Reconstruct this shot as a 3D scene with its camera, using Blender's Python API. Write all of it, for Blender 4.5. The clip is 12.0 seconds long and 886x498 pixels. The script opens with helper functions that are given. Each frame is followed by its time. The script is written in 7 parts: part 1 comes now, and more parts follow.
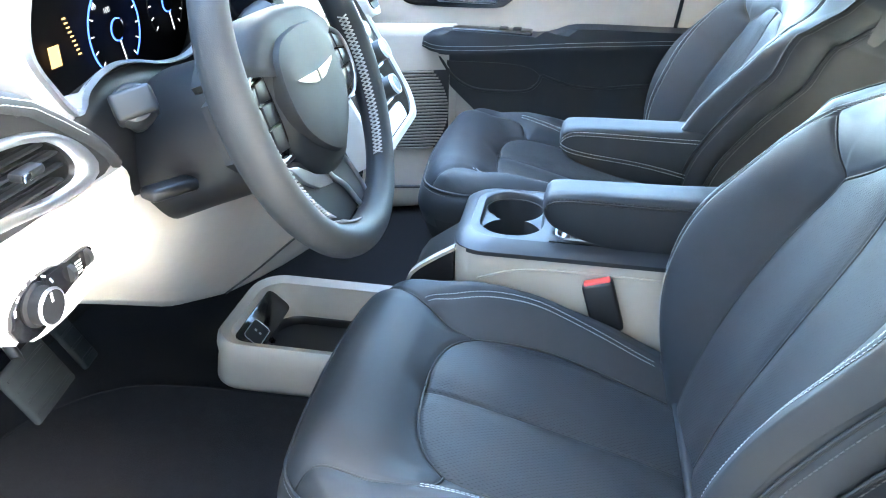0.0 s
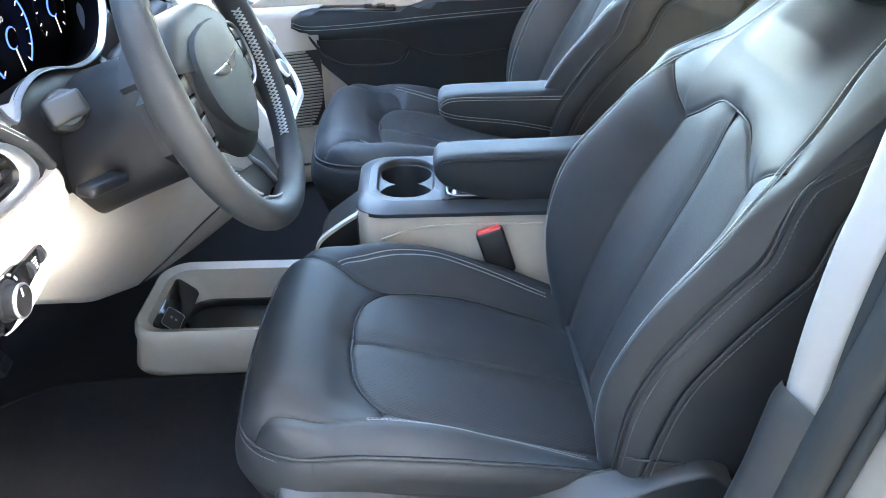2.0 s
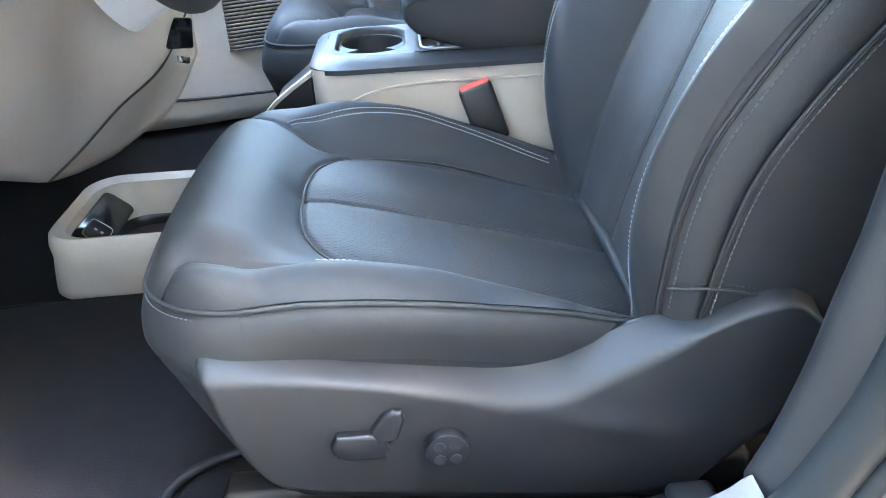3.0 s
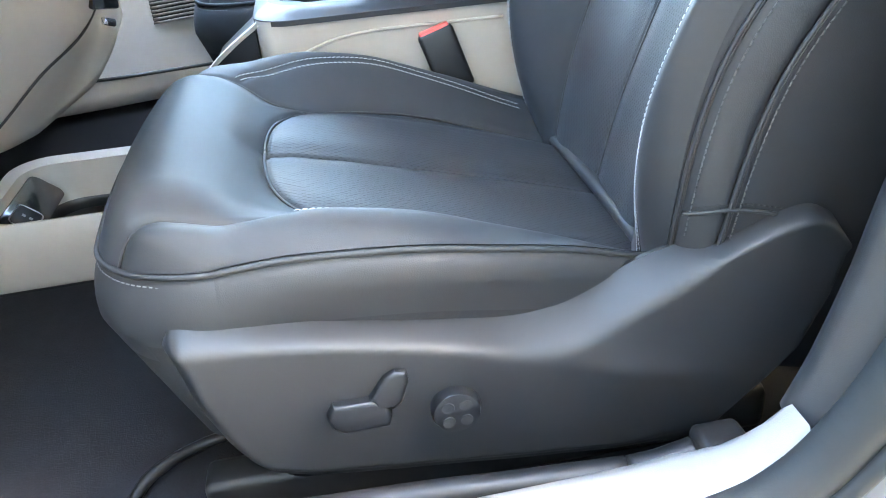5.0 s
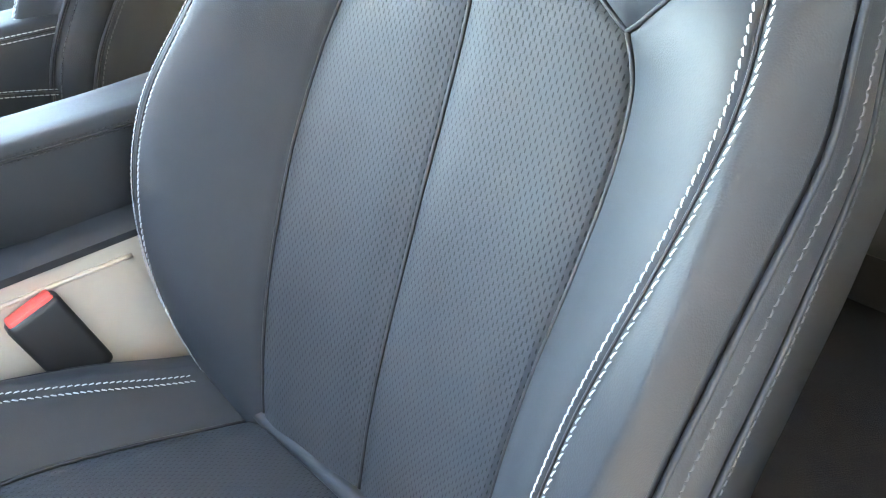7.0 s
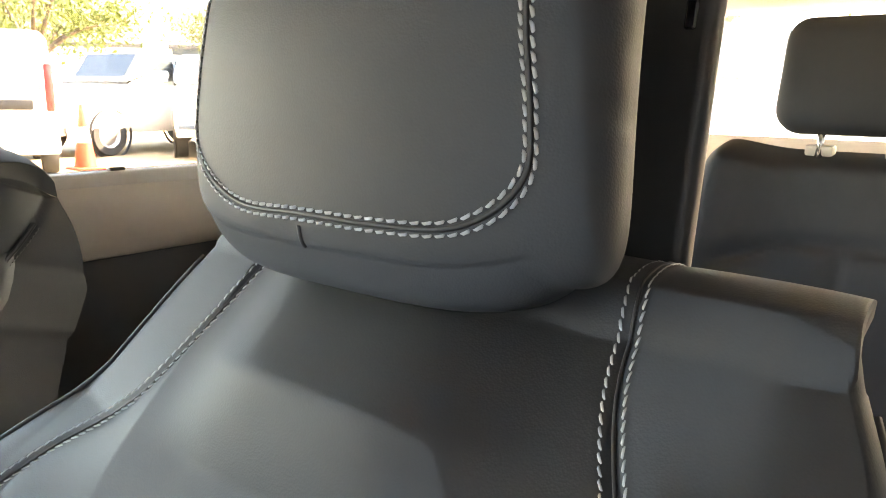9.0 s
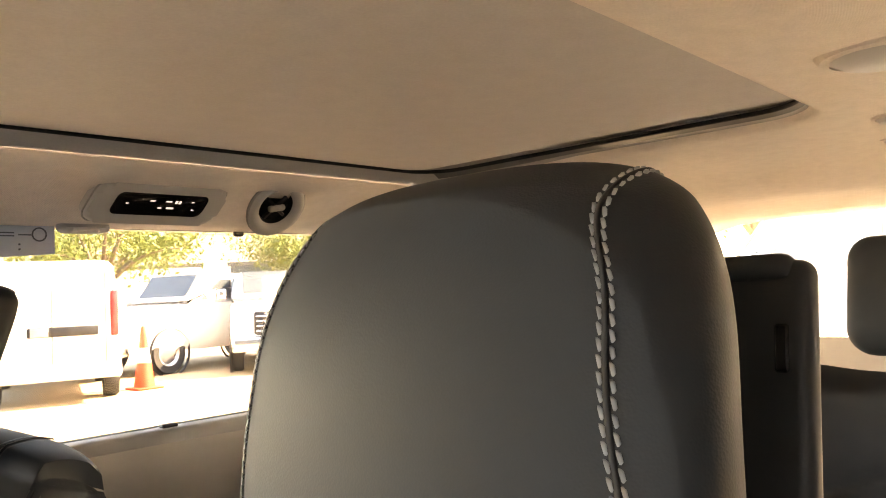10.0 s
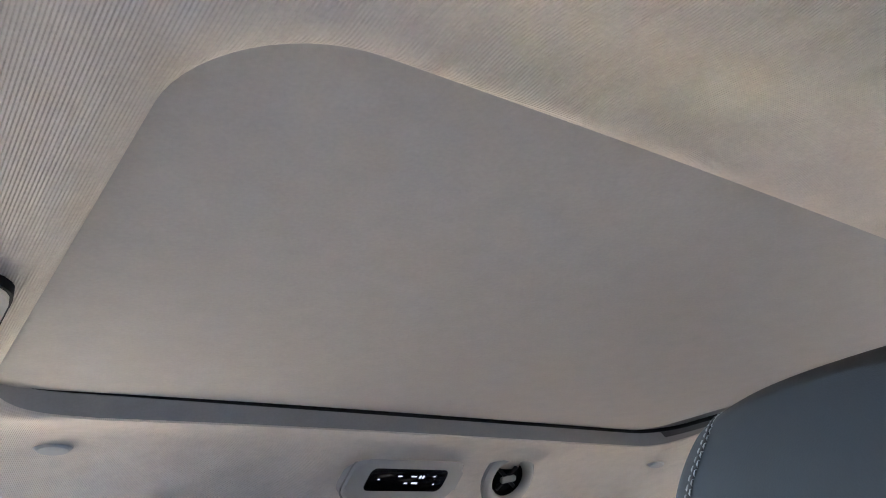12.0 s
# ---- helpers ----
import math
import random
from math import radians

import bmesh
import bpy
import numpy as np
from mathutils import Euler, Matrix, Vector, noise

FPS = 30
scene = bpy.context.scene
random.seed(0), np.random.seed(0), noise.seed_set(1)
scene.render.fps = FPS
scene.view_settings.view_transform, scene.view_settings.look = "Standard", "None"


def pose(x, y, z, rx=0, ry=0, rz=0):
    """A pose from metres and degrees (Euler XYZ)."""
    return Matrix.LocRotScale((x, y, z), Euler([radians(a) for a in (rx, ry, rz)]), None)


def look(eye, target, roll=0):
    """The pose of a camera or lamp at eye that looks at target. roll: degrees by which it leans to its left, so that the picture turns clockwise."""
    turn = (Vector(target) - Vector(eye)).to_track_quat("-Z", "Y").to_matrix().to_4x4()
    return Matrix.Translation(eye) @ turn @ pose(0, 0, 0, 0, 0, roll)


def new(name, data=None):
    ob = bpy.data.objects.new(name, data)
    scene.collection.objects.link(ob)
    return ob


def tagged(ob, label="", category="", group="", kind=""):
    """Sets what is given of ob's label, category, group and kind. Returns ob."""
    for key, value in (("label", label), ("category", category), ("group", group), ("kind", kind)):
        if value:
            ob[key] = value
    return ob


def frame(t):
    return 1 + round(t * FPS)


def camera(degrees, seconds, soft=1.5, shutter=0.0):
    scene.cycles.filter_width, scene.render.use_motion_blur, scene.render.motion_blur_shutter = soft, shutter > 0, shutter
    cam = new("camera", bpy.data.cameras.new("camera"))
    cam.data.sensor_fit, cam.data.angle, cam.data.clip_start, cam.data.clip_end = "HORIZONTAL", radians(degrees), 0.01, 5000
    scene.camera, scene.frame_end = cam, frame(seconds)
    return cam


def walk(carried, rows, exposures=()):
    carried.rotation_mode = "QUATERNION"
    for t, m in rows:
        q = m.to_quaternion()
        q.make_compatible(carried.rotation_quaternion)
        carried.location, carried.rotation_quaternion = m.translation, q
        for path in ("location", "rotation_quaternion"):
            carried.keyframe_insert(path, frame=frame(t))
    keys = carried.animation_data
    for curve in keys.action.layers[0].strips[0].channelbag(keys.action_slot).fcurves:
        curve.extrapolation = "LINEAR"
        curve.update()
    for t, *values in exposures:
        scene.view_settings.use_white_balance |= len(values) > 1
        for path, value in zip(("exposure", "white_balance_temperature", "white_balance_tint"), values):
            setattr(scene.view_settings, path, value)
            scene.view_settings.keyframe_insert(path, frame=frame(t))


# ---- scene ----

# x runs to the car's rear, y to its passenger side, z up
cam = camera(59.6, 12.0, soft=1.0)
ROWS = [
    (0, (0.269, -0.794, 1.128), (0.125, 0.081, 0.665), 1.0),
    (0.5, (0.248, -0.882, 1.179), (0.182, -0.004, 0.705), 0.7),
    (1, (0.239, -0.934, 1.201), (0.219, -0.055, 0.725), 0.5),
    (1.5, (0.231, -0.944, 1.204), (0.238, -0.066, 0.725), 0.2),
    (2, (0.227, -0.910, 1.167), (0.249, -0.041, 0.674), -0.7),
    (2.5, (0.237, -0.844, 0.998), (0.264, 0.033, 0.519), -2.1),
    (3, (0.240, -0.796, 0.851), (0.273, 0.085, 0.379), -3.3),
    (3.2, (0.244, -0.786, 0.807), (0.278, 0.098, 0.341), -3.8),
    (4.8, (0.232, -0.754, 0.752), (0.314, 0.121, 0.275), -5.1),
    (5, (0.190, -0.747, 0.790), (0.305, 0.115, 0.296), -4.8),
    (5.5, (0.100, -0.661, 0.857), (0.315, 0.146, 0.307), -4.1),
    (6, (0.098, -0.509, 0.861), (0.447, 0.234, 0.289), -2.3),
    (6.5, (0.160, -0.413, 0.882), (0.645, 0.248, 0.309), -0.8),
    (7, (0.239, -0.362, 0.914), (0.809, 0.264, 0.381), -2.0),
    (7.5, (0.311, -0.348, 0.941), (0.903, 0.320, 0.489), -3.5),
    (7.7, (0.329, -0.339, 0.950), (0.957, 0.326, 0.546), -2.9),
    (9.3, (0.465, -0.240, 1.098), (1.237, 0.379, 0.956), -0.1),
    (9.5, (0.470, -0.236, 1.111), (1.239, 0.397, 1.024), -0.4),
    (9.8, (0.479, -0.228, 1.137), (1.233, 0.430, 1.128), -1.7),
    (10, (0.479, -0.222, 1.146), (1.214, 0.454, 1.199), -2.7),
    (10.3, (0.455, -0.222, 1.154), (1.154, 0.478, 1.299), -3.7),
    (10.5, (0.448, -0.213, 1.155), (1.120, 0.501, 1.352), -5.1),
    (10.7, (0.436, -0.210, 1.146), (1.075, 0.515, 1.401), -5.4),
    (11, (0.397, -0.196, 1.142), (1.004, 0.532, 1.462), -5.8),
    (11.3, (0.380, -0.191, 1.132), (0.951, 0.543, 1.500), -5.1),
    (11.5, (0.365, -0.178, 1.125), (0.928, 0.551, 1.515), -5.1),
    (12, (0.344, -0.170, 1.098), (0.900, 0.544, 1.522), -5.7),
]
walk(cam, [(t, look(eye, target, roll)) for t, eye, target, roll in ROWS],
     exposures=[(0, 7.0, 6550, 5), (1.5, 6.5, 6700, 9), (3, 7.15, 7250, 9), (5, 7.32, 7450, 8), (6, 7.46, 7750, 8), (7.7, 7.56, 8050, 11), (9.3, 5.28, 9150, 20), (9.9, 5.2, 10300, 23), (10.4, 4.52, 9700, 23), (11, 4.52, 6800, 19), (12, 5.06, 5800, 16)])

# ---- light ----
world = bpy.data.worlds.new("sky")
scene.world = world
world.use_nodes = True
wn = world.node_tree.nodes
sky = wn.new("ShaderNodeTexSky")
sky.sky_type = "NISHITA"
sky.sun_disc = False
sky.sun_elevation = radians(39.4)
sky.sun_rotation = radians(124.8)
wn["Background"].inputs[1].default_value = 0.15
world.node_tree.links.new(sky.outputs[0], wn["Background"].inputs[0])
sun = new("sun", bpy.data.lights.new("sun", "SUN"))
sun.data.energy, sun.data.angle, sun.data.color = 4.4, radians(0.5), (1.0, 0.89, 0.72)
sun.matrix_world = look((0.72, -0.50, 0.72), (0, 0, 0))


# ---- materials ----
def surface(name, colour, rough=0.5, metal=0.0, grain=0.0, grain_scale=40.0, bump=0.0, bump_scale=300.0, wear=0.06,
            spec=0.5, coat=0.0, cells=False):
    """A plain surface with colour grain, roughness wear and fine relief, at real size."""
    m = bpy.data.materials.new(name)
    m.use_nodes = True
    nt = m.node_tree
    n, ln = nt.nodes, nt.links
    b = n["Principled BSDF"]
    b.inputs["Metallic"].default_value = metal
    b.inputs["Specular IOR Level"].default_value = spec
    b.inputs["Coat Weight"].default_value = coat
    tc = n.new("ShaderNodeTexCoord")
    big = n.new("ShaderNodeTexNoise")
    big.inputs["Scale"].default_value = grain_scale * 0.12
    big.inputs["Detail"].default_value = 4
    ln.new(tc.outputs["Object"], big.inputs["Vector"])
    small = n.new("ShaderNodeTexNoise")
    small.inputs["Scale"].default_value = grain_scale
    small.inputs["Detail"].default_value = 5
    ln.new(tc.outputs["Object"], small.inputs["Vector"])
    add = n.new("ShaderNodeMath")
    add.operation = "ADD"
    ln.new(big.outputs["Fac"], add.inputs[0])
    ln.new(small.outputs["Fac"], add.inputs[1])
    rng = n.new("ShaderNodeMapRange")
    rng.inputs["From Min"].default_value = 0.6
    rng.inputs["From Max"].default_value = 1.4
    rng.inputs["To Min"].default_value = 1 - grain
    rng.inputs["To Max"].default_value = 1 + grain
    ln.new(add.outputs[0], rng.inputs["Value"])
    mix = n.new("ShaderNodeVectorMath")
    mix.operation = "SCALE"
    mix.inputs[0].default_value = colour
    ln.new(rng.outputs[0], mix.inputs["Scale"])
    ln.new(mix.outputs[0], b.inputs["Base Color"])
    rr = n.new("ShaderNodeMapRange")
    rr.inputs["From Min"].default_value = 0.3
    rr.inputs["From Max"].default_value = 0.7
    rr.inputs["To Min"].default_value = max(0.02, rough - wear)
    rr.inputs["To Max"].default_value = min(1, rough + wear)
    ln.new(big.outputs["Fac"], rr.inputs["Value"])
    ln.new(rr.outputs[0], b.inputs["Roughness"])
    if bump:
        if cells:
            tex = n.new("ShaderNodeTexVoronoi")
            out = tex.outputs["Distance"]
        else:
            tex = n.new("ShaderNodeTexNoise")
            tex.inputs["Detail"].default_value = 3
            out = tex.outputs["Fac"]
        tex.inputs["Scale"].default_value = bump_scale
        ln.new(tc.outputs["Object"], tex.inputs["Vector"])
        bp = n.new("ShaderNodeBump")
        bp.inputs["Strength"].default_value = bump
        bp.inputs["Distance"].default_value = 0.3 / bump_scale
        ln.new(out, bp.inputs["Height"])
        ln.new(bp.outputs[0], b.inputs["Normal"])
    return m


def perforated(name, colour, rough, pitch=(0.0080, 0.0052), radius=0.17):
    """Leather with staggered rows of punched holes, laid out by the mesh's UV map in metres."""
    m = surface(name, colour, rough, spec=0.5, grain=0.1, grain_scale=60, bump=0.25, bump_scale=900, cells=True)
    nt = m.node_tree
    n, ln = nt.nodes, nt.links
    b = n["Principled BSDF"]
    uv = n.new("ShaderNodeUVMap")
    dist = []
    for shift in (0.0, 0.5):
        s = n.new("ShaderNodeVectorMath")
        s.operation = "MULTIPLY_ADD"
        s.inputs[1].default_value = (1 / pitch[0], 1 / pitch[1], 0)
        s.inputs[2].default_value = (shift, shift, 0)
        ln.new(uv.outputs[0], s.inputs[0])
        fr = n.new("ShaderNodeVectorMath")
        fr.operation = "FRACTION"
        ln.new(s.outputs[0], fr.inputs[0])
        d = n.new("ShaderNodeVectorMath")
        d.operation = "DISTANCE"
        d.inputs[1].default_value = (0.5, 1.5, 0)
        wide = n.new("ShaderNodeVectorMath")
        wide.operation = "MULTIPLY"
        wide.inputs[1].default_value = (1.0, 3.0, 0)
        ln.new(fr.outputs[0], wide.inputs[0])
        ln.new(wide.outputs[0], d.inputs[0])
        dist.append(d)
    mn = n.new("ShaderNodeMath")
    mn.operation = "MINIMUM"
    ln.new(dist[0].outputs["Value"], mn.inputs[0])
    ln.new(dist[1].outputs["Value"], mn.inputs[1])
    st = n.new("ShaderNodeMapRange")
    st.inputs["From Min"].default_value = radius * 0.8
    st.inputs["From Max"].default_value = radius * 1.15
    st.inputs["To Min"].default_value = 0.45
    ln.new(mn.outputs[0], st.inputs["Value"])
    old = b.inputs["Base Color"].links[0].from_socket
    sc = n.new("ShaderNodeVectorMath")
    sc.operation = "SCALE"
    ln.new(old, sc.inputs[0])
    ln.new(st.outputs[0], sc.inputs["Scale"])
    ln.new(sc.outputs[0], b.inputs["Base Color"])
    gl = n.new("ShaderNodeMath")
    gl.operation = "MULTIPLY"
    gl.inputs[1].default_value = 0.34
    ln.new(st.outputs[0], gl.inputs[0])
    ln.new(gl.outputs[0], b.inputs["Specular IOR Level"])
    bp2 = n.new("ShaderNodeBump")
    bp2.inputs["Strength"].default_value = 0.8
    bp2.inputs["Distance"].default_value = 0.0008
    ln.new(st.outputs[0], bp2.inputs["Height"])
    ln.new(b.inputs["Normal"].links[0].from_socket, bp2.inputs["Normal"])
    ln.new(bp2.outputs[0], b.inputs["Normal"])
    return m


def ribbed(name, colour, pitch=0.0022):
    """Knit cloth with fine ribs across the car."""
    m = surface(name, colour, 0.9, grain=0.1, grain_scale=350, bump=0.4, bump_scale=700)
    n, ln = m.node_tree.nodes, m.node_tree.links
    b = n["Principled BSDF"]
    tc = n.new("ShaderNodeTexCoord")
    wv = n.new("ShaderNodeTexWave")
    wv.bands_direction = "X"
    wv.inputs["Scale"].default_value = 0.314 / pitch
    wv.inputs["Distortion"].default_value = 0.2
    wv.inputs["Detail"].default_value = 2
    wv.inputs["Detail Scale"].default_value = 3
    ln.new(tc.outputs["Object"], wv.inputs["Vector"])
    bp = n.new("ShaderNodeBump")
    bp.inputs["Strength"].default_value = 0.6
    bp.inputs["Distance"].default_value = 0.0007
    ln.new(wv.outputs["Fac"], bp.inputs["Height"])
    ln.new(b.inputs["Normal"].links[0].from_socket, bp.inputs["Normal"])
    ln.new(bp.outputs[0], b.inputs["Normal"])
    return m


def glowing(name, colour, strength):
    m = bpy.data.materials.new(name)
    m.use_nodes = True
    b = m.node_tree.nodes["Principled BSDF"]
    b.inputs["Base Color"].default_value = (0.01, 0.01, 0.01, 1)
    b.inputs["Emission Color"].default_value = (*colour, 1)
    b.inputs["Emission Strength"].default_value = strength
    return m


def glass(name, tint=(0.9, 0.93, 0.92)):
    m = bpy.data.materials.new(name)
    m.use_nodes = True
    n, ln = m.node_tree.nodes, m.node_tree.links
    g = n.new("ShaderNodeBsdfGlossy")
    g.inputs["Roughness"].default_value = 0.02
    t = n.new("ShaderNodeBsdfTransparent")
    t.inputs[0].default_value = (*tint, 1)
    f = n.new("ShaderNodeFresnel")
    mx = n.new("ShaderNodeMixShader")
    ln.new(f.outputs[0], mx.inputs[0])
    ln.new(t.outputs[0], mx.inputs[1])
    ln.new(g.outputs[0], mx.inputs[2])
    ln.new(mx.outputs[0], n["Material Output"].inputs[0])
    return m


LEATHER = surface("black_leather", (0.0185, 0.0206, 0.0234), 0.60, spec=0.30, grain=0.12, grain_scale=30, bump=0.22, bump_scale=900, cells=True)
PERF = perforated("perforated_leather", (0.0195, 0.0216, 0.0243), 0.60, radius=0.25)
THREAD = surface("pale_thread", (0.28, 0.29, 0.29), 0.6, grain=0.15, grain_scale=400)
GREY_THREAD = surface("grey_thread", (0.05, 0.05, 0.053), 0.6, grain=0.15, grain_scale=400)
SEAM_THREAD = surface("seam_thread", (0.15, 0.152, 0.156), 0.6, grain=0.15, grain_scale=400)
HUB = surface("grained_hub_vinyl", (0.0085, 0.0092, 0.0102), 0.6, spec=0.32, grain=0.1, grain_scale=60, bump=0.25, bump_scale=900, cells=True)
GRILLE = surface("taupe_grille", (0.17, 0.155, 0.135), 0.6, grain=0.06)
DARK_THREAD = surface("dark_thread", (0.008, 0.008, 0.009), 0.6, grain=0.15, grain_scale=400)
SHELL = surface("soft_black_plastic", (0.0130, 0.0142, 0.0160), 0.50, spec=0.42, grain=0.08, grain_scale=60, bump=0.3, bump_scale=1200)
DARK = surface("dark_plastic", (0.010, 0.010, 0.011), 0.45, spec=0.4, grain=0.1, grain_scale=80, bump=0.15, bump_scale=900)
MATTE = surface("matte_black", (0.006, 0.006, 0.007), 0.7, spec=0.15, grain=0.1)
SWITCH = surface("satin_switch_plastic", (0.0075, 0.008, 0.0095), 0.34, spec=0.38, grain=0.06, wear=0.04)
GLOSS = surface("gloss_black", (0.006, 0.006, 0.007), 0.12, grain=0.05, wear=0.04)
GUSSET = surface("gusset_cloth", (0.026, 0.027, 0.029), 0.85, spec=0.25, grain=0.2, grain_scale=300, bump=0.6, bump_scale=900)
FABRIC = surface("black_fabric", (0.010, 0.010, 0.011), 0.9, spec=0.12, grain=0.25, grain_scale=300, bump=0.6, bump_scale=700)
CARPET = surface("black_carpet", (0.009, 0.009, 0.010), 0.95, spec=0.12, grain=0.4, grain_scale=500, bump=1.0, bump_scale=500)
MAT = surface("floor_mat_pile", (0.013, 0.013, 0.015), 0.95, spec=0.12, grain=0.4, grain_scale=420, bump=1.0, bump_scale=600)
BEIGE = surface("beige_plastic", (0.38, 0.35, 0.31), 0.5, grain=0.04, grain_scale=50, bump=0.2, bump_scale=1000)
BEIGE_SOFT = surface("beige_vinyl", (0.42, 0.385, 0.34), 0.55, grain=0.05, grain_scale=40, bump=0.3, bump_scale=800, cells=True)
TRIM = surface("pale_pillar_trim", (0.42, 0.405, 0.385), 0.55, grain=0.04, grain_scale=50, bump=0.25, bump_scale=900)
# darker than the trim itself: shade missing at the door opening is coloured in
PILLAR = surface("shaded_pale_trim", (0.165, 0.162, 0.157), 0.6, grain=0.04, grain_scale=50, bump=0.25, bump_scale=900)
HOOD = surface("grey_cluster_hood", (0.14, 0.138, 0.145), 0.6, grain=0.03, grain_scale=60, bump=0.1, bump_scale=900)
PILLAR_PALE = surface("pale_grey_plastic", (0.36, 0.345, 0.325), 0.5, grain=0.04, grain_scale=50, bump=0.2, bump_scale=900)
LINER = ribbed("headliner_knit", (0.58, 0.525, 0.465))
SHADE = surface("sunshade_cloth", (0.41, 0.392, 0.378), 0.9, grain=0.08, grain_scale=300, bump=0.3, bump_scale=900)
CHROME = surface("chrome", (0.75, 0.76, 0.78), 0.12, metal=1.0, grain=0.02, wear=0.04)
SATIN = surface("satin_silver", (0.40, 0.41, 0.43), 0.34, metal=0.9, grain=0.03, wear=0.05)
RUBBER = surface("rubber_seal", (0.010, 0.0125, 0.0135), 0.75, spec=0.25, grain=0.1, grain_scale=80, bump=0.2, bump_scale=400)
JAMB = surface("grey_body_paint", (0.070, 0.072, 0.075), 0.35, grain=0.04, grain_scale=20, coat=0.4)
RED = surface("red_button", (0.62, 0.06, 0.05), 0.4, grain=0.05)
GLASS = glass("clear_glass")
TINT = glass("tinted_glass", (0.62, 0.615, 0.60))


# ---- mesh helpers ----
def mesh_data(name, verts, faces, mats, uv=None, smooth=True):
    me = bpy.data.meshes.new(name)
    me.from_pydata([tuple(map(float, v)) for v in verts], [], [tuple(map(int, f)) for f in faces])
    for m in mats:
        me.materials.append(m)
    if uv is not None:
        lay = me.uv_layers.new(name="UVMap")
        li = np.empty(len(me.loops), dtype=np.int32)
        me.loops.foreach_get("vertex_index", li)
        lay.data.foreach_set("uv", np.asarray(uv, dtype=np.float32)[li].ravel())
    if smooth:
        me.polygons.foreach_set("use_smooth", [True] * len(me.polygons))
    me.update()
    return me


def piece(name, verts, faces, mat, parent=None, label="", uv=None, smooth=True, kind=""):
    ob = new(name, mesh_data(name, verts, faces, [mat], uv, smooth))
    if parent is not None:
        ob.parent = parent
        ob.matrix_parent_inverse = parent.matrix_basis.inverted()
    tagged(ob, label=label, kind=kind)
    return ob


def part(name, bm, mat, parent=None, label="", smooth=True, kind=""):
    """Links a bmesh as one mesh object under a thing or a part."""
    me = bpy.data.meshes.new(name)
    bm.to_mesh(me)
    bm.free()
    me.materials.append(mat)
    if smooth:
        me.polygons.foreach_set("use_smooth", [True] * len(me.polygons))
        me.set_sharp_from_angle(angle=radians(38))
    ob = new(name, me)
    if parent is not None:
        ob.parent = parent
        ob.matrix_parent_inverse = parent.matrix_basis.inverted() if parent.type == "EMPTY" else Matrix.Identity(4)
    tagged(ob, label=label, kind=kind)
    return ob


def thing(name, at, label, category, group="", kind=""):
    ob = new(name)
    ob.empty_display_size = 0.05
    ob.matrix_basis = pose(*at)
    return tagged(ob, label, category, group, kind)


def grid_faces(nu, nv, keep=None, flip=False):
    i, j = np.meshgrid(np.arange(nu - 1), np.arange(nv - 1), indexing="ij")
    a = i * nv + j
    f = np.stack([a, a + 1, a + nv + 1, a + nv], -1).reshape(-1, 4)
    if flip:
        f = f[:, ::-1]
    return f if keep is None else f[keep.ravel()]


def compact(verts, faces, uv=None):
    used, inv = np.unique(faces, return_inverse=True)
    return verts[used], inv.reshape(faces.shape), None if uv is None else uv[used]


def box(bm, lo, hi, r=0.0, seg=2, m=None):
    c = [(a + b) / 2 for a, b in zip(lo, hi)]
    s = [abs(b - a) for a, b in zip(lo, hi)]
    made = bmesh.ops.create_cube(bm, size=1, matrix=(m or Matrix.Identity(4)) @ Matrix.Translation(c) @ Matrix.Diagonal((*s, 1)))
    if r:
        edges = list({e for v in made["verts"] for e in v.link_edges})
        bmesh.ops.bevel(bm, geom=edges, offset=min(r, min(s) * 0.49), segments=seg, profile=0.5, affect="EDGES")
    return bm


def tube(path, r, n=8, closed=False, ends=True):
    """A swept round bar along a path: verts and faces."""
    p = np.asarray(path, float)
    k = len(p)
    d = np.roll(p, -1, 0) - np.roll(p, 1, 0) if closed else np.gradient(p, axis=0)
    d /= np.linalg.norm(d, axis=1)[:, None] + 1e-12
    up = np.array([0, 0, 1.0]) if abs(d[0, 2]) < 0.9 else np.array([1.0, 0, 0])
    verts = []
    rr = np.broadcast_to(np.asarray(r, float), (k,))
    for a in range(k):
        s = np.cross(d[a], up)
        s /= np.linalg.norm(s) + 1e-12
        up = np.cross(s, d[a])
        for t in np.linspace(0, 2 * np.pi, n, endpoint=False):
            verts.append(p[a] + rr[a] * (np.cos(t) * s + np.sin(t) * up))
    faces = []
    for a in range(k if closed else k - 1):
        for b in range(n):
            a2 = (a + 1) % k
            faces.append((a * n + b, a * n + (b + 1) % n, a2 * n + (b + 1) % n, a2 * n + b))
    if ends and not closed:
        faces += [tuple(range(n))[::-1], tuple(range((k - 1) * n, k * n))]
    return np.array(verts), faces


def prism(bm, outline, depth, m, r=0.0, seg=2):
    """An outline in a plane (u, v), raised by depth along the third axis of m."""
    base = [bm.verts.new(m @ Vector((u, v, 0))) for u, v in outline]
    top = [bm.verts.new(m @ Vector((u, v, depth))) for u, v in outline]
    n = len(base)
    faces = [bm.faces.new(base[::-1]), bm.faces.new(top)]
    for i in range(n):
        faces.append(bm.faces.new((base[i], base[(i + 1) % n], top[(i + 1) % n], top[i])))
    if r:
        edges = list(faces[1].edges)
        bmesh.ops.bevel(bm, geom=edges, offset=r, segments=seg, profile=0.5, affect="EDGES")
    return bm


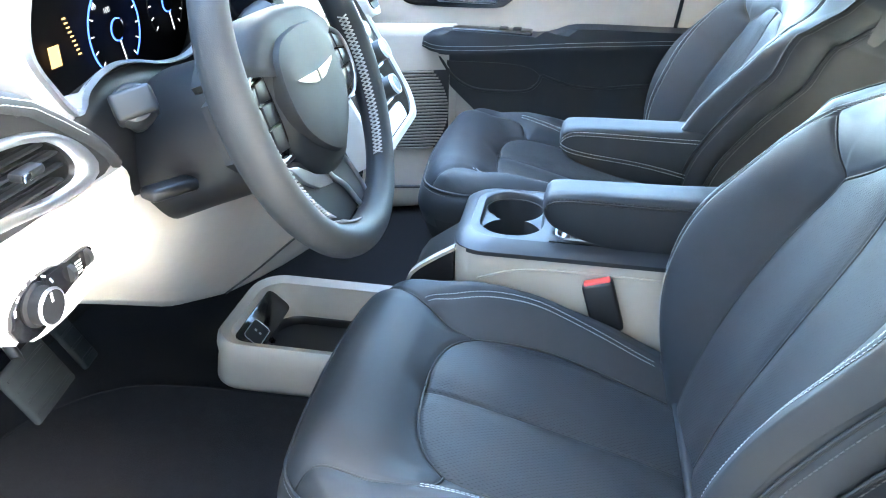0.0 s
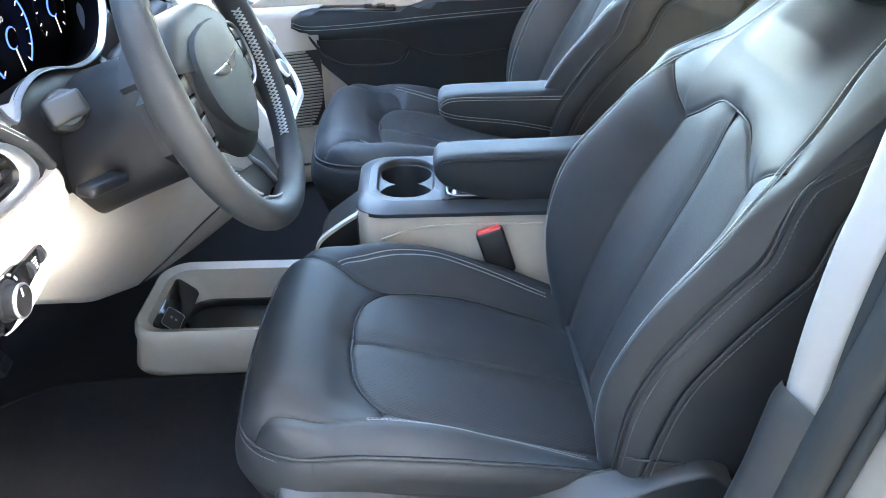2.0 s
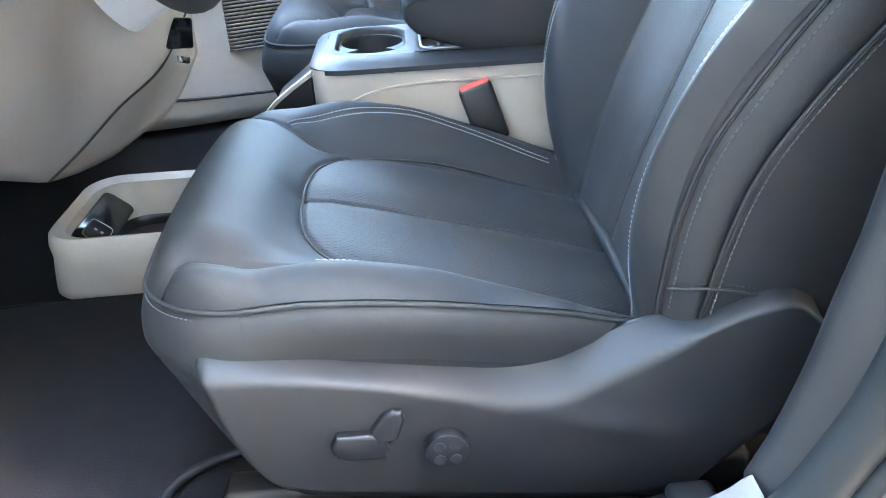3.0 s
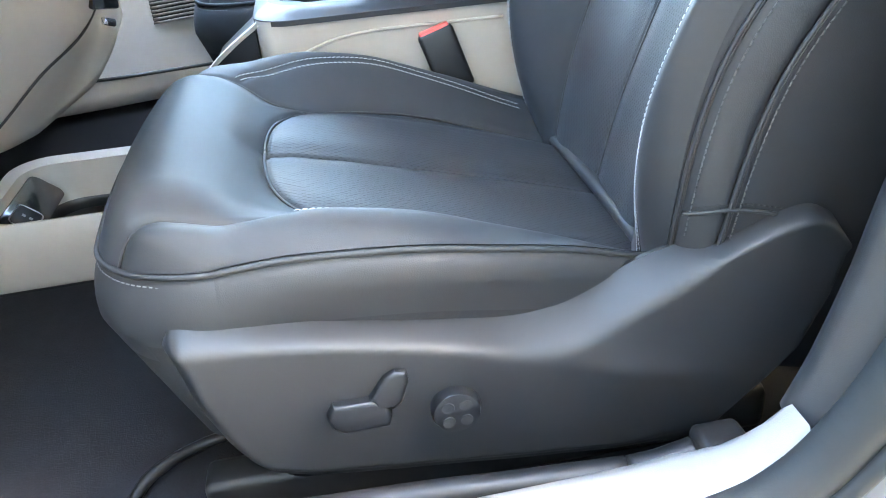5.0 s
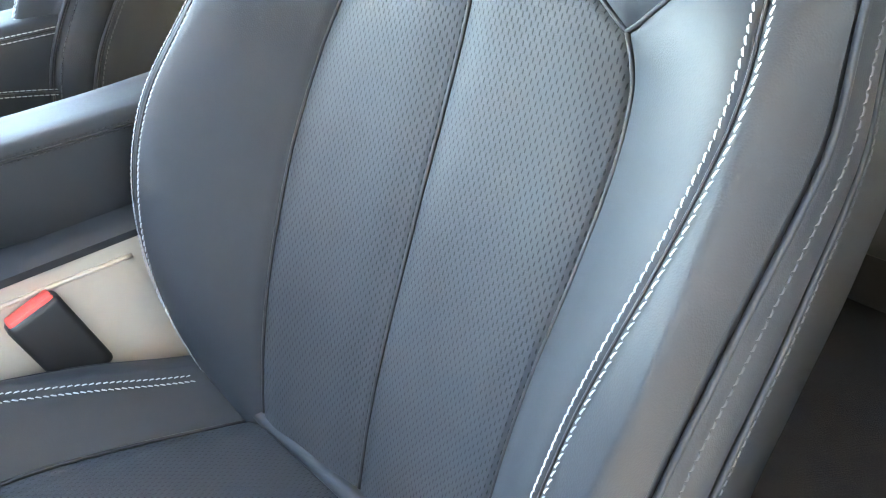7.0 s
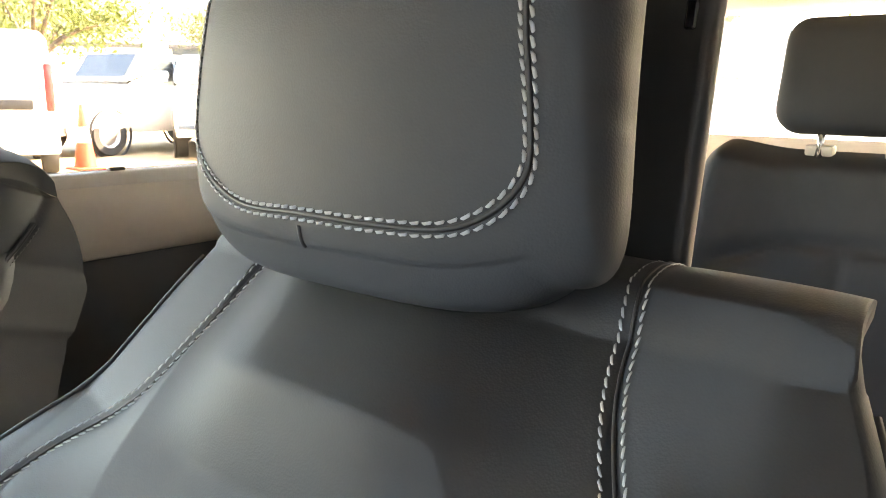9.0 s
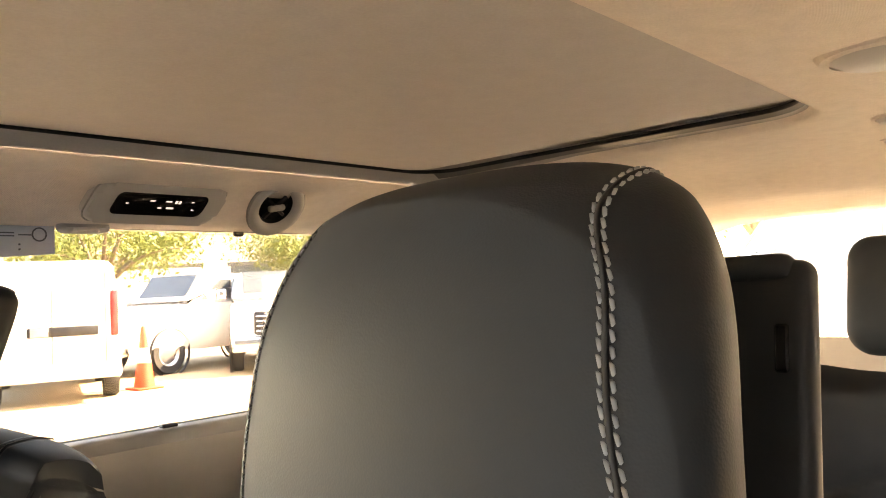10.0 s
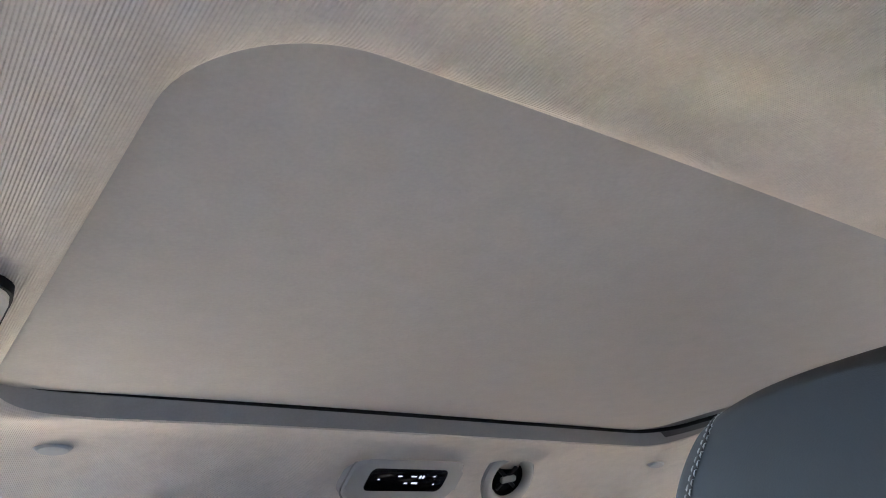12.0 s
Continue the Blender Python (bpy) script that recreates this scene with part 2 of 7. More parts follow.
def lathe(bm, profile, n, m):
    """Turns (radius, height) pairs round the third axis of m."""
    rings = []
    for r, h in profile:
        if r < 1e-6:
            rings.append([bm.verts.new(m @ Vector((0, 0, h)))])
        else:
            rings.append([bm.verts.new(m @ Vector((r * math.cos(2 * math.pi * i / n), r * math.sin(2 * math.pi * i / n), h))) for i in range(n)])
    for a, b in zip(rings, rings[1:]):
        for i in range(n):
            p, q = a[i % len(a)], a[(i + 1) % len(a)]
            s, t = b[(i + 1) % len(b)], b[i % len(b)]
            f = [v for k, v in enumerate((p, q, s, t)) if v not in (p, q, s, t)[:k]]
            if len(f) > 2:
                bm.faces.new(f)
    return bm


def smooth_curve(pts, n):
    """A Catmull-Rom curve through the points, evened to n places."""
    p = np.asarray(pts, float)
    q = np.vstack([2 * p[0] - p[1], p, 2 * p[-1] - p[-2]])
    out = []
    for i in range(1, len(q) - 2):
        t = np.linspace(0, 1, 16, endpoint=False)[:, None]
        a, b, c, d = q[i - 1], q[i], q[i + 1], q[i + 2]
        out.append(0.5 * (2 * b + (c - a) * t + (2 * a - 5 * b + 4 * c - d) * t**2 + (3 * b - a - 3 * c + d) * t**3))
    out = np.vstack(out + [p[-1:]])
    s = np.r_[0, np.cumsum(np.linalg.norm(np.diff(out, axis=0), axis=1))]
    w = np.linspace(0, s[-1], n)
    return np.stack([np.interp(w, s, out[:, k]) for k in range(p.shape[1])], 1)


def curve1(x, xs, ys):
    """A smooth one-to-one curve through given values."""
    xs, ys = np.asarray(xs, float), np.asarray(ys, float)
    m = np.gradient(ys, xs)
    x = np.clip(x, xs[0], xs[-1])
    i = np.clip(np.searchsorted(xs, x) - 1, 0, len(xs) - 2)
    h = xs[i + 1] - xs[i]
    t = (x - xs[i]) / h
    return ((2 * t**3 - 3 * t**2 + 1) * ys[i] + (t**3 - 2 * t**2 + t) * h * m[i]
            + (-2 * t**3 + 3 * t**2) * ys[i + 1] + (t**3 - t**2) * h * m[i + 1])


def seam_distance(a, b, path):
    """How far each (a, b) lies from a polyline."""
    best = np.full(np.shape(a), 9.0)
    for (p, q), (r, s) in zip(path[:-1], path[1:]):
        dx, dy = r - p, s - q
        t = np.clip(((a - p) * dx + (b - q) * dy) / (dx * dx + dy * dy + 1e-12), 0, 1)
        best = np.minimum(best, np.hypot(a - p - t * dx, b - q - t * dy))
    return best


def groove(d, deep=0.0045, thin=0.0035, pillow=0.005, wide=0.018):
    return deep * np.exp(-(d / thin) ** 2) + pillow * np.exp(-(d / wide) ** 2)


def stitch_mesh(path, normals, length=0.0048, gap=0.0008, r=0.00068, slant=0.0, wide=1.0):
    """Short thread stitches laid along a path: verts and faces."""
    p = np.asarray(path, float)
    nn = np.asarray(normals, float)
    s = np.r_[0, np.cumsum(np.linalg.norm(np.diff(p, axis=0), axis=1))]
    verts, faces = [], []
    for a in np.arange(0, s[-1] - length, length + gap):
        mid = a + length / 2
        c = np.array([np.interp(mid, s, p[:, k]) for k in range(3)])
        e0 = np.array([np.interp(a, s, p[:, k]) for k in range(3)])
        e1 = np.array([np.interp(a + length, s, p[:, k]) for k in range(3)])
        no = np.array([np.interp(mid, s, nn[:, k]) for k in range(3)])
        no /= np.linalg.norm(no) + 1e-12
        al = (e1 - e0) / (np.linalg.norm(e1 - e0) + 1e-12)
        sd = np.cross(no, al)
        al = al + slant * sd
        k = len(verts)
        for f, g in ((-0.5, 0.45), (-0.3, 1.0), (0.3, 1.0), (0.5, 0.45)):
            o = c + al * length * f + no * (r * 0.35 if g == 1 else -r * 0.5)
            verts += [o + sd * r * g * wide, o + no * r * g, o - sd * r * g * wide]
        for q in range(3):
            b = k + q * 3
            faces += [(b, b + 1, b + 4, b + 3), (b + 1, b + 2, b + 5, b + 4)]
        faces += [(k, k + 2, k + 1), (k + 9, k + 10, k + 11)]
    return np.array(verts), faces


# ---- front seats ----
FLOOR = 0.24
CUSH_X = [0.0, 0.008, 0.02, 0.04, 0.065, 0.09, 0.12, 0.16, 0.20, 0.25, 0.30, 0.36, 0.42, 0.47, 0.52]
CUSH_MID = [0.508, 0.524, 0.538, 0.548, 0.546, 0.534, 0.513, 0.499, 0.489, 0.475, 0.461, 0.444, 0.426, 0.410, 0.396]
CUSH_CREST = [0.508, 0.519, 0.531, 0.538, 0.5375, 0.535, 0.538, 0.5395, 0.534, 0.523, 0.504, 0.480, 0.454, 0.436, 0.418]
CUSH_PIPE = [0.510, 0.511, 0.5115, 0.512, 0.513, 0.514, 0.515, 0.5145, 0.513, 0.507, 0.496, 0.480, 0.4585, 0.4425, 0.430]
EDGE = 0.245
ROUND = 0.085
RECLINE = radians(20)
B0 = np.array([0.455, 0.0, 0.40])
BD = np.array([math.sin(RECLINE), 0, math.cos(RECLINE)])
BN = np.array([-math.cos(RECLINE), 0, math.sin(RECLINE)])

# seams in plan, passenger-side half
INSERT_FRONT = smooth_curve([(0.118, 0.0), (0.119, 0.04), (0.126, 0.085), (0.142, 0.118), (0.165, 0.140)], 24)
INSERT_SIDE = smooth_curve([(0.165, 0.140), (0.20, 0.1495), (0.25, 0.156), (0.30, 0.158), (0.37, 0.1545), (0.42, 0.150), (0.47, 0.145)], 24)
CORNER_SEAM = smooth_curve([(0.165, 0.140), (0.128, 0.147), (0.095, 0.160), (0.062, 0.175), (0.03, 0.190), (0.008, 0.208), (-0.015, 0.232)], 20)
CORNER_SEAM_OUT = smooth_curve([(0.167, -0.140), (0.163, -0.160), (0.155, -0.178), (0.140, -0.187), (0.12, -0.191), (0.095, -0.193), (0.06, -0.1915), (0.035, -0.192), (0.015, -0.206), (-0.01, -0.228)], 30)
BOLSTER_STITCH = smooth_curve([(0.088, 0.166), (0.100, 0.178), (0.139, 0.189), (0.187, 0.1978), (0.236, 0.202), (0.284, 0.202), (0.333, 0.1994), (0.381, 0.1955), (0.43, 0.1915)], 44)
BOLSTER_STITCH_OUT = smooth_curve([(0.150, -0.196), (0.181, -0.1914), (0.223, -0.187), (0.264, -0.1836), (0.306, -0.1807), (0.347, -0.1787), (0.389, -0.1773), (0.43, -0.1768)], 44)
# seams of the backrest, by height along it and half width
BACK_INSERT = smooth_curve([(-0.02, 0.124), (0.03, 0.128), (0.10, 0.132), (0.20, 0.1365), (0.28, 0.1415), (0.345, 0.1405), (0.385, 0.134), (0.412, 0.1225)], 30)
BACK_TOP = smooth_curve([(0.412, 0.122), (0.435, 0.088), (0.456, 0.062), (0.465, 0.045), (0.468, 0.02), (0.468, 0.0)], 24)
BACK_YOKE = smooth_curve([(0.412, 0.122), (0.428, 0.145), (0.447, 0.170), (0.462, 0.196)], 12)
BACK_STITCH = smooth_curve([(0.0, 0.186), (0.05, 0.198), (0.12, 0.212), (0.20, 0.227), (0.26, 0.234), (0.32, 0.233), (0.39, 0.226), (0.437, 0.213),
                            (0.466, 0.199), (0.503, 0.180), (0.53, 0.152), (0.55, 0.133), (0.59, 0.117), (0.63, 0.108), (0.66, 0.102), (0.71, 0.095)], 100)
BACK_STITCH_OUT = smooth_curve([(0.0, -0.168), (0.02, -0.172), (0.093, -0.187), (0.167, -0.198), (0.24, -0.206), (0.313, -0.217), (0.387, -0.2205), (0.437, -0.210),
                                (0.466, -0.199), (0.503, -0.188), (0.53, -0.174), (0.57, -0.148), (0.60, -0.132), (0.625, -0.124), (0.66, -0.120), (0.71, -0.114)], 100)
BACK_S = [-0.05, 0.0, 0.0625, 0.125, 0.19, 0.25, 0.31, 0.375, 0.44, 0.50, 0.54, 0.58, 0.61, 0.635]
BACK_HALF = [0.200, 0.212, 0.2265, 0.2405, 0.2475, 0.2505, 0.2525, 0.2525, 0.245, 0.237, 0.232, 0.225, 0.217, 0.206]
# the bolster's crest and the edge's welt, by height along the backrest
BOL_S = [-0.05, 0.02, 0.085, 0.15, 0.215, 0.28, 0.345, 0.41, 0.475, 0.54, 0.64]
CREST_Y = [0.166, 0.182, 0.1966, 0.2135, 0.230, 0.2367, 0.231, 0.219, 0.196, 0.172, 0.14]
CREST_N = [-0.02, 0.018, 0.058, 0.085, 0.096, 0.0914, 0.0704, 0.0471, 0.0165, -0.006, -0.04]
WELT_N = [-0.02, 0.012, 0.038, 0.058, 0.0645, 0.054, 0.036, 0.0105, -0.017, -0.035, -0.08]
INNER_Y = [0.122, 0.127, 0.131, 0.1345, 0.1375, 0.1415, 0.1405, 0.130, 0.125, 0.12, 0.11]
INNER_N = [-0.005, 0.010, 0.020, 0.025, 0.0235, 0.017, 0.007, -0.001, 0.0, -0.008, -0.05]
SIDE_FALL = [0.020, 0.025, 0.034, 0.040, 0.042, 0.045, 0.052, 0.060, 0.065, 0.066, 0.060]
SIDE_OUT = [0.028, 0.026, 0.0175, 0.0122, 0.0112, 0.009, 0.003, -0.004, -0.0066, -0.008, -0.010]
BACK_END = 0.635


def plan_corner(y):
    """How far the cushion's bowed outline falls back towards its rounded front corners."""
    a = np.abs(y)
    t = np.clip((a - (EDGE - ROUND)) / ROUND, 0, 1)
    return ROUND * (1 - np.sqrt(np.maximum(1 - t * t, 0))) + 0.020 * (a / EDGE) ** 2 - 0.018


def cushion_x(p, y):
    return p + plan_corner(y) * np.clip(1 - p / 0.20, 0, 1) ** 1.5


def cushion_p(x, y):
    p = np.array(x, float)
    for _ in range(12):
        p = 0.5 * p + 0.5 * np.maximum(x - plan_corner(y) * np.clip(1 - p / 0.20, 0, 1) ** 1.5, 0)
    return p


def cushion_height(p, y):
    a = np.abs(y)
    mid, crest, pipe = (curve1(p, CUSH_X, c) for c in (CUSH_MID, CUSH_CREST, CUSH_PIPE))
    start = 0.140
    crest = crest + 0.006 * np.sign(y) * np.clip((p - 0.03) / 0.06, 0, 1)
    t1 = np.clip((a - start) / (0.213 - start), 0, 1)
    up = t1 * t1 * (3 - 2 * t1)
    t2 = np.clip((a - 0.208) / (EDGE - 0.208), 0, 1)
    return mid + (crest - mid) * up - (crest - pipe) * t2**2.0


def slim(x, y):
    """Draws the cushion's flanks in towards its front and the backrest."""
    w = curve1(np.asarray(x, float), [-0.03, 0.06, 0.116, 0.171, 0.227, 0.283, 0.339, 0.394, 0.45, 0.52], [0.238, 0.239, 0.2405, 0.2435, 0.2445, 0.241, 0.2335, 0.224, 0.2136, 0.204])
    a = np.abs(y)
    return np.sign(y) * np.where(a > 0.185, 0.185 + (a - 0.185) * (w - 0.185) / (EDGE - 0.185), a)


def cushion_at(x, y):
    return cushion_height(cushion_p(x, y), y)


def back_depth(s, y):
    """How far the backrest's face stands before its plane."""
    a = np.abs(y)
    mid = curve1(s, [-0.05, 0.0, 0.1, 0.25, 0.40, 0.47, 0.51, 0.55, 0.59, 0.635, 0.68], [-0.006, 0.0, 0.010, 0.008, 0.002, 0.004, 0.0, -0.017, -0.039, -0.066, -0.10])
    # padded shoulders above the yoke
    peak = curve1(s, [0.38, 0.45, 0.51, 0.55, 0.59, 0.64], [0.072, 0.034, 0.006, -0.014, -0.034, -0.058])
    yc = curve1(s, [0.35, 0.43, 0.5, 0.6, 0.68], [0.240, 0.226, 0.210, 0.190, 0.180])
    t1 = np.clip((a - 0.06) / (yc - 0.06), 0, 1)
    t2 = np.clip((a - yc) / (0.272 - yc), 0, 1)
    high = mid + (peak - mid) * t1 * t1 * (3 - 2 * t1) - 0.026 * t2**1.8 - 2.0 * np.maximum(a - yc, 0) ** 2 * np.clip((s - 0.42) / 0.15, 0, 1)
    high = high + 0.024 * np.exp(-((a / 0.085) ** 4)) * np.clip((s - 0.53) / 0.05, 0, 1) - 0.026 * np.clip((y - 0.115) / 0.09, 0, 1) * np.clip((s - 0.47) / 0.06, 0, 1)
    # insert, rise to the bolster's crest, turn to the welt
    yi, ni, ys, ns, nw = (curve1(s, BOL_S, v) for v in (INNER_Y, INNER_N, CREST_Y, CREST_N, WELT_N))
    hw = curve1(s, BACK_S, BACK_HALF)
    inner = mid + (ni - mid) * np.clip(a / yi, 0, 1) ** 3
    rise = (ns - ni) / (ys - yi)
    t = np.clip((a - yi) / (ys - yi), 0, 1)
    slope = (ns - ni) * np.array(1.15), 0.35 * rise * (ys - yi)
    mount = ((2 * t**3 - 3 * t**2 + 1) * ni + (t**3 - 2 * t**2 + t) * slope[0] + (3 * t**2 - 2 * t**3) * ns + (t**3 - t**2) * slope[1])
    v = np.clip((a - ys) / (hw - ys), 0, 1)
    turn = ((2 * v**3 - 3 * v**2 + 1) * ns + (v**3 - 2 * v**2 + v) * 0.35 * rise * (hw - ys) + (3 * v**2 - 2 * v**3) * nw + (v**3 - v**2) * 2.2 * (nw - ns))
    low = np.where(a < yi, inner, np.where(a < ys, mount, turn))
    w = np.clip((s - 0.375) / 0.10, 0, 1)
    w = w * w * (3 - 2 * w)
    return low * (1 - w) + high * w


def back_side(s, r):
    """The backrest's flank, r along it from the front welt: outward shift and fall to the rear."""
    t = np.clip(r / 0.068, 0, 1)
    out = curve1(s, BOL_S, SIDE_OUT) * t + 0.004 * np.sin(np.pi * t) - 0.12 * np.maximum(r - 0.068, 0)
    return out, curve1(s, BOL_S, SIDE_FALL) * t + 1.1 * np.maximum(r - 0.068, 0)


def back_point(s, y, n):
    s, y, n = np.broadcast_arrays(s, y, n)
    p = B0 + s[..., None] * BD + n[..., None] * BN
    p[..., 1] = y
    return p


def back_roll(r):
    """How the backrest's top turns over to the rear: rise and fall-back."""
    t = np.clip(r / 0.07, 0, 1)
    return (0.040 * np.sin(t * np.pi / 2) - 0.10 * np.maximum(r - 0.07, 0),
            -0.028 * (1 - np.cos(t * np.pi / 2)) - 0.62 * np.maximum(r - 0.03, 0))


def mirror_path(path):
    return [np.asarray(path), np.asarray(path) * [1, -1]]


def front_seat(label, shift, side, fine, inboard, drop_head=0.0):
    """One front seat. side: +1 where its door is at -y, -1 where it is at +y; inboard: its folded-down armrest."""
    root = thing("front_seat", (shift[0] + 0.25, shift[1], FLOOR), label, "car seat", "front seats")

    def put(name, v, f, mat, parent=root, lab="", uv=None, smooth=True, kind=""):
        v = np.array(v, float)
        if side < 0:
            v[:, 1] *= -1
            v[:, 2] -= 0.032 * np.clip((v[:, 2] - 0.74) / 0.2, 0, 1)
            f = [tuple(q)[::-1] for q in f]
        return piece(name, v + np.array(shift), f, mat, parent, lab, uv, smooth, kind)

    # cushion: wraps over the front and down both sides
    na, nb, nc = int(180 * fine), int(190 * fine), int(44 * fine)
    p = np.r_[np.linspace(-0.20, -0.004, int(40 * fine)), np.linspace(0.0, 0.03, int(14 * fine)), np.linspace(0.033, 0.50, na)]
    q = np.r_[np.linspace(-0.46, -EDGE - 0.004, int(40 * fine)), -(EDGE - ROUND) - ROUND * np.sin(np.linspace(np.pi / 2, 0, nc)), np.linspace(-(EDGE - ROUND), EDGE - ROUND, nb)[1:-1], (EDGE - ROUND) + ROUND * np.sin(np.linspace(0, np.pi / 2, nc)),
              np.linspace(EDGE + 0.004, 0.46, int(40 * fine))]
    P, Q = np.meshgrid(p, q, indexing="ij")
    a = np.abs(Q)
    y0 = np.clip(Q, -EDGE, EDGE)
    over = np.maximum(a - EDGE, 0)
    front = np.maximum(-P, 0)
    drop = np.maximum(front, over)
    pp = np.maximum(P, 0)
    x = cushion_x(pp, y0)
    z = cushion_height(pp, y0)
    d = np.full(P.shape, 9.0)
    for path in mirror_path(INSERT_FRONT) + mirror_path(INSERT_SIDE) + [CORNER_SEAM, CORNER_SEAM_OUT]:
        d = np.minimum(d, seam_distance(x, y0, path))
    z -= groove(d) * (drop < 0.001)
    dm = seam_distance(x, y0, [(0.119, 0), (0.48, 0)])
    z -= groove(dm, 0.0035, 0.0035, 0.006, 0.022)
    ds = np.minimum(*[seam_distance(x, y0, m) for m in (BOLSTER_STITCH, BOLSTER_STITCH_OUT)])
    z -= groove(ds, 0.002, 0.0022, 0.0015, 0.008)
    turn = np.clip((np.abs(y0) - (EDGE - ROUND)) / ROUND, 0, 1)
    ny, nx = turn * np.sign(Q), -np.sqrt(np.maximum(1 - turn * turn, 0)) * (front > over)
    ny = np.where(over >= front, np.sign(Q), ny)
    roll = np.sin(np.clip(drop / 0.05, 0, 1) * np.pi / 2)
    tuck = np.maximum(0.010 * np.sin(np.clip(drop / 0.016, 0, 1) * np.pi / 2) - 0.30 * np.maximum(drop - 0.028, 0), -0.032)
    side_w = np.clip((turn - 0.45) / 0.55, 0, 1)
    side_w = np.where(over >= front, 1.0, side_w * side_w * (3 - 2 * side_w)) * np.clip((x - 0.03) / 0.12, 0, 1)
    plain = 0.014 * roll - 0.36 * np.maximum(drop - 0.055, 0)
    swell = plain + (tuck - plain) * side_w - groove(np.abs(drop - 0.004), 0.004, 0.003, 0.003, 0.009) * (drop > 0)
    xf = x + nx * swell
    yf = y0 + ny * swell
    yf = slim(x, yf)
    zf = z - drop * 0.97
    V = np.stack([xf, yf, zf], -1).reshape(-1, 3)
    uv = np.stack([P, Q], -1).reshape(-1, 2)
    cx = (x[:-1, :-1] + x[1:, 1:]) / 2
    cy = (y0[:-1, :-1] + y0[1:, 1:]) / 2
    cd = (drop[:-1, :-1] + drop[1:, 1:]) / 2
    ins = np.abs(cy) < np.where(cx > 0.165, curve1(cx, INSERT_SIDE[:, 0], INSERT_SIDE[:, 1]),
                                np.where(cx > 0.118, np.interp(cx, INSERT_FRONT[:, 0], INSERT_FRONT[:, 1]), -1))
    order = CORNER_SEAM[::-1]
    outer = CORNER_SEAM_OUT[::-1]
    frontp = ~ins & (cx < 0.165) & (cy < np.interp(cx, order[:, 0], order[:, 1])) & (cy > np.interp(cx, outer[:, 0], outer[:, 1]))
    skirt = cd > 0.0005
    fan = ((over[:-1, :-1] + over[1:, 1:]) > 0) & ((front[:-1, :-1] + front[1:, 1:]) > 0)
    thr = 0.085 - np.where(np.abs(cy) > EDGE - 0.02, 0.022 + 0.045 * np.clip((cx - 0.34) / 0.07, 0, 1) ** 2, 0.0)
    regions = [("cushion_insert", ins & (cy >= 0), PERF), ("cushion_insert", ins & (cy < 0), PERF), ("cushion_front", frontp & ~skirt, LEATHER),
               ("cushion_bolster", ~ins & ~frontp & ~skirt & (cy > 0), LEATHER), ("cushion_bolster", ~ins & ~frontp & ~skirt & (cy <= 0), LEATHER),
               ("cushion_border", skirt & ~fan & (cd < thr), LEATHER), ("cushion_skirt", skirt & ~fan & (cd >= thr), GUSSET)]
    for name, keep, mat in regions:
        v, f, u = compact(V, grid_faces(*P.shape, keep, flip=True), uv)
        put(name, v, f, mat, uv=u)
    # seams sunk into the grooves
    for path in mirror_path(np.vstack([INSERT_FRONT, INSERT_SIDE[1:]])) + [CORNER_SEAM, CORNER_SEAM_OUT]:
        keep = path[:, 0] > 0.012
        path = path[keep]
        deep = 0.0088 if abs(path[-1, 1]) > 0.001 else 0.0082
        put("seam", *tube(np.c_[path, cushion_at(path[:, 0], path[:, 1]) - deep + 0.0006], 0.0016, 6), DARK_THREAD)
    # welt round the cushion's edge
    half = [(float(cushion_x(np.array(q0), np.array(EDGE))), EDGE + 0.002, float(cushion_height(np.array(q0), np.array(EDGE)))) for q0 in np.linspace(0.47, 0.004, 50)]
    half += [(float(cushion_x(np.array(0.0), np.array(yy))) - 0.002, yy, float(cushion_height(np.array(0.0), np.array(yy)))) for yy in EDGE * np.sin(np.linspace(np.pi / 2, 0, 44))]
    half = np.array(half) - [0, 0, 0.003]
    half[:, 1] = slim(half[:, 0], half[:, 1])
    loop = np.vstack([half, (half * [1, -1, 1])[::-1][1:]])
    put("welt", *tube(loop, 0.0026, 6), LEATHER)
    nrm = np.gradient(loop, axis=0)
    nrm = np.stack([-nrm[:, 1], nrm[:, 0], 0 * nrm[:, 0]], 1)
    nrm /= np.linalg.norm(nrm, axis=1)[:, None]
    put("stitching", *stitch_mesh(loop - nrm * 0.0015 - [0, 0, 0.008], -nrm, r=0.0008), SEAM_THREAD, kind="stuff")
    for s in (-1, 1):
        path2 = BOLSTER_STITCH if s > 0 else BOLSTER_STITCH_OUT
        t = np.gradient(path2, axis=0)
        t /= np.linalg.norm(t, axis=1)[:, None]
        for off in (-0.0036, 0.0036):
            b = path2 + off * np.stack([-t[:, 1], t[:, 0]], 1)
            zz = cushion_at(b[:, 0], b[:, 1]) - 0.0014
            slope = (cushion_at(b[:, 0], b[:, 1] + 0.002) - cushion_at(b[:, 0], b[:, 1] - 0.002)) / 0.004
            nrm = np.stack([0 * zz + 0.2, -slope, 1 + 0 * zz], 1)
            put("stitching", *stitch_mesh(np.c_[b[:, 0], slim(b[:, 0], b[:, 1]), zz], nrm, slant=0.25 * np.sign(off)), THREAD, lab="double row of pale stitching", kind="stuff")
    # bead across the crease
    path = np.stack([np.full(30, 0.462), np.linspace(-0.145, 0.145, 30), 0.417 + 0.004 * np.cos(np.linspace(-1.5, 1.5, 30))], 1)
    put("crease_bead", *tube(path, 0.008, 10), LEATHER)

    # backrest
    ns, nb = int(230 * fine), int(300 * fine)
    s1 = np.r_[np.linspace(-0.05, BACK_END, ns), np.linspace(BACK_END + 0.005, 0.735, int(36 * fine))]
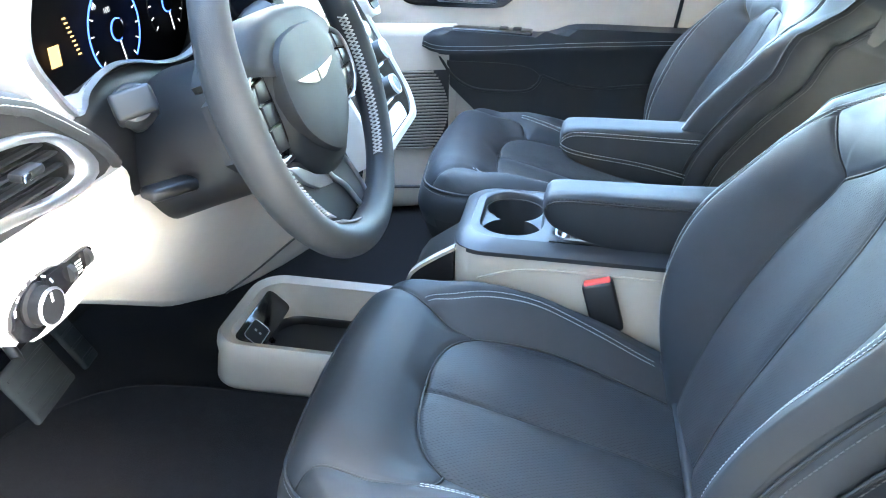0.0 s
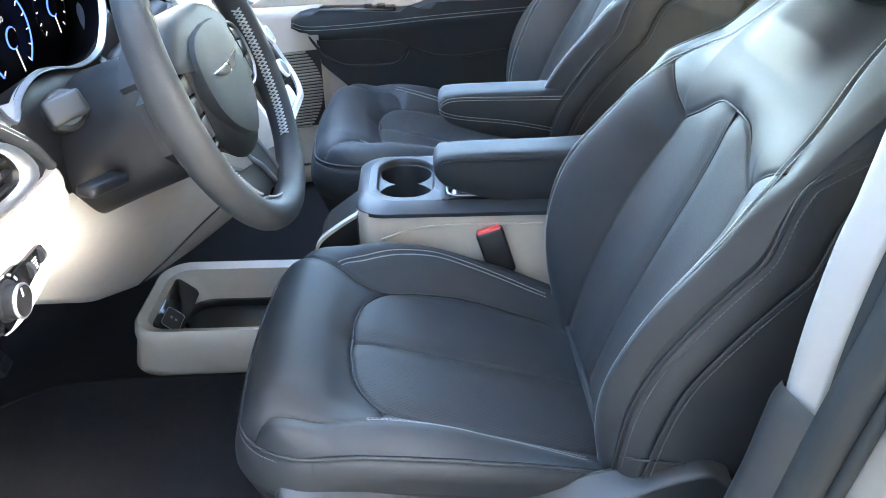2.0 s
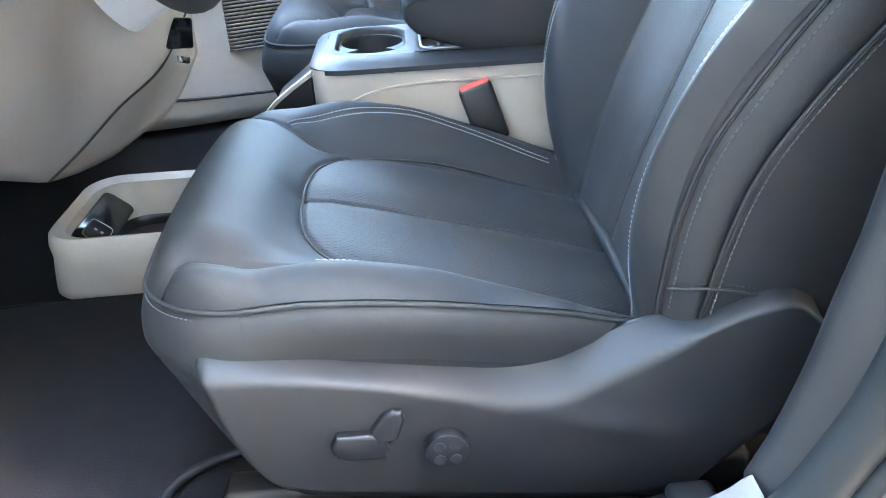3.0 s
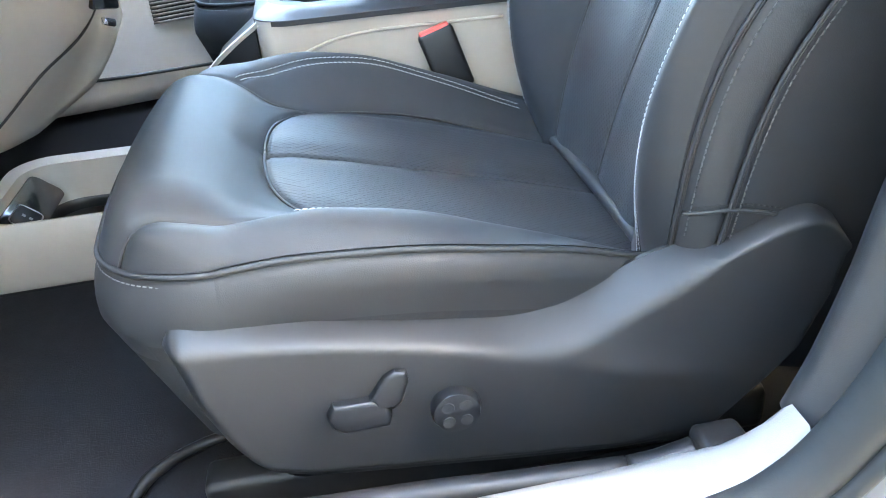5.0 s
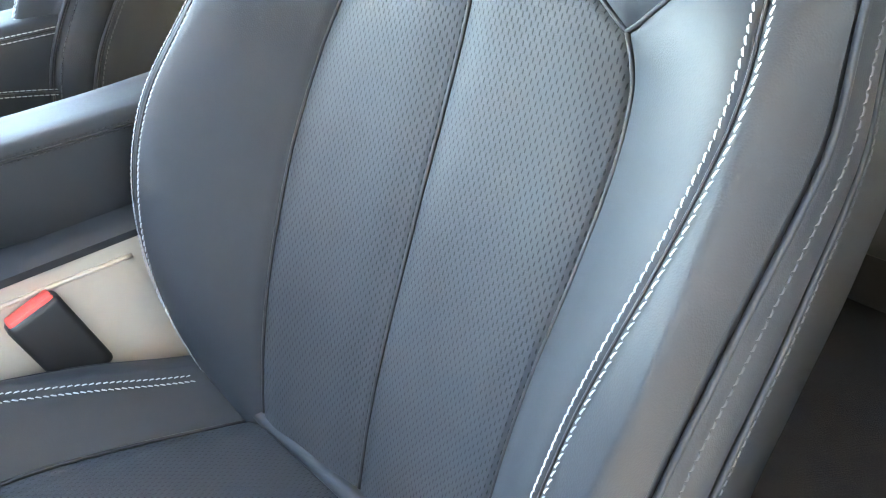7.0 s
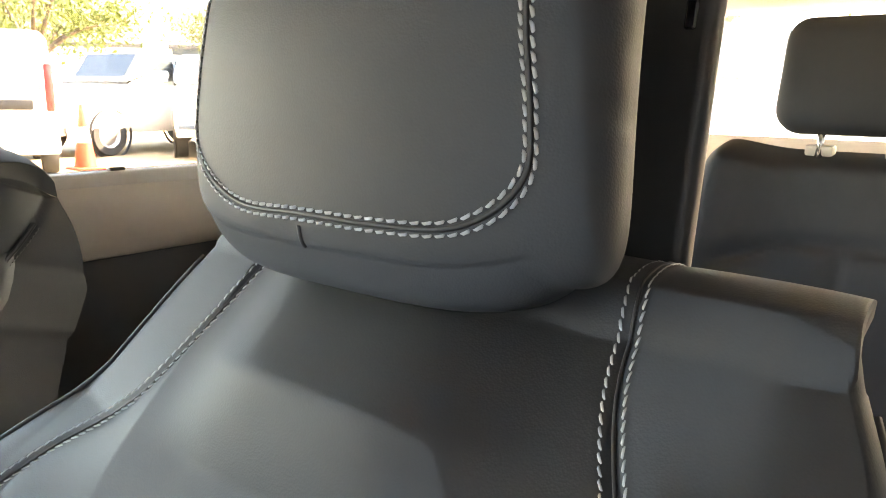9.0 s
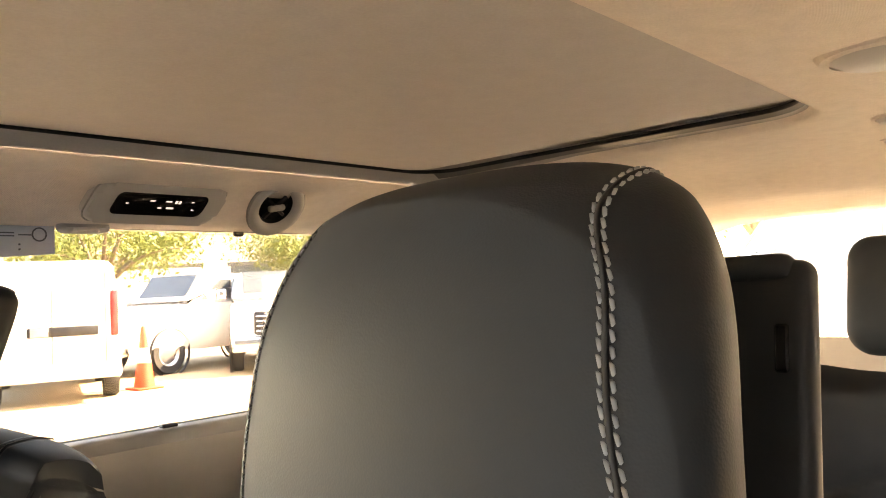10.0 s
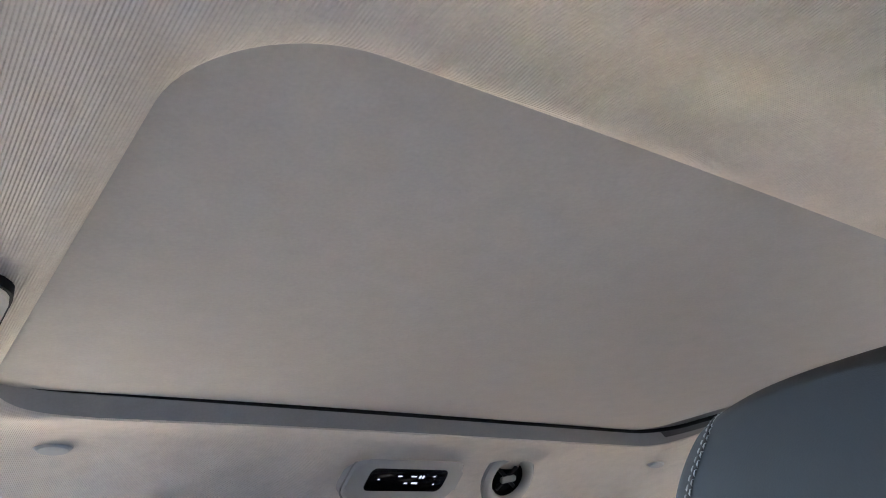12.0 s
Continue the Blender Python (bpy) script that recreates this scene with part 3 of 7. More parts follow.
    q1 = np.r_[np.linspace(-0.45, -0.252, int(44 * fine)), np.linspace(-0.248, 0.248, nb), np.linspace(0.252, 0.45, int(44 * fine))]
    S, Q = np.meshgrid(s1, q1, indexing="ij")
    a = np.abs(Q)
    s0 = np.minimum(S, BACK_END)
    top = np.maximum(S - BACK_END, 0)
    taper = 1.0 if side > 0 else 1.04
    half = curve1(s0, BACK_S, BACK_HALF) * (1 + (taper - 1) * np.clip((s0 - 0.40) / 0.235, 0, 1) ** 1.5)
    half = half + 0.011 * (Q > 0) * np.clip((0.47 - s0) / 0.12, 0, 1) - 0.028 * (Q > 0) * np.clip((s0 - 0.48) / 0.07, 0, 1)
    fr = np.clip(Q / 0.25, -1, 1)
    y = fr * half
    over = np.maximum(a - 0.25, 0) * (1 - 0.60 * np.clip((s0 - 0.44) / 0.195, 0, 1) ** 1.5)
    n = back_depth(s0, y)
    d = np.full(S.shape, 9.0)
    for path in mirror_path(BACK_INSERT) + mirror_path(BACK_TOP) + mirror_path(BACK_YOKE):
        d = np.minimum(d, seam_distance(s0, y, path))
    n = n - groove(d)
    n -= groove(seam_distance(s0, y, [(-0.05, 0), (0.468, 0)]), 0.003, 0.003, 0.006, 0.02)
    dst = np.minimum(*[seam_distance(s0, y, m) for m in (BACK_STITCH, BACK_STITCH_OUT)])
    n -= groove(dst, 0.0016, 0.0030, 0.0012, 0.008)
    roll = np.maximum(top, over)
    wt = top**2 / (top**2 + over**2 + 1e-12)
    wo = over**2 / (top**2 + over**2 + 1e-12)
    rise, fall = back_roll(roll)
    sf = s0 + rise * wt
    st = np.clip(roll / 0.02, 0, 1)
    out, back = back_side(s0, roll)
    yf = y + np.sign(Q) * wo * out
    yf -= np.sign(Q) * wo * (groove(np.abs(roll - 0.003), 0.002, 0.003, 0.002, 0.008) + groove(np.abs(roll - 0.068), 0.002, 0.003, 0.002, 0.008))
    n = n + wt * fall - wo * back
    corner = np.clip(top / 0.1, 0, 1) * np.abs(fr) ** 4
    sf = sf - np.where(Q > 0, 0.022, 0.004) * corner
    yf = yf * (1 - np.where(Q > 0, 0.12, 0.05) * corner)
    V = back_point(sf, yf, n).reshape(-1, 3)
    uv = np.stack([S, Q], -1).reshape(-1, 2)
    cs = (s0[:-1, :-1] + s0[1:, 1:]) / 2
    cy = (y[:-1, :-1] + y[1:, 1:]) / 2
    co = (over[:-1, :-1] + over[1:, 1:]) / 2
    ct = (top[:-1, :-1] + top[1:, 1:]) / 2
    bt = BACK_TOP
    ins = (np.abs(cy) < np.where(cs < 0.412, np.interp(cs, BACK_INSERT[:, 0], BACK_INSERT[:, 1]), np.interp(cs, bt[:, 0], bt[:, 1], right=-1))) & (cs < 0.468)
    yst = np.where(cy > 0, np.interp(cs, BACK_STITCH[:, 0], BACK_STITCH[:, 1]), np.interp(cs, BACK_STITCH_OUT[:, 0], -BACK_STITCH_OUT[:, 1]))
    yoke = ~ins & (np.abs(cy) < yst) & (cs > np.interp(np.abs(cy), BACK_YOKE[:, 1], BACK_YOKE[:, 0]))
    skirt = (co > 0.001) & (co > ct)
    regions = [("backrest_insert", ins & (cy >= 0), PERF), ("backrest_insert", ins & (cy < 0), PERF), ("backrest_yoke", yoke & ~skirt, LEATHER),
               ("backrest_bolster", ~ins & ~yoke & ~skirt & (cy > 0), LEATHER), ("backrest_bolster", ~ins & ~yoke & ~skirt & (cy <= 0), LEATHER),
               ("backrest_side", skirt & (cy > 0), LEATHER), ("backrest_side", skirt & (cy <= 0), LEATHER)]
    for name, keep, mat in regions:
        v, f, u = compact(V, grid_faces(*S.shape, keep, flip=False), uv)
        put(name, v, f, mat, uv=u)
    for path in mirror_path(BACK_INSERT) + mirror_path(BACK_TOP) + mirror_path(BACK_YOKE) + [np.stack([np.linspace(-0.02, 0.466, 50), np.zeros(50)], 1)]:
        deep = 0.0088 if np.abs(path[:, 1]).max() > 0.001 else 0.0082
        put("seam", *tube(back_point(path[:, 0], path[:, 1], back_depth(path[:, 0], path[:, 1]) - deep + 0.0006), 0.0016, 6), DARK_THREAD)
    for s in (-1, 1):
        path2 = BACK_STITCH if s > 0 else BACK_STITCH_OUT
        t = np.gradient(path2, axis=0)
        t /= np.linalg.norm(t, axis=1)[:, None]
        for off in (-0.0044, 0.0044):
            b = path2 + off * np.stack([-t[:, 1], t[:, 0]], 1)
            rise, fall = back_roll(np.maximum(b[:, 0] - BACK_END, 0))
            dep = back_depth(np.minimum(b[:, 0], BACK_END), b[:, 1]) + fall
            slope = (back_depth(b[:, 0], b[:, 1] + 0.002) - back_depth(b[:, 0], b[:, 1] - 0.002)) / 0.004
            nrm = BN + 0 * slope[:, None]
            nrm[:, 1] -= slope
            put("stitching", *stitch_mesh(back_point(np.minimum(b[:, 0], BACK_END) + rise, b[:, 1], dep), nrm, r=0.0007, gap=0.0005, slant=0.25 * np.sign(off)), THREAD,
                lab="double row of pale stitching", kind="stuff")
        for off, inn in ((0.253, 0.0), (0.318, 0.068)):
            ss = np.linspace(-0.04, 0.628 if inn == 0 else 0.60, 60)
            hw = curve1(ss, BACK_S, BACK_HALF) * (1 + (taper - 1) * np.clip((ss - 0.40) / 0.235, 0, 1) ** 1.5)
            if s > 0:
                hw = hw + 0.011 * np.clip((0.47 - ss) / 0.12, 0, 1) - 0.028 * np.clip((ss - 0.48) / 0.07, 0, 1)
            out, back = back_side(ss, np.full(60, inn))
            dep = back_depth(ss, hw) - back
            path = back_point(ss, s * (hw + out + 0.0005), dep)
            put("welt", *tube(path, 0.0019, 6), LEATHER)
            put("seam", *tube(path - 0.0026 * BN + [0, s * 0.0002, 0], 0.0013, 5), DARK_THREAD)
            nrm = np.tile([0, s, 0], (len(path), 1))
            put("stitching", *stitch_mesh(path - 0.008 * BN + [0, s * (0.006 if inn == 0 else 0.0), 0], nrm, r=0.0008), GREY_THREAD, kind="stuff")
    for path2 in (BACK_STITCH, BACK_STITCH_OUT):
        rise, fall = back_roll(np.maximum(path2[:, 0] - BACK_END, 0))
        put("seam", *tube(back_point(np.minimum(path2[:, 0], BACK_END) + rise, path2[:, 1], back_depth(np.minimum(path2[:, 0], BACK_END), path2[:, 1]) + fall - 0.0020), 0.0009, 5), DARK_THREAD)
    # flap seam low on the outboard side
    oo = np.linspace(0.006, 0.115, 40)
    fs = 0.088 + 0.10 * oo + 0.012 * np.sin(oo / 0.165 * np.pi)
    fh = curve1(fs, BACK_S, BACK_HALF)
    out, back = back_side(fs, oo)
    flap = back_point(fs, -(fh + out + 0.0012), back_depth(fs, fh) - back)
    put("flap_welt", *tube(flap, 0.0018, 6), LEATHER)
    put("stitching", *stitch_mesh(flap + [0, -0.0012, 0] + 0.006 * BD, np.tile([0, -1.0, 0], (40, 1))), DARK_THREAD, kind="stuff")
    # back shell
    ring = []
    for k, ss in enumerate(list(np.linspace(-0.12, 0.60, 22)) + [0.635, 0.66]):
        hw = float(curve1(np.array(ss), [-0.12, 0.0, 0.1, 0.2, 0.35, 0.47, 0.54, 0.60, 0.66], [0.22, 0.226, 0.236, 0.245, 0.243, 0.228, 0.205, 0.17, 0.13])) * (1 + (taper - 1) * max(ss - 0.40, 0) / 0.235)
        for t in np.linspace(-1, 1, 17):
            ring.append(back_point(np.array(ss), np.array(hw * np.sign(t) * (1 - (1 - abs(t)) ** 2.2) ** (1 / 2.2)), np.array(-0.09 - 0.045 * (1 - abs(t) ** 3) * min(1, (0.68 - ss) / 0.08))))
    put("seat_back_shell", np.array(ring), grid_faces(24, 17), SHELL)

    # headrest
    c = np.array([0.716 - 0.7 * drop_head, 0.006 - 0.25 * drop_head, 1.098 - drop_head])
    hd = radians(12)
    hu, hn = np.array([math.sin(hd), 0, math.cos(hd)]), np.array([-math.cos(hd), 0, math.sin(hd)])
    g = np.linspace(-1, 1, int(46 * fine))
    hv, hf = [], []

    def head_shape(u, w, t):
        """A point of the padded block: u across, w up, t forward, each from -1 to 1."""
        r = (np.abs(u) ** 4.2 + np.where(w > 0, np.abs(w) ** 3.1, np.abs(w) ** 7.5) + np.abs(t) ** 3.2) ** (1 / 4.0)
        u, w, t = u / r, w / r, t / r
        hw = np.where(u < 0, 0.129, 0.133) - 0.008 * w * (u < 0) + 0.004 * w * (u > 0) - 0.014 * (1 - t) * 0.5 * (u < 0) - 0.010 * (1 - t) * 0.5 * (u > 0)
        return c + hu * (np.where(w > 0, 0.106, 0.118) * w)[..., None] + np.array([0, 1, 0]) * (hw * u)[..., None] + hn * (0.033 * t - 0.026 * np.abs(u) ** 2.2 - 0.030 * np.clip(w, 0, 1) ** 2 - 0.014 * np.clip(w, -1, 0) ** 2 + 0.006)[..., None]

    G, H = np.meshgrid(g, g, indexing="ij")
    one = np.ones_like(G)
    for u, w, t in ((G, H, one), (H, G, -one), (one, G, H), (-one, H, G), (H, one, G), (G, -one, H)):
        v = head_shape(u, w, t)
        seam = np.full(u.shape, 9.0)
        k = sum(len(b) for b in hv)
        hv.append(v.reshape(-1, 3))
        hf += [tuple(np.array(q) + k) for q in grid_faces(len(g), len(g))]
    hv = np.vstack(hv)
    _, first, same = np.unique(np.round(hv, 5), axis=0, return_index=True, return_inverse=True)
    same = same.ravel()
    hf = [tuple(dict.fromkeys(same[list(q)])) for q in hf]
    head = put("headrest", hv[first], [q for q in hf if len(q) > 2], LEATHER, lab="plump black leather headrest")
    for grow, rr in ((-0.022, 1), (0.028, 1), (0.003, 0)):
        # runs over the top, down one edge, across the bottom and back up
        e, b = 0.82 + grow, 0.715 + grow
        run = [(-e * 0.93, 1.0, -0.6), (-e * 0.94, 1.0, 0.4), (-e * 0.95, 0.86, 1.0), (-e * 0.97, 0.4, 1.0), (-e, 0.0, 1.0), (-e * 1.07, -b * 0.5, 1.0), (-e * 1.05, -b * 0.80, 1.0), (-e * 0.78, -b, 1.0), (-e * 0.4, -b * 1.03, 1.0), (0, -b * 1.03, 1.0)]
        run = np.array([(u * 1.01, w, t) for u, w, t in run] + [(-u, w * (0.88 if w < -0.3 and u < -0.5 else 1.0), t) for u, w, t in run[-2::-1]])
        run = smooth_curve(run, 220)
        pth = head_shape(run[:, 0], run[:, 1], run[:, 2])
        out = pth - (c - hn * 0.03)
        nrm = out / np.linalg.norm(out, axis=1)[:, None]
        if rr:
            put("stitching", *stitch_mesh(pth + nrm * 0.0003, nrm, length=0.0046, gap=0.0009, r=0.00075, slant=0.2, wide=1.4), THREAD, head, "pale double stitching", kind="stuff")
        else:
            put("seam", *tube(pth, 0.0013, 5), DARK_THREAD, head)
    pth = head_shape(np.zeros(20), np.linspace(-0.80, -1.0, 20), np.ones(20))
    put("seam", *tube(pth, 0.0011, 5), DARK_THREAD, head)
    for s in (-1, 1):
        path = np.stack([c + hu * -0.10 - hn * 0.030 + [0, s * 0.065, 0], c + hu * -0.19 - hn * 0.030 + [0, s * 0.065, 0]])
        put("headrest_post", *tube(path, 0.006, 10), CHROME)
        collar = np.stack([c + hu * -0.138 - hn * 0.030 + [0, s * 0.065, 0], c + hu * -0.165 - hn * 0.030 + [0, s * 0.065, 0]])
        put("post_collar", *tube(collar, 0.013, 16), GLOSS)

    # outboard side shield with its switches
    top_line = [(0.040, 0.459), (0.0425, 0.467), (0.050, 0.473), (0.070, 0.473), (0.115, 0.465), (0.173, 0.455), (0.213, 0.448), (0.26, 0.439), (0.327, 0.428), (0.357, 0.430), (0.393, 0.444),
                (0.42, 0.456), (0.45, 0.464), (0.473, 0.470), (0.497, 0.483), (0.52, 0.494), (0.545, 0.499), (0.567, 0.493), (0.584, 0.477), (0.591, 0.452)]
    low_line = [(0.040, 0.457), (0.0445, 0.44), (0.0485, 0.41), (0.054, 0.385), (0.066, 0.349), (0.080, 0.322), (0.096, 0.302), (0.13, 0.290), (0.196, 0.281), (0.30, 0.270), (0.40, 0.261),
                (0.465, 0.262), (0.497, 0.283), (0.522, 0.314), (0.563, 0.362), (0.583, 0.411), (0.591, 0.450)]
    xs = 0.040 + 0.551 * (0.5 - 0.5 * np.cos(np.linspace(0, np.pi, 90)))
    top = curve1(xs, *zip(*top_line))
    low = np.interp(xs, *zip(*low_line))
    X, K = np.meshgrid(xs, np.linspace(0, 1, 50), indexing="ij")
    kk = 0.5 - 0.5 * np.cos(K * np.pi)
    Z = low[:, None] + (top - low)[:, None] * kk
    d = seam_distance(X, Z, low_line)
    # bevel along the top that climbs the hump at the rear, and a fading lower crease
    ridge = curve1(X, [0.040, 0.113, 0.17, 0.21, 0.256, 0.325, 0.36, 0.394, 0.44, 0.485, 0.526, 0.56, 0.591], [0.458, 0.453, 0.444, 0.436, 0.424, 0.405, 0.408, 0.424, 0.448, 0.472, 0.487, 0.488, 0.455])
    crease = curve1(X, [0.046, 0.256, 0.325, 0.36, 0.395, 0.445, 0.591], [0.457, 0.421, 0.398, 0.388, 0.378, 0.365, 0.330])
    crest = np.maximum(top[:, None], ridge + 0.004)
    t = np.clip((Z - ridge) / (crest - ridge), 0, 1)
    soft = 0.10
    bevel = soft * np.log1p(np.exp(np.clip((Z - ridge) / (crest - ridge) / soft, -30, 20)))
    hump = np.clip((X - 0.33) / 0.06, 0, 1)
    Y = -0.269 + 0.041 * np.minimum(bevel, 1.1) - 0.005 * hump * np.exp(-((Z - crease) / 0.018) ** 2) * np.clip((0.50 - X) / 0.10, 0, 1)
    Y += 0.10 * np.maximum(np.minimum(crease, ridge) - Z, 0) + 0.005 / (1 + np.exp((Z - low[:, None] - 0.020 - 0.1 * np.maximum(X - 0.42, 0)) / 0.0012)) * np.clip((X - 0.085) / 0.02, 0, 1) * np.clip((0.47 - X) / 0.03, 0, 1)
    Y += 0.024 * (1 - np.sqrt(np.clip(d / 0.013, 0, 1))) * np.clip(1.15 - t, 0, 1)
    v = np.stack([X, Y, Z], -1).reshape(-1, 3)
    rim = [i * 50 for i in range(90)] + [89 * 50 + k for k in range(1, 50)] + [i * 50 + 49 for i in range(88, -1, -1)] + [k for k in range(48, 0, -1)]
    back = v[rim] * [1, 0, 1] + [0, -0.224, 0]
    f = [tuple(q) for q in grid_faces(90, 50, flip=False)]
    m = len(rim)
    f += [(rim[i], 4500 + i, 4500 + (i + 1) % m, rim[(i + 1) % m]) for i in range(m)]
    v = np.vstack([v, back])
    shield = put("side_shield", v, [q[::-1] for q in f], SHELL, lab="moulded black plastic seat side shield")
    if side > 0:
        sh = Vector(shift)
        for name, outl, mat in (("seat_switch", [(0.152, 0.379), (0.158, 0.390), (0.190, 0.390), (0.200, 0.386), (0.203, 0.372), (0.200, 0.362), (0.163, 0.362), (0.155, 0.368)], SWITCH),
                                ("recline_switch", [(0.187, 0.391), (0.200, 0.410), (0.209, 0.415), (0.217, 0.413), (0.219, 0.404), (0.213, 0.385), (0.204, 0.378), (0.196, 0.386)], SWITCH)):
            bm = prism(bmesh.new(), outl, 0.018, Matrix.Translation(sh + Vector((-0.001, -0.256, 0.001))) @ Matrix(((1, 0, 0, 0), (0, 0, -1, 0), (0, 1, 0, 0), (0, 0, 0, 1))), 0.004, 3)
            part(name, bm, mat, shield, "satin-black power seat switch")
        bm = bmesh.new()
        km = Matrix.Translation(sh + Vector((0.2535, -0.2585, 0.3665))) @ Matrix.Rotation(radians(90), 4, "X")
        lathe(bm, [(0.0235, 0.0), (0.0235, 0.003), (0.0205, 0.004), (0.0205, 0.013), (0.019, 0.0165), (0.015, 0.0175), (0.0, 0.0165)], 40, km)
        part("lumbar_knob", bm, SWITCH, shield, "round black lumbar control knob")
        for k in range(4):
            bm = bmesh.new()
            w = radians(45 + 90 * k)
            lathe(bm, [(0.0, 0.0172), (0.0052, 0.0178), (0.0056, 0.0168)], 14, km @ Matrix.Translation((0.0105 * math.cos(w), 0.0105 * math.sin(w), 0.0)))
            part("knob_dimple", bm, SHELL, shield)
    hc_ = [(0.505, 0.492), (0.508, 0.508), (0.515, 0.5155), (0.54, 0.5165), (0.567, 0.511), (0.588, 0.494), (0.595, 0.466), (0.55, 0.42), (0.50, 0.44)]
    bm = prism(bmesh.new(), [tuple(w) for w in smooth_curve(hc_ + hc_[:1], 40)[:-1]], 0.032, Matrix(((1, 0, 0, 0), (0, 0, -1, -0.206), (0, 1, 0, 0), (0, 0, 0, 1))), 0.010, 3)
    put("hinge_cover", [w.co[:] for w in bm.verts], [[w.index for w in q.verts] for q in (bm.verts.index_update() or bm.faces)], SHELL, shield)
    bm.free()
    if side > 0:
        put("wiring_tube", *tube(smooth_curve([(-0.05, -0.24, 0.252), (-0.038, -0.19, 0.262), (-0.018, -0.165, 0.266), (0.02, -0.142, 0.266), (0.08, -0.13, 0.27), (0.12, -0.12, 0.30)], 40), 0.006, 8), DARK)
    # frame cover under the cushion
    bm = box(bmesh.new(), (0.09, -0.235, FLOOR + 0.03), (0.52, 0.235, 0.40), 0.03, 3)
    put("seat_base", [w.co[:] for w in bm.verts], [[w.index for w in q.verts] for q in (bm.verts.index_update() or bm.faces)], FABRIC)
    bm.free()
    for s in (-1, 1):
        bm = box(bmesh.new(), (0.03, s * 0.21 - 0.02, FLOOR), (0.56, s * 0.21 + 0.02, FLOOR + 0.05), 0.008, 2)
        put("seat_rail", [w.co[:] for w in bm.verts], [[w.index for w in q.verts] for q in (bm.verts.index_update() or bm.faces)], DARK)
        bm.free()

    # armrest on the inboard side
    if inboard:
        y1, y2, x1, z1 = inboard
        prof = smooth_curve([(x1, z1 - 0.012), (x1 + 0.004, z1 + 0.002), (x1 + 0.03, z1 + 0.012), (x1 + 0.20, z1 + 0.016), (x1 + 0.42, z1 + 0.022), (x1 + 0.44, z1 - 0.03),
                             (x1 + 0.42, z1 - 0.10), (x1 + 0.25, z1 - 0.095), (x1 + 0.12, z1 - 0.078), (x1 + 0.03, z1 - 0.052), (x1 + 0.004, z1 - 0.030), (x1, z1 - 0.012)], 80)[:-1]
        rings = []
        for w, ins2 in ((0, 0.008), (0.04, 0.0035), (0.12, 0.0008), (0.3, 0.0), (0.7, 0.0), (0.88, 0.0008), (0.96, 0.0035), (1, 0.008)):
            tt2 = np.roll(prof, -1, 0) - np.roll(prof, 1, 0)
            tt2 /= np.linalg.norm(tt2, axis=1)[:, None]
            b = prof + ins2 * np.stack([tt2[:, 1], -tt2[:, 0]], 1)
            rings.append(np.stack([b[:, 0], np.full(len(b), y1 + (y2 - y1) * w), b[:, 1]], 1))
        m = len(prof)
        f = [(k * m + i, k * m + (i + 1) % m, (k + 1) * m + (i + 1) % m, (k + 1) * m + i) for k in range(7) for i in range(m)]
        f += [tuple(range(m))[::-1], tuple(range(7 * m, 8 * m))]
        arm = put("armrest", np.vstack(rings), f, LEATHER, lab="padded black leather armrest folded down")
        for yy in (y1 - 0.0015, y2 + 0.0015):
            top = smooth_curve([(x1 + 0.004, z1 - 0.010), (x1 + 0.018, z1 + 0.001), (x1 + 0.06, z1 + 0.004), (x1 + 0.20, z1 + 0.003), (x1 + 0.42, z1 + 0.004)], 50)
            low = smooth_curve([(x1 + 0.002, z1 - 0.018), (x1 + 0.014, z1 - 0.026), (x1 + 0.05, z1 - 0.034), (x1 + 0.15, z1 - 0.046), (x1 + 0.25, z1 - 0.068), (x1 + 0.32, z1 - 0.093)], 50)
            sgn = -1 if yy < (y1 + y2) / 2 else 1
            for ln in (top, low) if side < 0 else (top,):
                put("seam", *tube(np.stack([ln[:, 0], np.full(len(ln), yy + sgn * 0.0005), ln[:, 1]], 1), 0.0012, 5), DARK_THREAD, arm)
                for off in (-0.003, 0.003):
                    pth = np.stack([ln[:, 0], np.full(len(ln), yy), ln[:, 1] + off], 1)
                    put("stitching", *stitch_mesh(pth, np.tile([0, sgn, 0.0], (len(pth), 1)), r=0.0006), THREAD if side < 0 else DARK_THREAD, arm, kind="stuff")
    return root


front_seat("black leather driver seat with pale double stitching and a perforated centre", (0, 0, 0), 1, 1.0, (0.285, 0.362, 0.243, 0.654))
front_seat("black leather passenger seat beside the console, armrest folded down", (0.012, 0.755, 0.044), -1, 0.7, (0.180, 0.258, 0.245, 0.645), 0.03)


# ---- cabin shell ----
MID = 0.372


def slab(name, lo, hi, mat, label="", kind="structure", r=0.0, parent=None):
    ob = part(name, box(bmesh.new(), lo, hi, r, 2), mat, parent, label)
    if kind and parent is None:
        tagged(ob, label or name.replace("_", " "), kind=kind)
    return ob


def loft(name, rows, mat, parent=None, label="", thick=0.0, flip=False, kind=""):
    """A surface over rows of points, all rows of one length."""
    rows = np.array(rows, float)
    nu, nv = rows.shape[:2]
    ob = piece(name, rows.reshape(-1, 3), grid_faces(nu, nv, flip=flip), mat, parent, label, kind=kind)
    if thick:
        md = ob.modifiers.new("thickness", "SOLIDIFY")
        md.thickness, md.offset = thick, -1
    return ob


def round_rect(x0, x1, y0, y1, r, n=8):
    pts = []
    for cx, cy, a in ((x1 - r, y1 - r, 0), (x0 + r, y1 - r, 90), (x0 + r, y0 + r, 180), (x1 - r, y0 + r, 270)):
        for k in range(n + 1):
            t = radians(a + 90 * k / n)
            pts.append((cx + r * math.cos(t), cy + r * math.sin(t)))
    return np.array(pts)


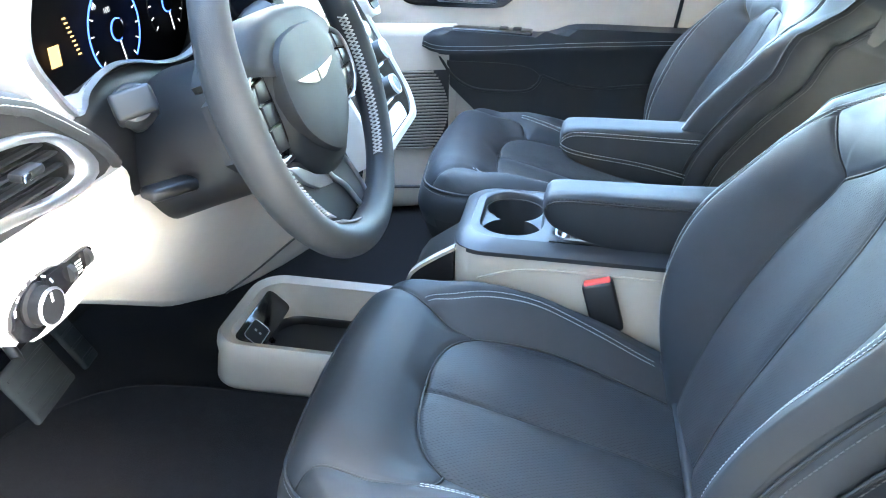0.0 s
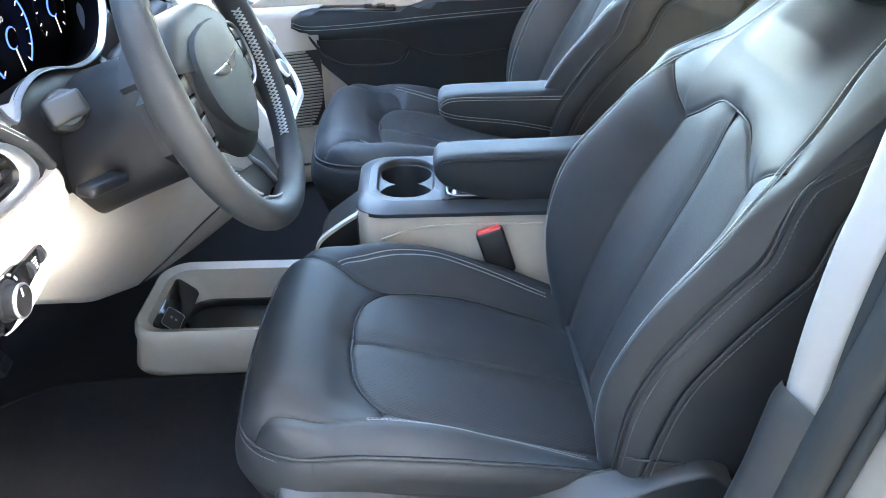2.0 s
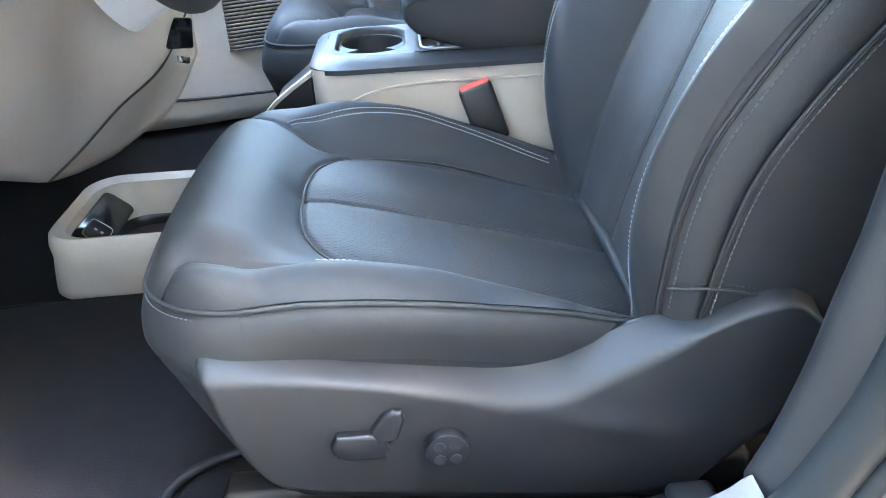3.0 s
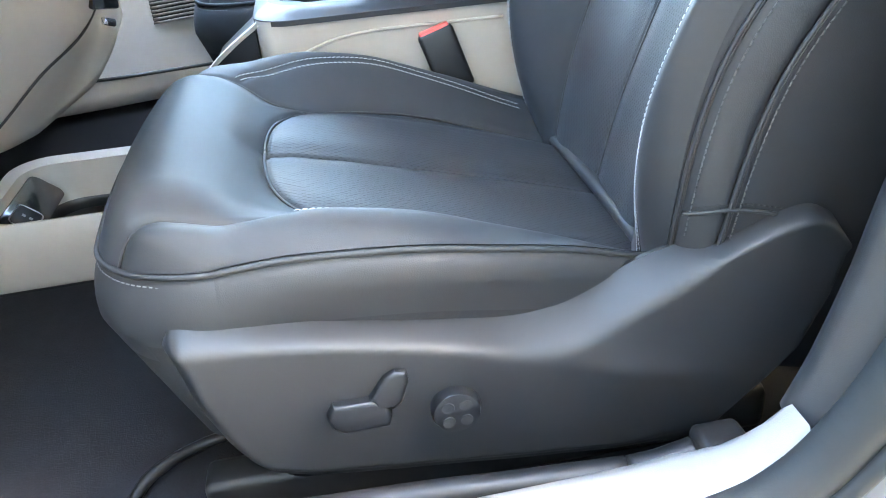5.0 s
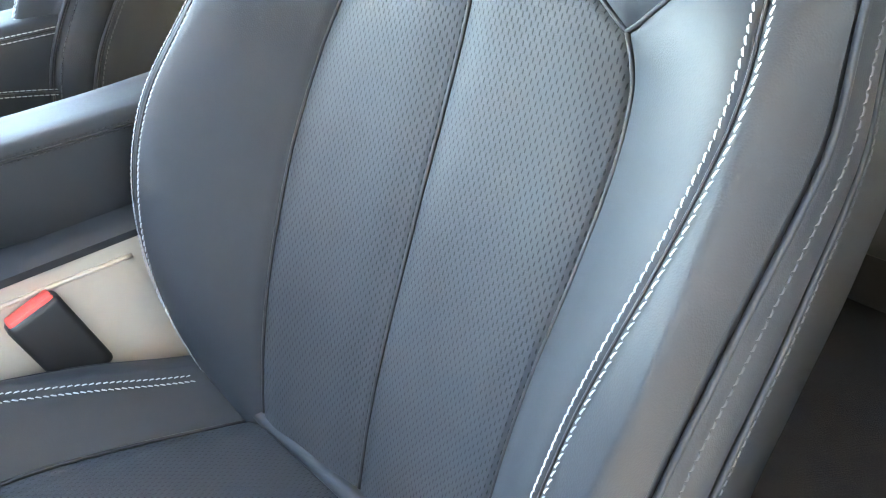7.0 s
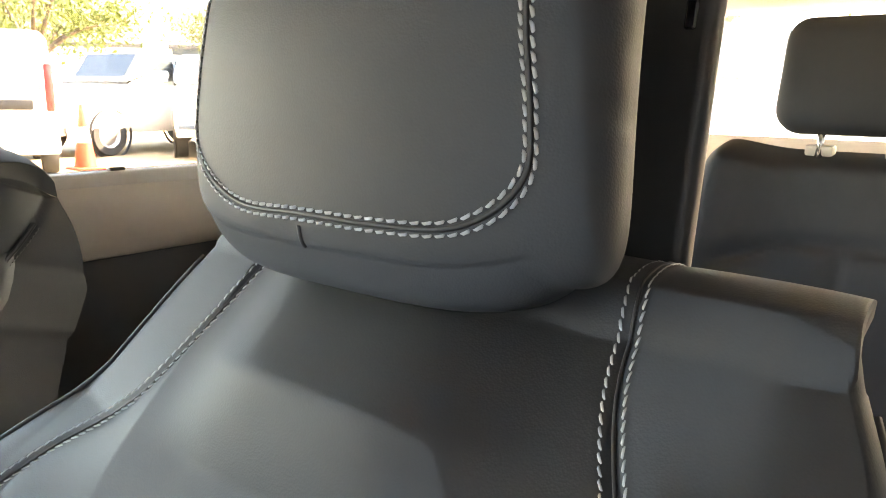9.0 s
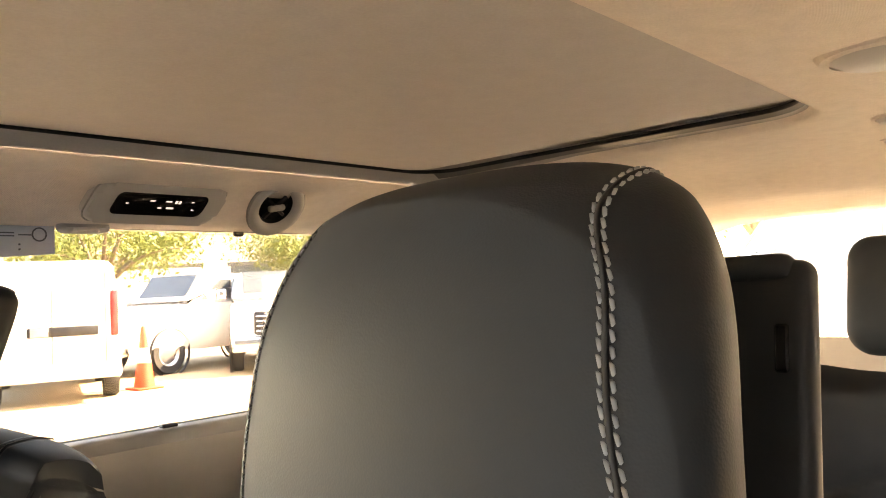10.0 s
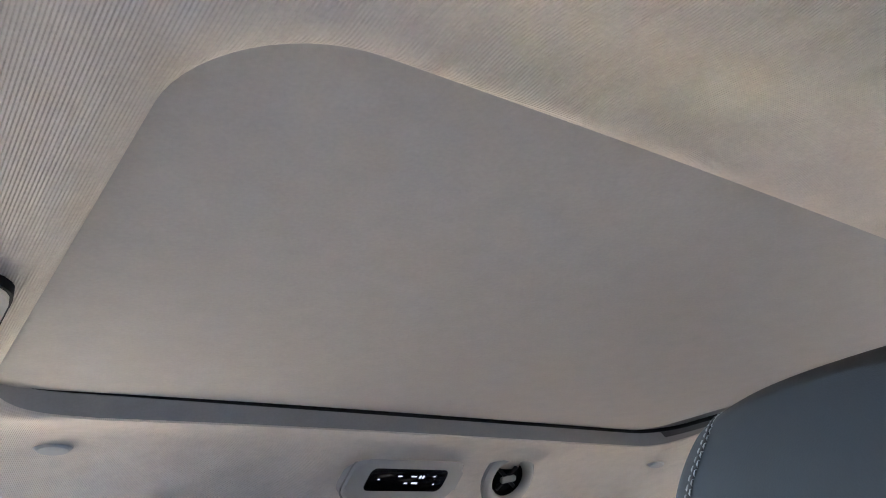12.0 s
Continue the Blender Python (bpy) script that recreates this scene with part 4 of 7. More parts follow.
def rings(name, loops, mat, parent=None, label="", cap_first=False, cap_last=False, kind=""):
    """Joins closed loops of equal count into one skin."""
    m = len(loops[0])
    v = np.vstack(loops)
    f = [(k * m + i, k * m + (i + 1) % m, (k + 1) * m + (i + 1) % m, (k + 1) * m + i) for k in range(len(loops) - 1) for i in range(m)]
    if cap_first:
        f.append(tuple(range(m))[::-1])
    if cap_last:
        f.append(tuple(range((len(loops) - 1) * m, len(loops) * m)))
    ob = piece(name, v, f, mat, parent, label, kind=kind)
    ob.data.set_sharp_from_angle(angle=radians(40))
    return ob


def flat(p, z):
    return np.c_[p, np.full(len(p), z)]


slab("floor", (-0.75, -0.40, FLOOR - 0.06), (3.3, 1.16, FLOOR), CARPET, "black carpeted car floor")
slab("toe_board", (-0.90, -0.40, FLOOR - 0.06), (-0.70, 1.16, 0.75), CARPET, "black carpeted toe board")
mat = thing("floor_mat", (-0.2, 0.0, FLOOR), "black pile floor mat in the driver footwell", "floor mat")
mo = smooth_curve([(-0.62, -0.12), (-0.60, 0.05), (-0.565, 0.13), (-0.50, 0.20), (-0.40, 0.235), (-0.2, 0.245), (0.0, 0.245), (0.06, 0.20), (0.06, -0.25), (0.02, -0.31), (-0.2, -0.34),
                   (-0.45, -0.33), (-0.58, -0.26), (-0.62, -0.12)], 120)[:-1]
rings("mat_carpet", [flat(mo, FLOOR + 0.001), flat(mo, FLOOR + 0.010), flat(mo * 0.985 + [-0.004, 0], FLOOR + 0.014)], MAT, mat, cap_last=True)
piece("binding", *tube(flat(mo, FLOOR + 0.010), 0.005, 6, closed=True), FABRIC, mat, "stitched edge binding")

# passenger side wall
slab("wall_passenger", (-0.75, 1.16, 0.05), (3.3, 1.24, 0.905), BEIGE_SOFT, "beige lower body side on the passenger side")
slab("header_passenger", (-0.3, 1.10, 1.285), (3.3, 1.20, 1.40), BEIGE, "beige roof rail on the passenger side")
for nm, x0, x1, lean in (("pillar_b_passenger", 0.695, 0.848, 0.0), ("pillar_c_passenger", 1.63, 1.78, 0.0), ("pillar_d_passenger", 2.75, 3.2, 0.0)):
    bm = bmesh.new()
    box(bm, (x0, 1.115, 0.86), (x1, 1.19, 1.30), 0.018, 3)
    tagged(part(nm, bm, BEIGE), "beige trimmed body pillar", kind="structure")
for nm, x0, x1 in (("window_1", -0.30, 0.70), ("window_2", 0.82, 1.64), ("window_3", 1.77, 2.76)):
    pane = slab(nm, (x0, 1.150, 0.88), (x1, 1.155, 1.30), TINT if x0 > 0 else GLASS, "side window glass on the passenger side")
    pane.visible_shadow = False
# dark frame and rounded corners of the sliding door's window
inner = round_rect(0.845, 1.615, 0.922, 1.283, 0.045, 6)
outer = round_rect(0.80, 1.66, 0.88, 1.31, 0.02, 6)
win = thing("sliding_door_window", (1.2, 1.14, 0.9), "black-framed sliding door window with beige trim", "window")
rings("window_seal", [np.c_[p[:, 0], np.full(len(p), y), p[:, 1]] for p, y in ((outer, 1.150), (outer, 1.128), (inner, 1.128), (inner, 1.150))], RUBBER, win)
bm = box(bmesh.new(), (0.80, 1.083, 0.885), (1.66, 1.1265, 0.9235), 0.008, 3)
part("window_ledge", bm, TRIM, win, "pale ledge under the glass")
bm = box(bmesh.new(), (1.155, 1.096, 0.922), (1.185, 1.112, 0.930), 0.003, 2)
part("lock_pin", bm, DARK, win, "small black lock pin")
bm = box(bmesh.new(), (1.330, 1.12, 1.272), (1.352, 1.132, 1.284), 0.003, 1)
part("shade_clip", bm, DARK, win)
# sliding door's inner panel
rows = []
for zz, yy in ((0.905, 1.098), (0.895, 1.086), (0.86, 1.08), (0.80, 1.085), (0.77, 1.10), (0.76, 1.13)):
    rows.append([(x, yy + 0.008 * math.cos(x * 3), zz) for x in np.linspace(0.80, 1.66, 20)])
loft("upper_panel", rows, BEIGE_SOFT, win, "beige padded upper door panel")
rows = []
for zz, yy in ((0.77, 1.14), (0.74, 1.125), (0.6, 1.12), (0.4, 1.12), (0.26, 1.13)):
    rows.append([(x, yy, zz) for x in np.linspace(0.80, 1.66, 8)])
loft("lower_panel", rows, SHELL, win, "dark lower door panel")

# driver side wall behind the open front door
slab("wall_driver", (0.72, -0.42, 0.05), (3.3, -0.35, 0.905), BEIGE_SOFT, "beige lower body side on the driver side")
slab("header_driver", (-0.3, -0.40, 1.30), (3.3, -0.33, 1.40), BEIGE, "beige roof rail on the driver side")
for nm, x0, x1 in (("pillar_c_driver", 1.63, 1.78), ("pillar_d_driver", 2.75, 3.2)):
    tagged(part(nm, box(bmesh.new(), (x0, -0.42, 0.86), (x1, -0.345, 1.32), 0.018, 3), BEIGE), "beige trimmed body pillar", kind="structure")
for nm, x0, x1 in (("window_4", 0.80, 1.64), ("window_5", 1.77, 2.76)):
    pane = slab(nm, (x0, -0.400, 0.88), (x1, -0.395, 1.32), GLASS, "side window glass on the driver side")
    pane.visible_shadow = False

# driver door opening: pillar trim, seal, jamb and sill


def swept_strip(name, path, profile, mat, parent=None, label="", kind="", n=60):
    """A profile (inward offset, y) swept along a path in the door's plane."""
    c = smooth_curve(path, n)
    t = np.gradient(c, axis=0)
    t /= np.linalg.norm(t, axis=1)[:, None]
    out = np.stack([t[:, 1], -t[:, 0]], 1)
    rows = [np.stack([c[:, 0] + out[:, 0] * o, np.full(n, y), c[:, 1] + out[:, 1] * o], 1) for o, y in profile]
    return loft(name, rows, mat, parent, label, kind=kind)


post = thing("door_post", (0.6, -0.38, 0.3), "driver door post with pale trim, dark lower cover and rubber seal", "door frame")
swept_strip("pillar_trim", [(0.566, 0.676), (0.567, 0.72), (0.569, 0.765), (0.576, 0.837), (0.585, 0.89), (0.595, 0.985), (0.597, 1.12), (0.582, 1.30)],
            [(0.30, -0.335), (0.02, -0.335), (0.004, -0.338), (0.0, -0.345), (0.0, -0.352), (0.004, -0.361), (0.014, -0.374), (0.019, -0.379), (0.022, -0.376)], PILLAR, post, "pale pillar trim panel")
swept_strip("seal_web", [(0.566, 0.660), (0.567, 0.72), (0.569, 0.765), (0.576, 0.837), (0.585, 0.89), (0.595, 0.985), (0.597, 1.12), (0.582, 1.30)],
            [(0.016, -0.370), (0.0205, -0.3795), (0.030, -0.388), (0.050, -0.396)], RUBBER, post, "black web of the door seal")
swept_strip("lower_cover", [(0.490, 0.378), (0.505, 0.418), (0.515, 0.453), (0.525, 0.495), (0.533, 0.541), (0.543, 0.593), (0.550, 0.646), (0.555, 0.676), (0.562, 0.691)],
            [(0.30, -0.33), (0.015, -0.331), (0.004, -0.337), (0.0, -0.346), (0.001, -0.355), (0.009, -0.369), (0.022, -0.385), (0.034, -0.396)], SHELL, post, "dark lower pillar cover")
seal = smooth_curve([(0.05, -0.405, 0.325), (0.30, -0.405, 0.328), (0.42, -0.403, 0.340), (0.472, -0.401, 0.362), (0.507, -0.400, 0.402), (0.531, -0.400, 0.447), (0.552, -0.399, 0.497), (0.572, -0.398, 0.580),
                     (0.586, -0.398, 0.660), (0.603, -0.398, 0.750), (0.615, -0.398, 0.820), (0.623, -0.398, 0.92), (0.626, -0.398, 1.05), (0.612, -0.395, 1.30)], 120)
piece("door_seal", *tube(seal, 0.0195, 14), RUBBER, post, "soft black door seal")
piece("seal_lip", *tube(seal + [0.016, -0.018, -0.006], 0.008, 10), RUBBER, post)
swept_strip("jamb", [(0.0, 0.29), (0.30, 0.292), (0.45, 0.312), (0.535, 0.39), (0.582, 0.50), (0.615, 0.63), (0.64, 0.76), (0.655, 0.90), (0.66, 1.05), (0.65, 1.30)],
            [(-0.012, -0.405), (0.0, -0.42), (0.012, -0.43), (0.06, -0.445), (0.11, -0.47), (0.14, -0.50), (0.30, -0.51)], JAMB, post, "grey painted door jamb")
lm = surface("label_paper", (0.62, 0.63, 0.64), 0.5, grain=0.03)
ly = surface("label_yellow", (0.80, 0.62, 0.08), 0.5, grain=0.03)
li = surface("label_ink", (0.12, 0.12, 0.13), 0.6, grain=0.03)
tm = pose(0.642, -0.4375, 0.695, 0, -15, 0) @ pose(0, 0, 0, 90, 0, 14)
lb = thing("jamb_label", (0.642, -0.4375, 0.695), "small printed paper labels on the door jamb", "label")
for dx, dz, w, h, mt, hgt in ((0.0, 0.0, 0.040, 0.085, lm, 0.0), (0.008, -0.075, 0.036, 0.05, lm, 0.001), (-0.013, -0.075, 0.008, 0.05, ly, 0.0018)):
    bm = box(bmesh.new(), (dx - w / 2, dz - h / 2, hgt), (dx + w / 2, dz + h / 2, hgt + 0.0007), m=tm)
    part("paper", bm, mt, lb)
for k in range(7):
    bm = box(bmesh.new(), (-0.016, -0.035 + 0.010 * k, 0.0008), (0.006 + 0.004 * (k % 3), -0.031 + 0.010 * k, 0.0013), m=tm)
    part("print_bar", bm, li, lb)
sill = thing("door_sill", (0.1, -0.36, 0.3), "pale scuff plate along the driver door sill", "sill trim")
sp = smooth_curve([(-0.55, -0.365, 0.332), (0.1, -0.365, 0.332), (0.30, -0.364, 0.333), (0.40, -0.364, 0.338), (0.45, -0.366, 0.352), (0.492, -0.365, 0.386)], 60)
rows = []
for dy, dz in ((0.055, -0.075), (0.045, -0.03), (0.038, -0.008), (0.02, 0.004), (-0.02, 0.003), (-0.04, -0.012), (-0.05, -0.04)):
    rows.append(sp + np.c_[0 * sp[:, 0], dy * (1 - 0.45 * np.clip((sp[:, 0] - 0.42) / 0.06, 0, 1)), np.full(len(sp), dz)])
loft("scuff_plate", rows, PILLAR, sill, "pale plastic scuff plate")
piece("wire_cover", *tube(smooth_curve([(-0.1, -0.272, 0.292), (0.19, -0.284, 0.293), (0.29, -0.293, 0.294), (0.389, -0.300, 0.294)], 30), 0.013, 12), DARK, sill, "black cable cover along the sill")
piece("wire_cover", *tube(smooth_curve([(0.393, -0.300, 0.294), (0.42, -0.300, 0.296), (0.452, -0.297, 0.300)], 12), 0.0125, 12), DARK, sill, "black cable cover along the sill")
part("cover_end", box(bmesh.new(), (0.448, -0.325, 0.245), (0.492, -0.285, 0.322), 0.008, 3, Matrix.Identity(4)), DARK, sill, "black moulded end block")
slab("rocker", (-0.75, -0.50, -0.02), (0.75, -0.40, 0.31), JAMB, "grey painted rocker under the door opening")

# the open driver door, swung out ahead of the opening
bm = box(bmesh.new(), (0.0, -0.055, 0.0), (1.05, 0.055, 0.90), 0.03, 3, pose(-0.66, -0.47, 0.03, 0, 0, -103))
for x0, x1 in ((0.02, 0.09), (0.94, 1.02)):
    box(bm, (x0, -0.02, 0.89), (x1, 0.02, 1.34), 0.01, 2, pose(-0.66, -0.47, 0.03, 0, 0, -103))
box(bm, (0.02, -0.02, 1.32), (1.02, 0.02, 1.38), 0.01, 2, pose(-0.66, -0.47, 0.03, 0, 0, -103))
tagged(part("door_1", bm, SHELL), "open driver door with a dark inner panel", kind="structure")

# roof: headliner with the sunroof's opening, shade, outer skin
SR = (0.432, 1.578, 0.085, 0.782)


def liner_height(x, y):
    u = np.abs(y - MID)
    edge = np.clip((u - 0.36) / 0.36, 0, 1.2)
    z = 1.352 - 0.008 * ((x - 1.0) / 0.6) ** 2 * (x < 1.0) - 0.085 * edge**1.9
    hump = 0.010 * np.exp(-((u - 0.40) / 0.05) ** 2)
    z = z - np.clip((x - 1.62) / 0.5, 0, 1) ** 2 * 0.03 + 0.02 * np.sin(np.clip((x - 1.75) / 0.55, 0, 3) * np.pi) ** 2 * (x > 1.75)
    z = z - hump * (x < 1.6)
    return np.where(y > MID, np.maximum(z, 1.282 - 0.012 * np.clip((x - 1.62) / 0.5, 0, 1)), z)


def opening(x0, x1, y0, y1, radii, n=14):
    """A rectangle with a radius of its own at each corner and points along its sides."""
    corners = []
    for (cx, cy, a), r in zip(((x1, y1, 0), (x0, y1, 90), (x0, y0, 180), (x1, y0, 270)), radii):
        cx, cy = cx + (r if a in (90, 180) else -r), cy + (r if a >= 180 else -r)
        corners.append(np.array([(cx + r * math.cos(radians(a + 90 * k / n)), cy + r * math.sin(radians(a + 90 * k / n))) for k in range(n + 1)]))
    pts = []
    for c, d in zip(corners, corners[1:] + corners[:1]):
        pts += [c, np.linspace(c[-1], d[0], 26)[1:-1]]
    return np.vstack(pts)


hole = opening(*SR, (0.10, 0.085, 0.088, 0.085))
ctr = np.array([(SR[0] + SR[1]) / 2, MID + 0.028])
loops = []
for k in np.linspace(0, 1, 44):
    d = hole - ctr
    hx0, hx1, hy0, hy1 = 0.06, 3.22, -0.36, 1.125
    sc = np.minimum(np.where(d[:, 0] > 0, (hx1 - ctr[0]) / np.maximum(d[:, 0], 1e-6), (hx0 - ctr[0]) / np.minimum(d[:, 0], -1e-6)),
                    np.where(d[:, 1] > 0, (hy1 - ctr[1]) / np.maximum(d[:, 1], 1e-6), (hy0 - ctr[1]) / np.minimum(d[:, 1], -1e-6)))
    w = k**2.2
    p = hole * (1 - w) + (ctr + d * sc[:, None]) * w
    loops.append(p)
skin = []
for p in loops:
    away = np.linalg.norm(p - hole, axis=1)
    near = np.clip(np.maximum((MID + 0.20 - hole[:, 1]) / 0.1, (SR[0] + 0.12 - hole[:, 0]) / 0.1), 0, 1)
    skin.append(np.c_[p, liner_height(p[:, 0], p[:, 1]) - 0.0045 * near * np.exp(-(away / 0.05) ** 2) + 0.0095 * np.exp(-away / 0.011) * near])
# the edge turns up into the recess: steep at the front and driver side, a sloping rim at the rear and passenger side
seat_line = opening(SR[0] - 0.006, 1.518, SR[2] - 0.006, 0.752, (0.07, 0.08, 0.09, 0.075))
lip = skin[0].copy()
edge = []
for w, dz in ((1.0, 0.0), (0.55, 0.55), (0.12, 0.85), (0.02, 2.2)):
    p = hole * w + seat_line * (1 - w)
    edge.append(np.c_[p, lip[:, 2] + (1.3615 - lip[:, 2]) * dz])
liner = rings("ceiling", [edge[1] * 0.08 + edge[0] * 0.92 + [0, 0, 0.0015]] + skin, LINER, label="pale grey knit headliner with a sunroof opening")
tagged(liner, kind="structure")
shade = thing("sunroof_shade", (0.95, 0.4, 1.37), "closed grey cloth sunshade under the sunroof", "sunshade")
# darker than the headliner cloth: the recess's shadow is put into the colour
RIM = surface("shadowed_recess_cloth", (0.30, 0.288, 0.276), 0.9, grain=0.08, grain_scale=300, bump=0.3, bump_scale=900)
rings("recess_rim", [edge[1] * 0.07 + edge[0] * 0.93 + [0, 0, 0.002], edge[1], edge[2], edge[3]], RIM, shade, "cloth rim of the recess, coloured darker for its shadow")
# dark strip laid on the rim in place of the shadow at the rear
tail = list(range(116, 156)) + list(range(0, 8))
loft("rear_recess_shadow", [(edge[1] * k + edge[2] * (1 - k))[tail] - [0, 0, 0.0012] for k in (1.0, 0.5, -0.1)], DARK, shade, "dark strip standing in for shadow along the recess's rear")
sh = opening(SR[0] - 0.03, 1.540, SR[2] - 0.03, 0.785, (0.07, 0.06, 0.06, 0.05), 8)
grown = []
for k in (1.0, 0.97, 0.94, 0.90, 0.85, 0.6, 0.02):
    p = ctr + (sh - ctr) * k
    rise = 0.012 * np.clip((p[:, 0] - 1.44) / 0.08, 0, 1) ** 2 + 0.006 * np.clip((p[:, 1] - 0.71) / 0.06, 0, 1) ** 2
    grown.append(np.c_[p, 1.3600 - 0.006 * ((p[:, 0] - 1.0) / 0.6) ** 2 * (p[:, 0] < 1.0) + rise])
rings("shade_panel", grown, SHADE, shade, cap_last=True)
keep = (seat_line[:, 1] > MID + 0.28) | (seat_line[:, 0] > 1.45)
first = int(np.argmin(np.roll(keep, 1) * 2 - keep))
run = np.roll(np.c_[seat_line, np.full(len(seat_line), 1.3610)], -first, 0)[:int(keep.sum())]
piece("shade_seal", *tube(smooth_curve(run, 160), 0.0034, 8), MATTE, shade, "black rubber edge seal")
slab("roof_panel", (0.05, -0.40, 1.415), (3.3, 1.20, 1.44), JAMB, "painted outer roof")

# overhead console ahead of the sunroof
oc = thing("overhead_console", (0.30, 0.50, 1.33), "pale overhead console ahead of the sunroof with a dark joint", "overhead console")
ol = round_rect(0.16, 0.411, 0.400, 0.620, 0.035, 6)
part("console_joint", prism(bmesh.new(), [tuple(p) for p in ol], 0.012, Matrix.Translation((0, 0, 1.3335))), MATTE, oc, "dark joint round the console")
part("console_body", prism(bmesh.new(), [(0.2855 + (x - 0.2855) * 0.982, 0.51 + (y - 0.51) * 0.982) for x, y in ol], 0.016, Matrix.Translation((0, 0, 1.330)), 0.004, 2), SHADE, oc)

# overhead fittings on the passenger roof rail


def on_rail(x, y, z, tilt=32):
    """A pose on the sloping headliner side: u to the rear, v up along the slope, out towards the cabin."""
    a = radians(tilt)
    return Matrix(((1, 0, 0, x), (0, -math.sin(a), -math.cos(a), y), (0, math.cos(a), -math.sin(a), z), (0, 0, 0, 1)))


panel = thing("overhead_climate_panel", (1.066, 0.92, 1.30), "overhead rear climate control panel with a black display", "control panel")
m = on_rail(1.076, 0.943, 1.312, 35) @ Matrix(((1, 0.30, 0, 0), (0, 1, 0, 0), (0, 0, 1, 0), (0, 0, 0, 1)))
o1 = round_rect(-0.108, 0.108, -0.036, 0.034, 0.020, 6)
bm = prism(bmesh.new(), [tuple(p) for p in o1], 0.026, m @ Matrix.Translation((0, 0, -0.008)), 0.008, 4)
part("bezel", bm, PILLAR_PALE, panel, "moulded pale bezel")
piece("bezel_joint", *tube([m @ Vector((x * 1.012, y * 1.03, 0.0095)) for x, y in o1], 0.0014, 6, closed=True), RIM, panel)
o2 = round_rect(-0.076, 0.076, -0.019, 0.019, 0.010, 6)
bm = prism(bmesh.new(), [tuple(p) for p in o2], 0.003, m @ Matrix.Translation((0, 0, 0.0165)), 0.001, 2)
disp = part("display", bm, GLOSS, panel, "gloss black display")
LED = glowing("display_white", (0.9, 0.95, 1.0), 0.03)
for u, v, w, h in ((-0.022, 0.006, 0.008, 0.0022), (0.004, 0.006, 0.010, 0.0022), (0.020, 0.004, 0.004, 0.005), (0.026, 0.004, 0.004, 0.005), (-0.004, -0.006, 0.006, 0.0022), (0.010, -0.006, 0.012, 0.003),
                   (0.048, 0.007, 0.004, 0.0018), (-0.058, 0.0, 0.004, 0.0018), (0.054, -0.007, 0.003, 0.0018)):
    bm = box(bmesh.new(), (u, v, 0.0196), (u + w, v + h, 0.0202), m=m)
    part("display_mark", bm, LED, disp)
vent = thing("overhead_air_vent", (1.285, 0.92, 1.31), "round overhead air vent in a pale ring", "air vent")
m = on_rail(1.285, 0.945, 1.316, 38) @ Matrix.Translation((0.008, 0.004, 0.018)) @ Matrix.Scale(0.82, 4)
part("vent_ring", lathe(bmesh.new(), [(0.070, 0.0), (0.068, 0.007), (0.060, 0.012), (0.050, 0.011), (0.044, 0.006), (0.041, -0.004)], 40, m), PILLAR_PALE, vent, "pale vent surround")
piece("ring_joint", *tube([m @ Vector((0.0705 * math.cos(a), 0.0705 * math.sin(a), 0.003)) for a in np.linspace(0, 2 * np.pi, 48, endpoint=False)], 0.0014, 6, closed=True), RIM, vent)
part("vent_cup", lathe(bmesh.new(), [(0.041, 0.002), (0.038, -0.012), (0.0, -0.016)], 30, m), MATTE, vent)
for a in (-35, 55):
    bm = box(bmesh.new(), (-0.034, -0.004, -0.006), (0.034, 0.004, 0.003), 0.0015, 1, m @ Matrix.Rotation(radians(a), 4, "Z"))
    part("vent_slat", bm, DARK, vent)
part("vent_knob", box(bmesh.new(), (-0.020, -0.007, -0.002), (0.020, 0.007, 0.010), 0.004, 3, m @ Matrix.Rotation(radians(12), 4, "Z")), PILLAR_PALE, vent, "pale adjusting tab")
hook = thing("assist_hook", (0.98, 0.985, 1.27), "folded coat hook above the sliding door", "coat hook")
m = on_rail(1.018, 1.078, 1.281, 68)
part("hook_base", prism(bmesh.new(), [tuple(p) for p in round_rect(-0.045, 0.04, -0.012, 0.012, 0.011, 5)], 0.010, m, 0.004, 2), PILLAR_PALE, hook)
piece("hook_joint", *tube([m @ Vector((x, y, 0.0085)) for x, y in round_rect(-0.036, 0.031, -0.008, 0.008, 0.007, 5)], 0.0011, 6, closed=True), DARK, hook)
part("hook_lever", prism(bmesh.new(), [tuple(p) for p in round_rect(-0.022, 0.022, -0.006, 0.006, 0.005, 4)], 0.004, m @ Matrix.Translation((0, 0, 0.010)), 0.0015, 2), TRIM, hook)
for x, y in ((0.531, 0.898), (1.661, 0.885)):
    pin = thing("headliner_clip", (x, y, 1.33), "pale oval headliner clip", "clip", "headliner clips")
    z = float(liner_height(np.array(x), np.array(y)))
    part("clip_cap", lathe(bmesh.new(), [(0.0, -0.006), (0.014, -0.005), (0.018, 0.0), (0.018, 0.006)], 20, pose(x, y, z, -20, 0, 0) @ Matrix.Diagonal((1.3, 0.7, 1, 1))), TRIM, pin)
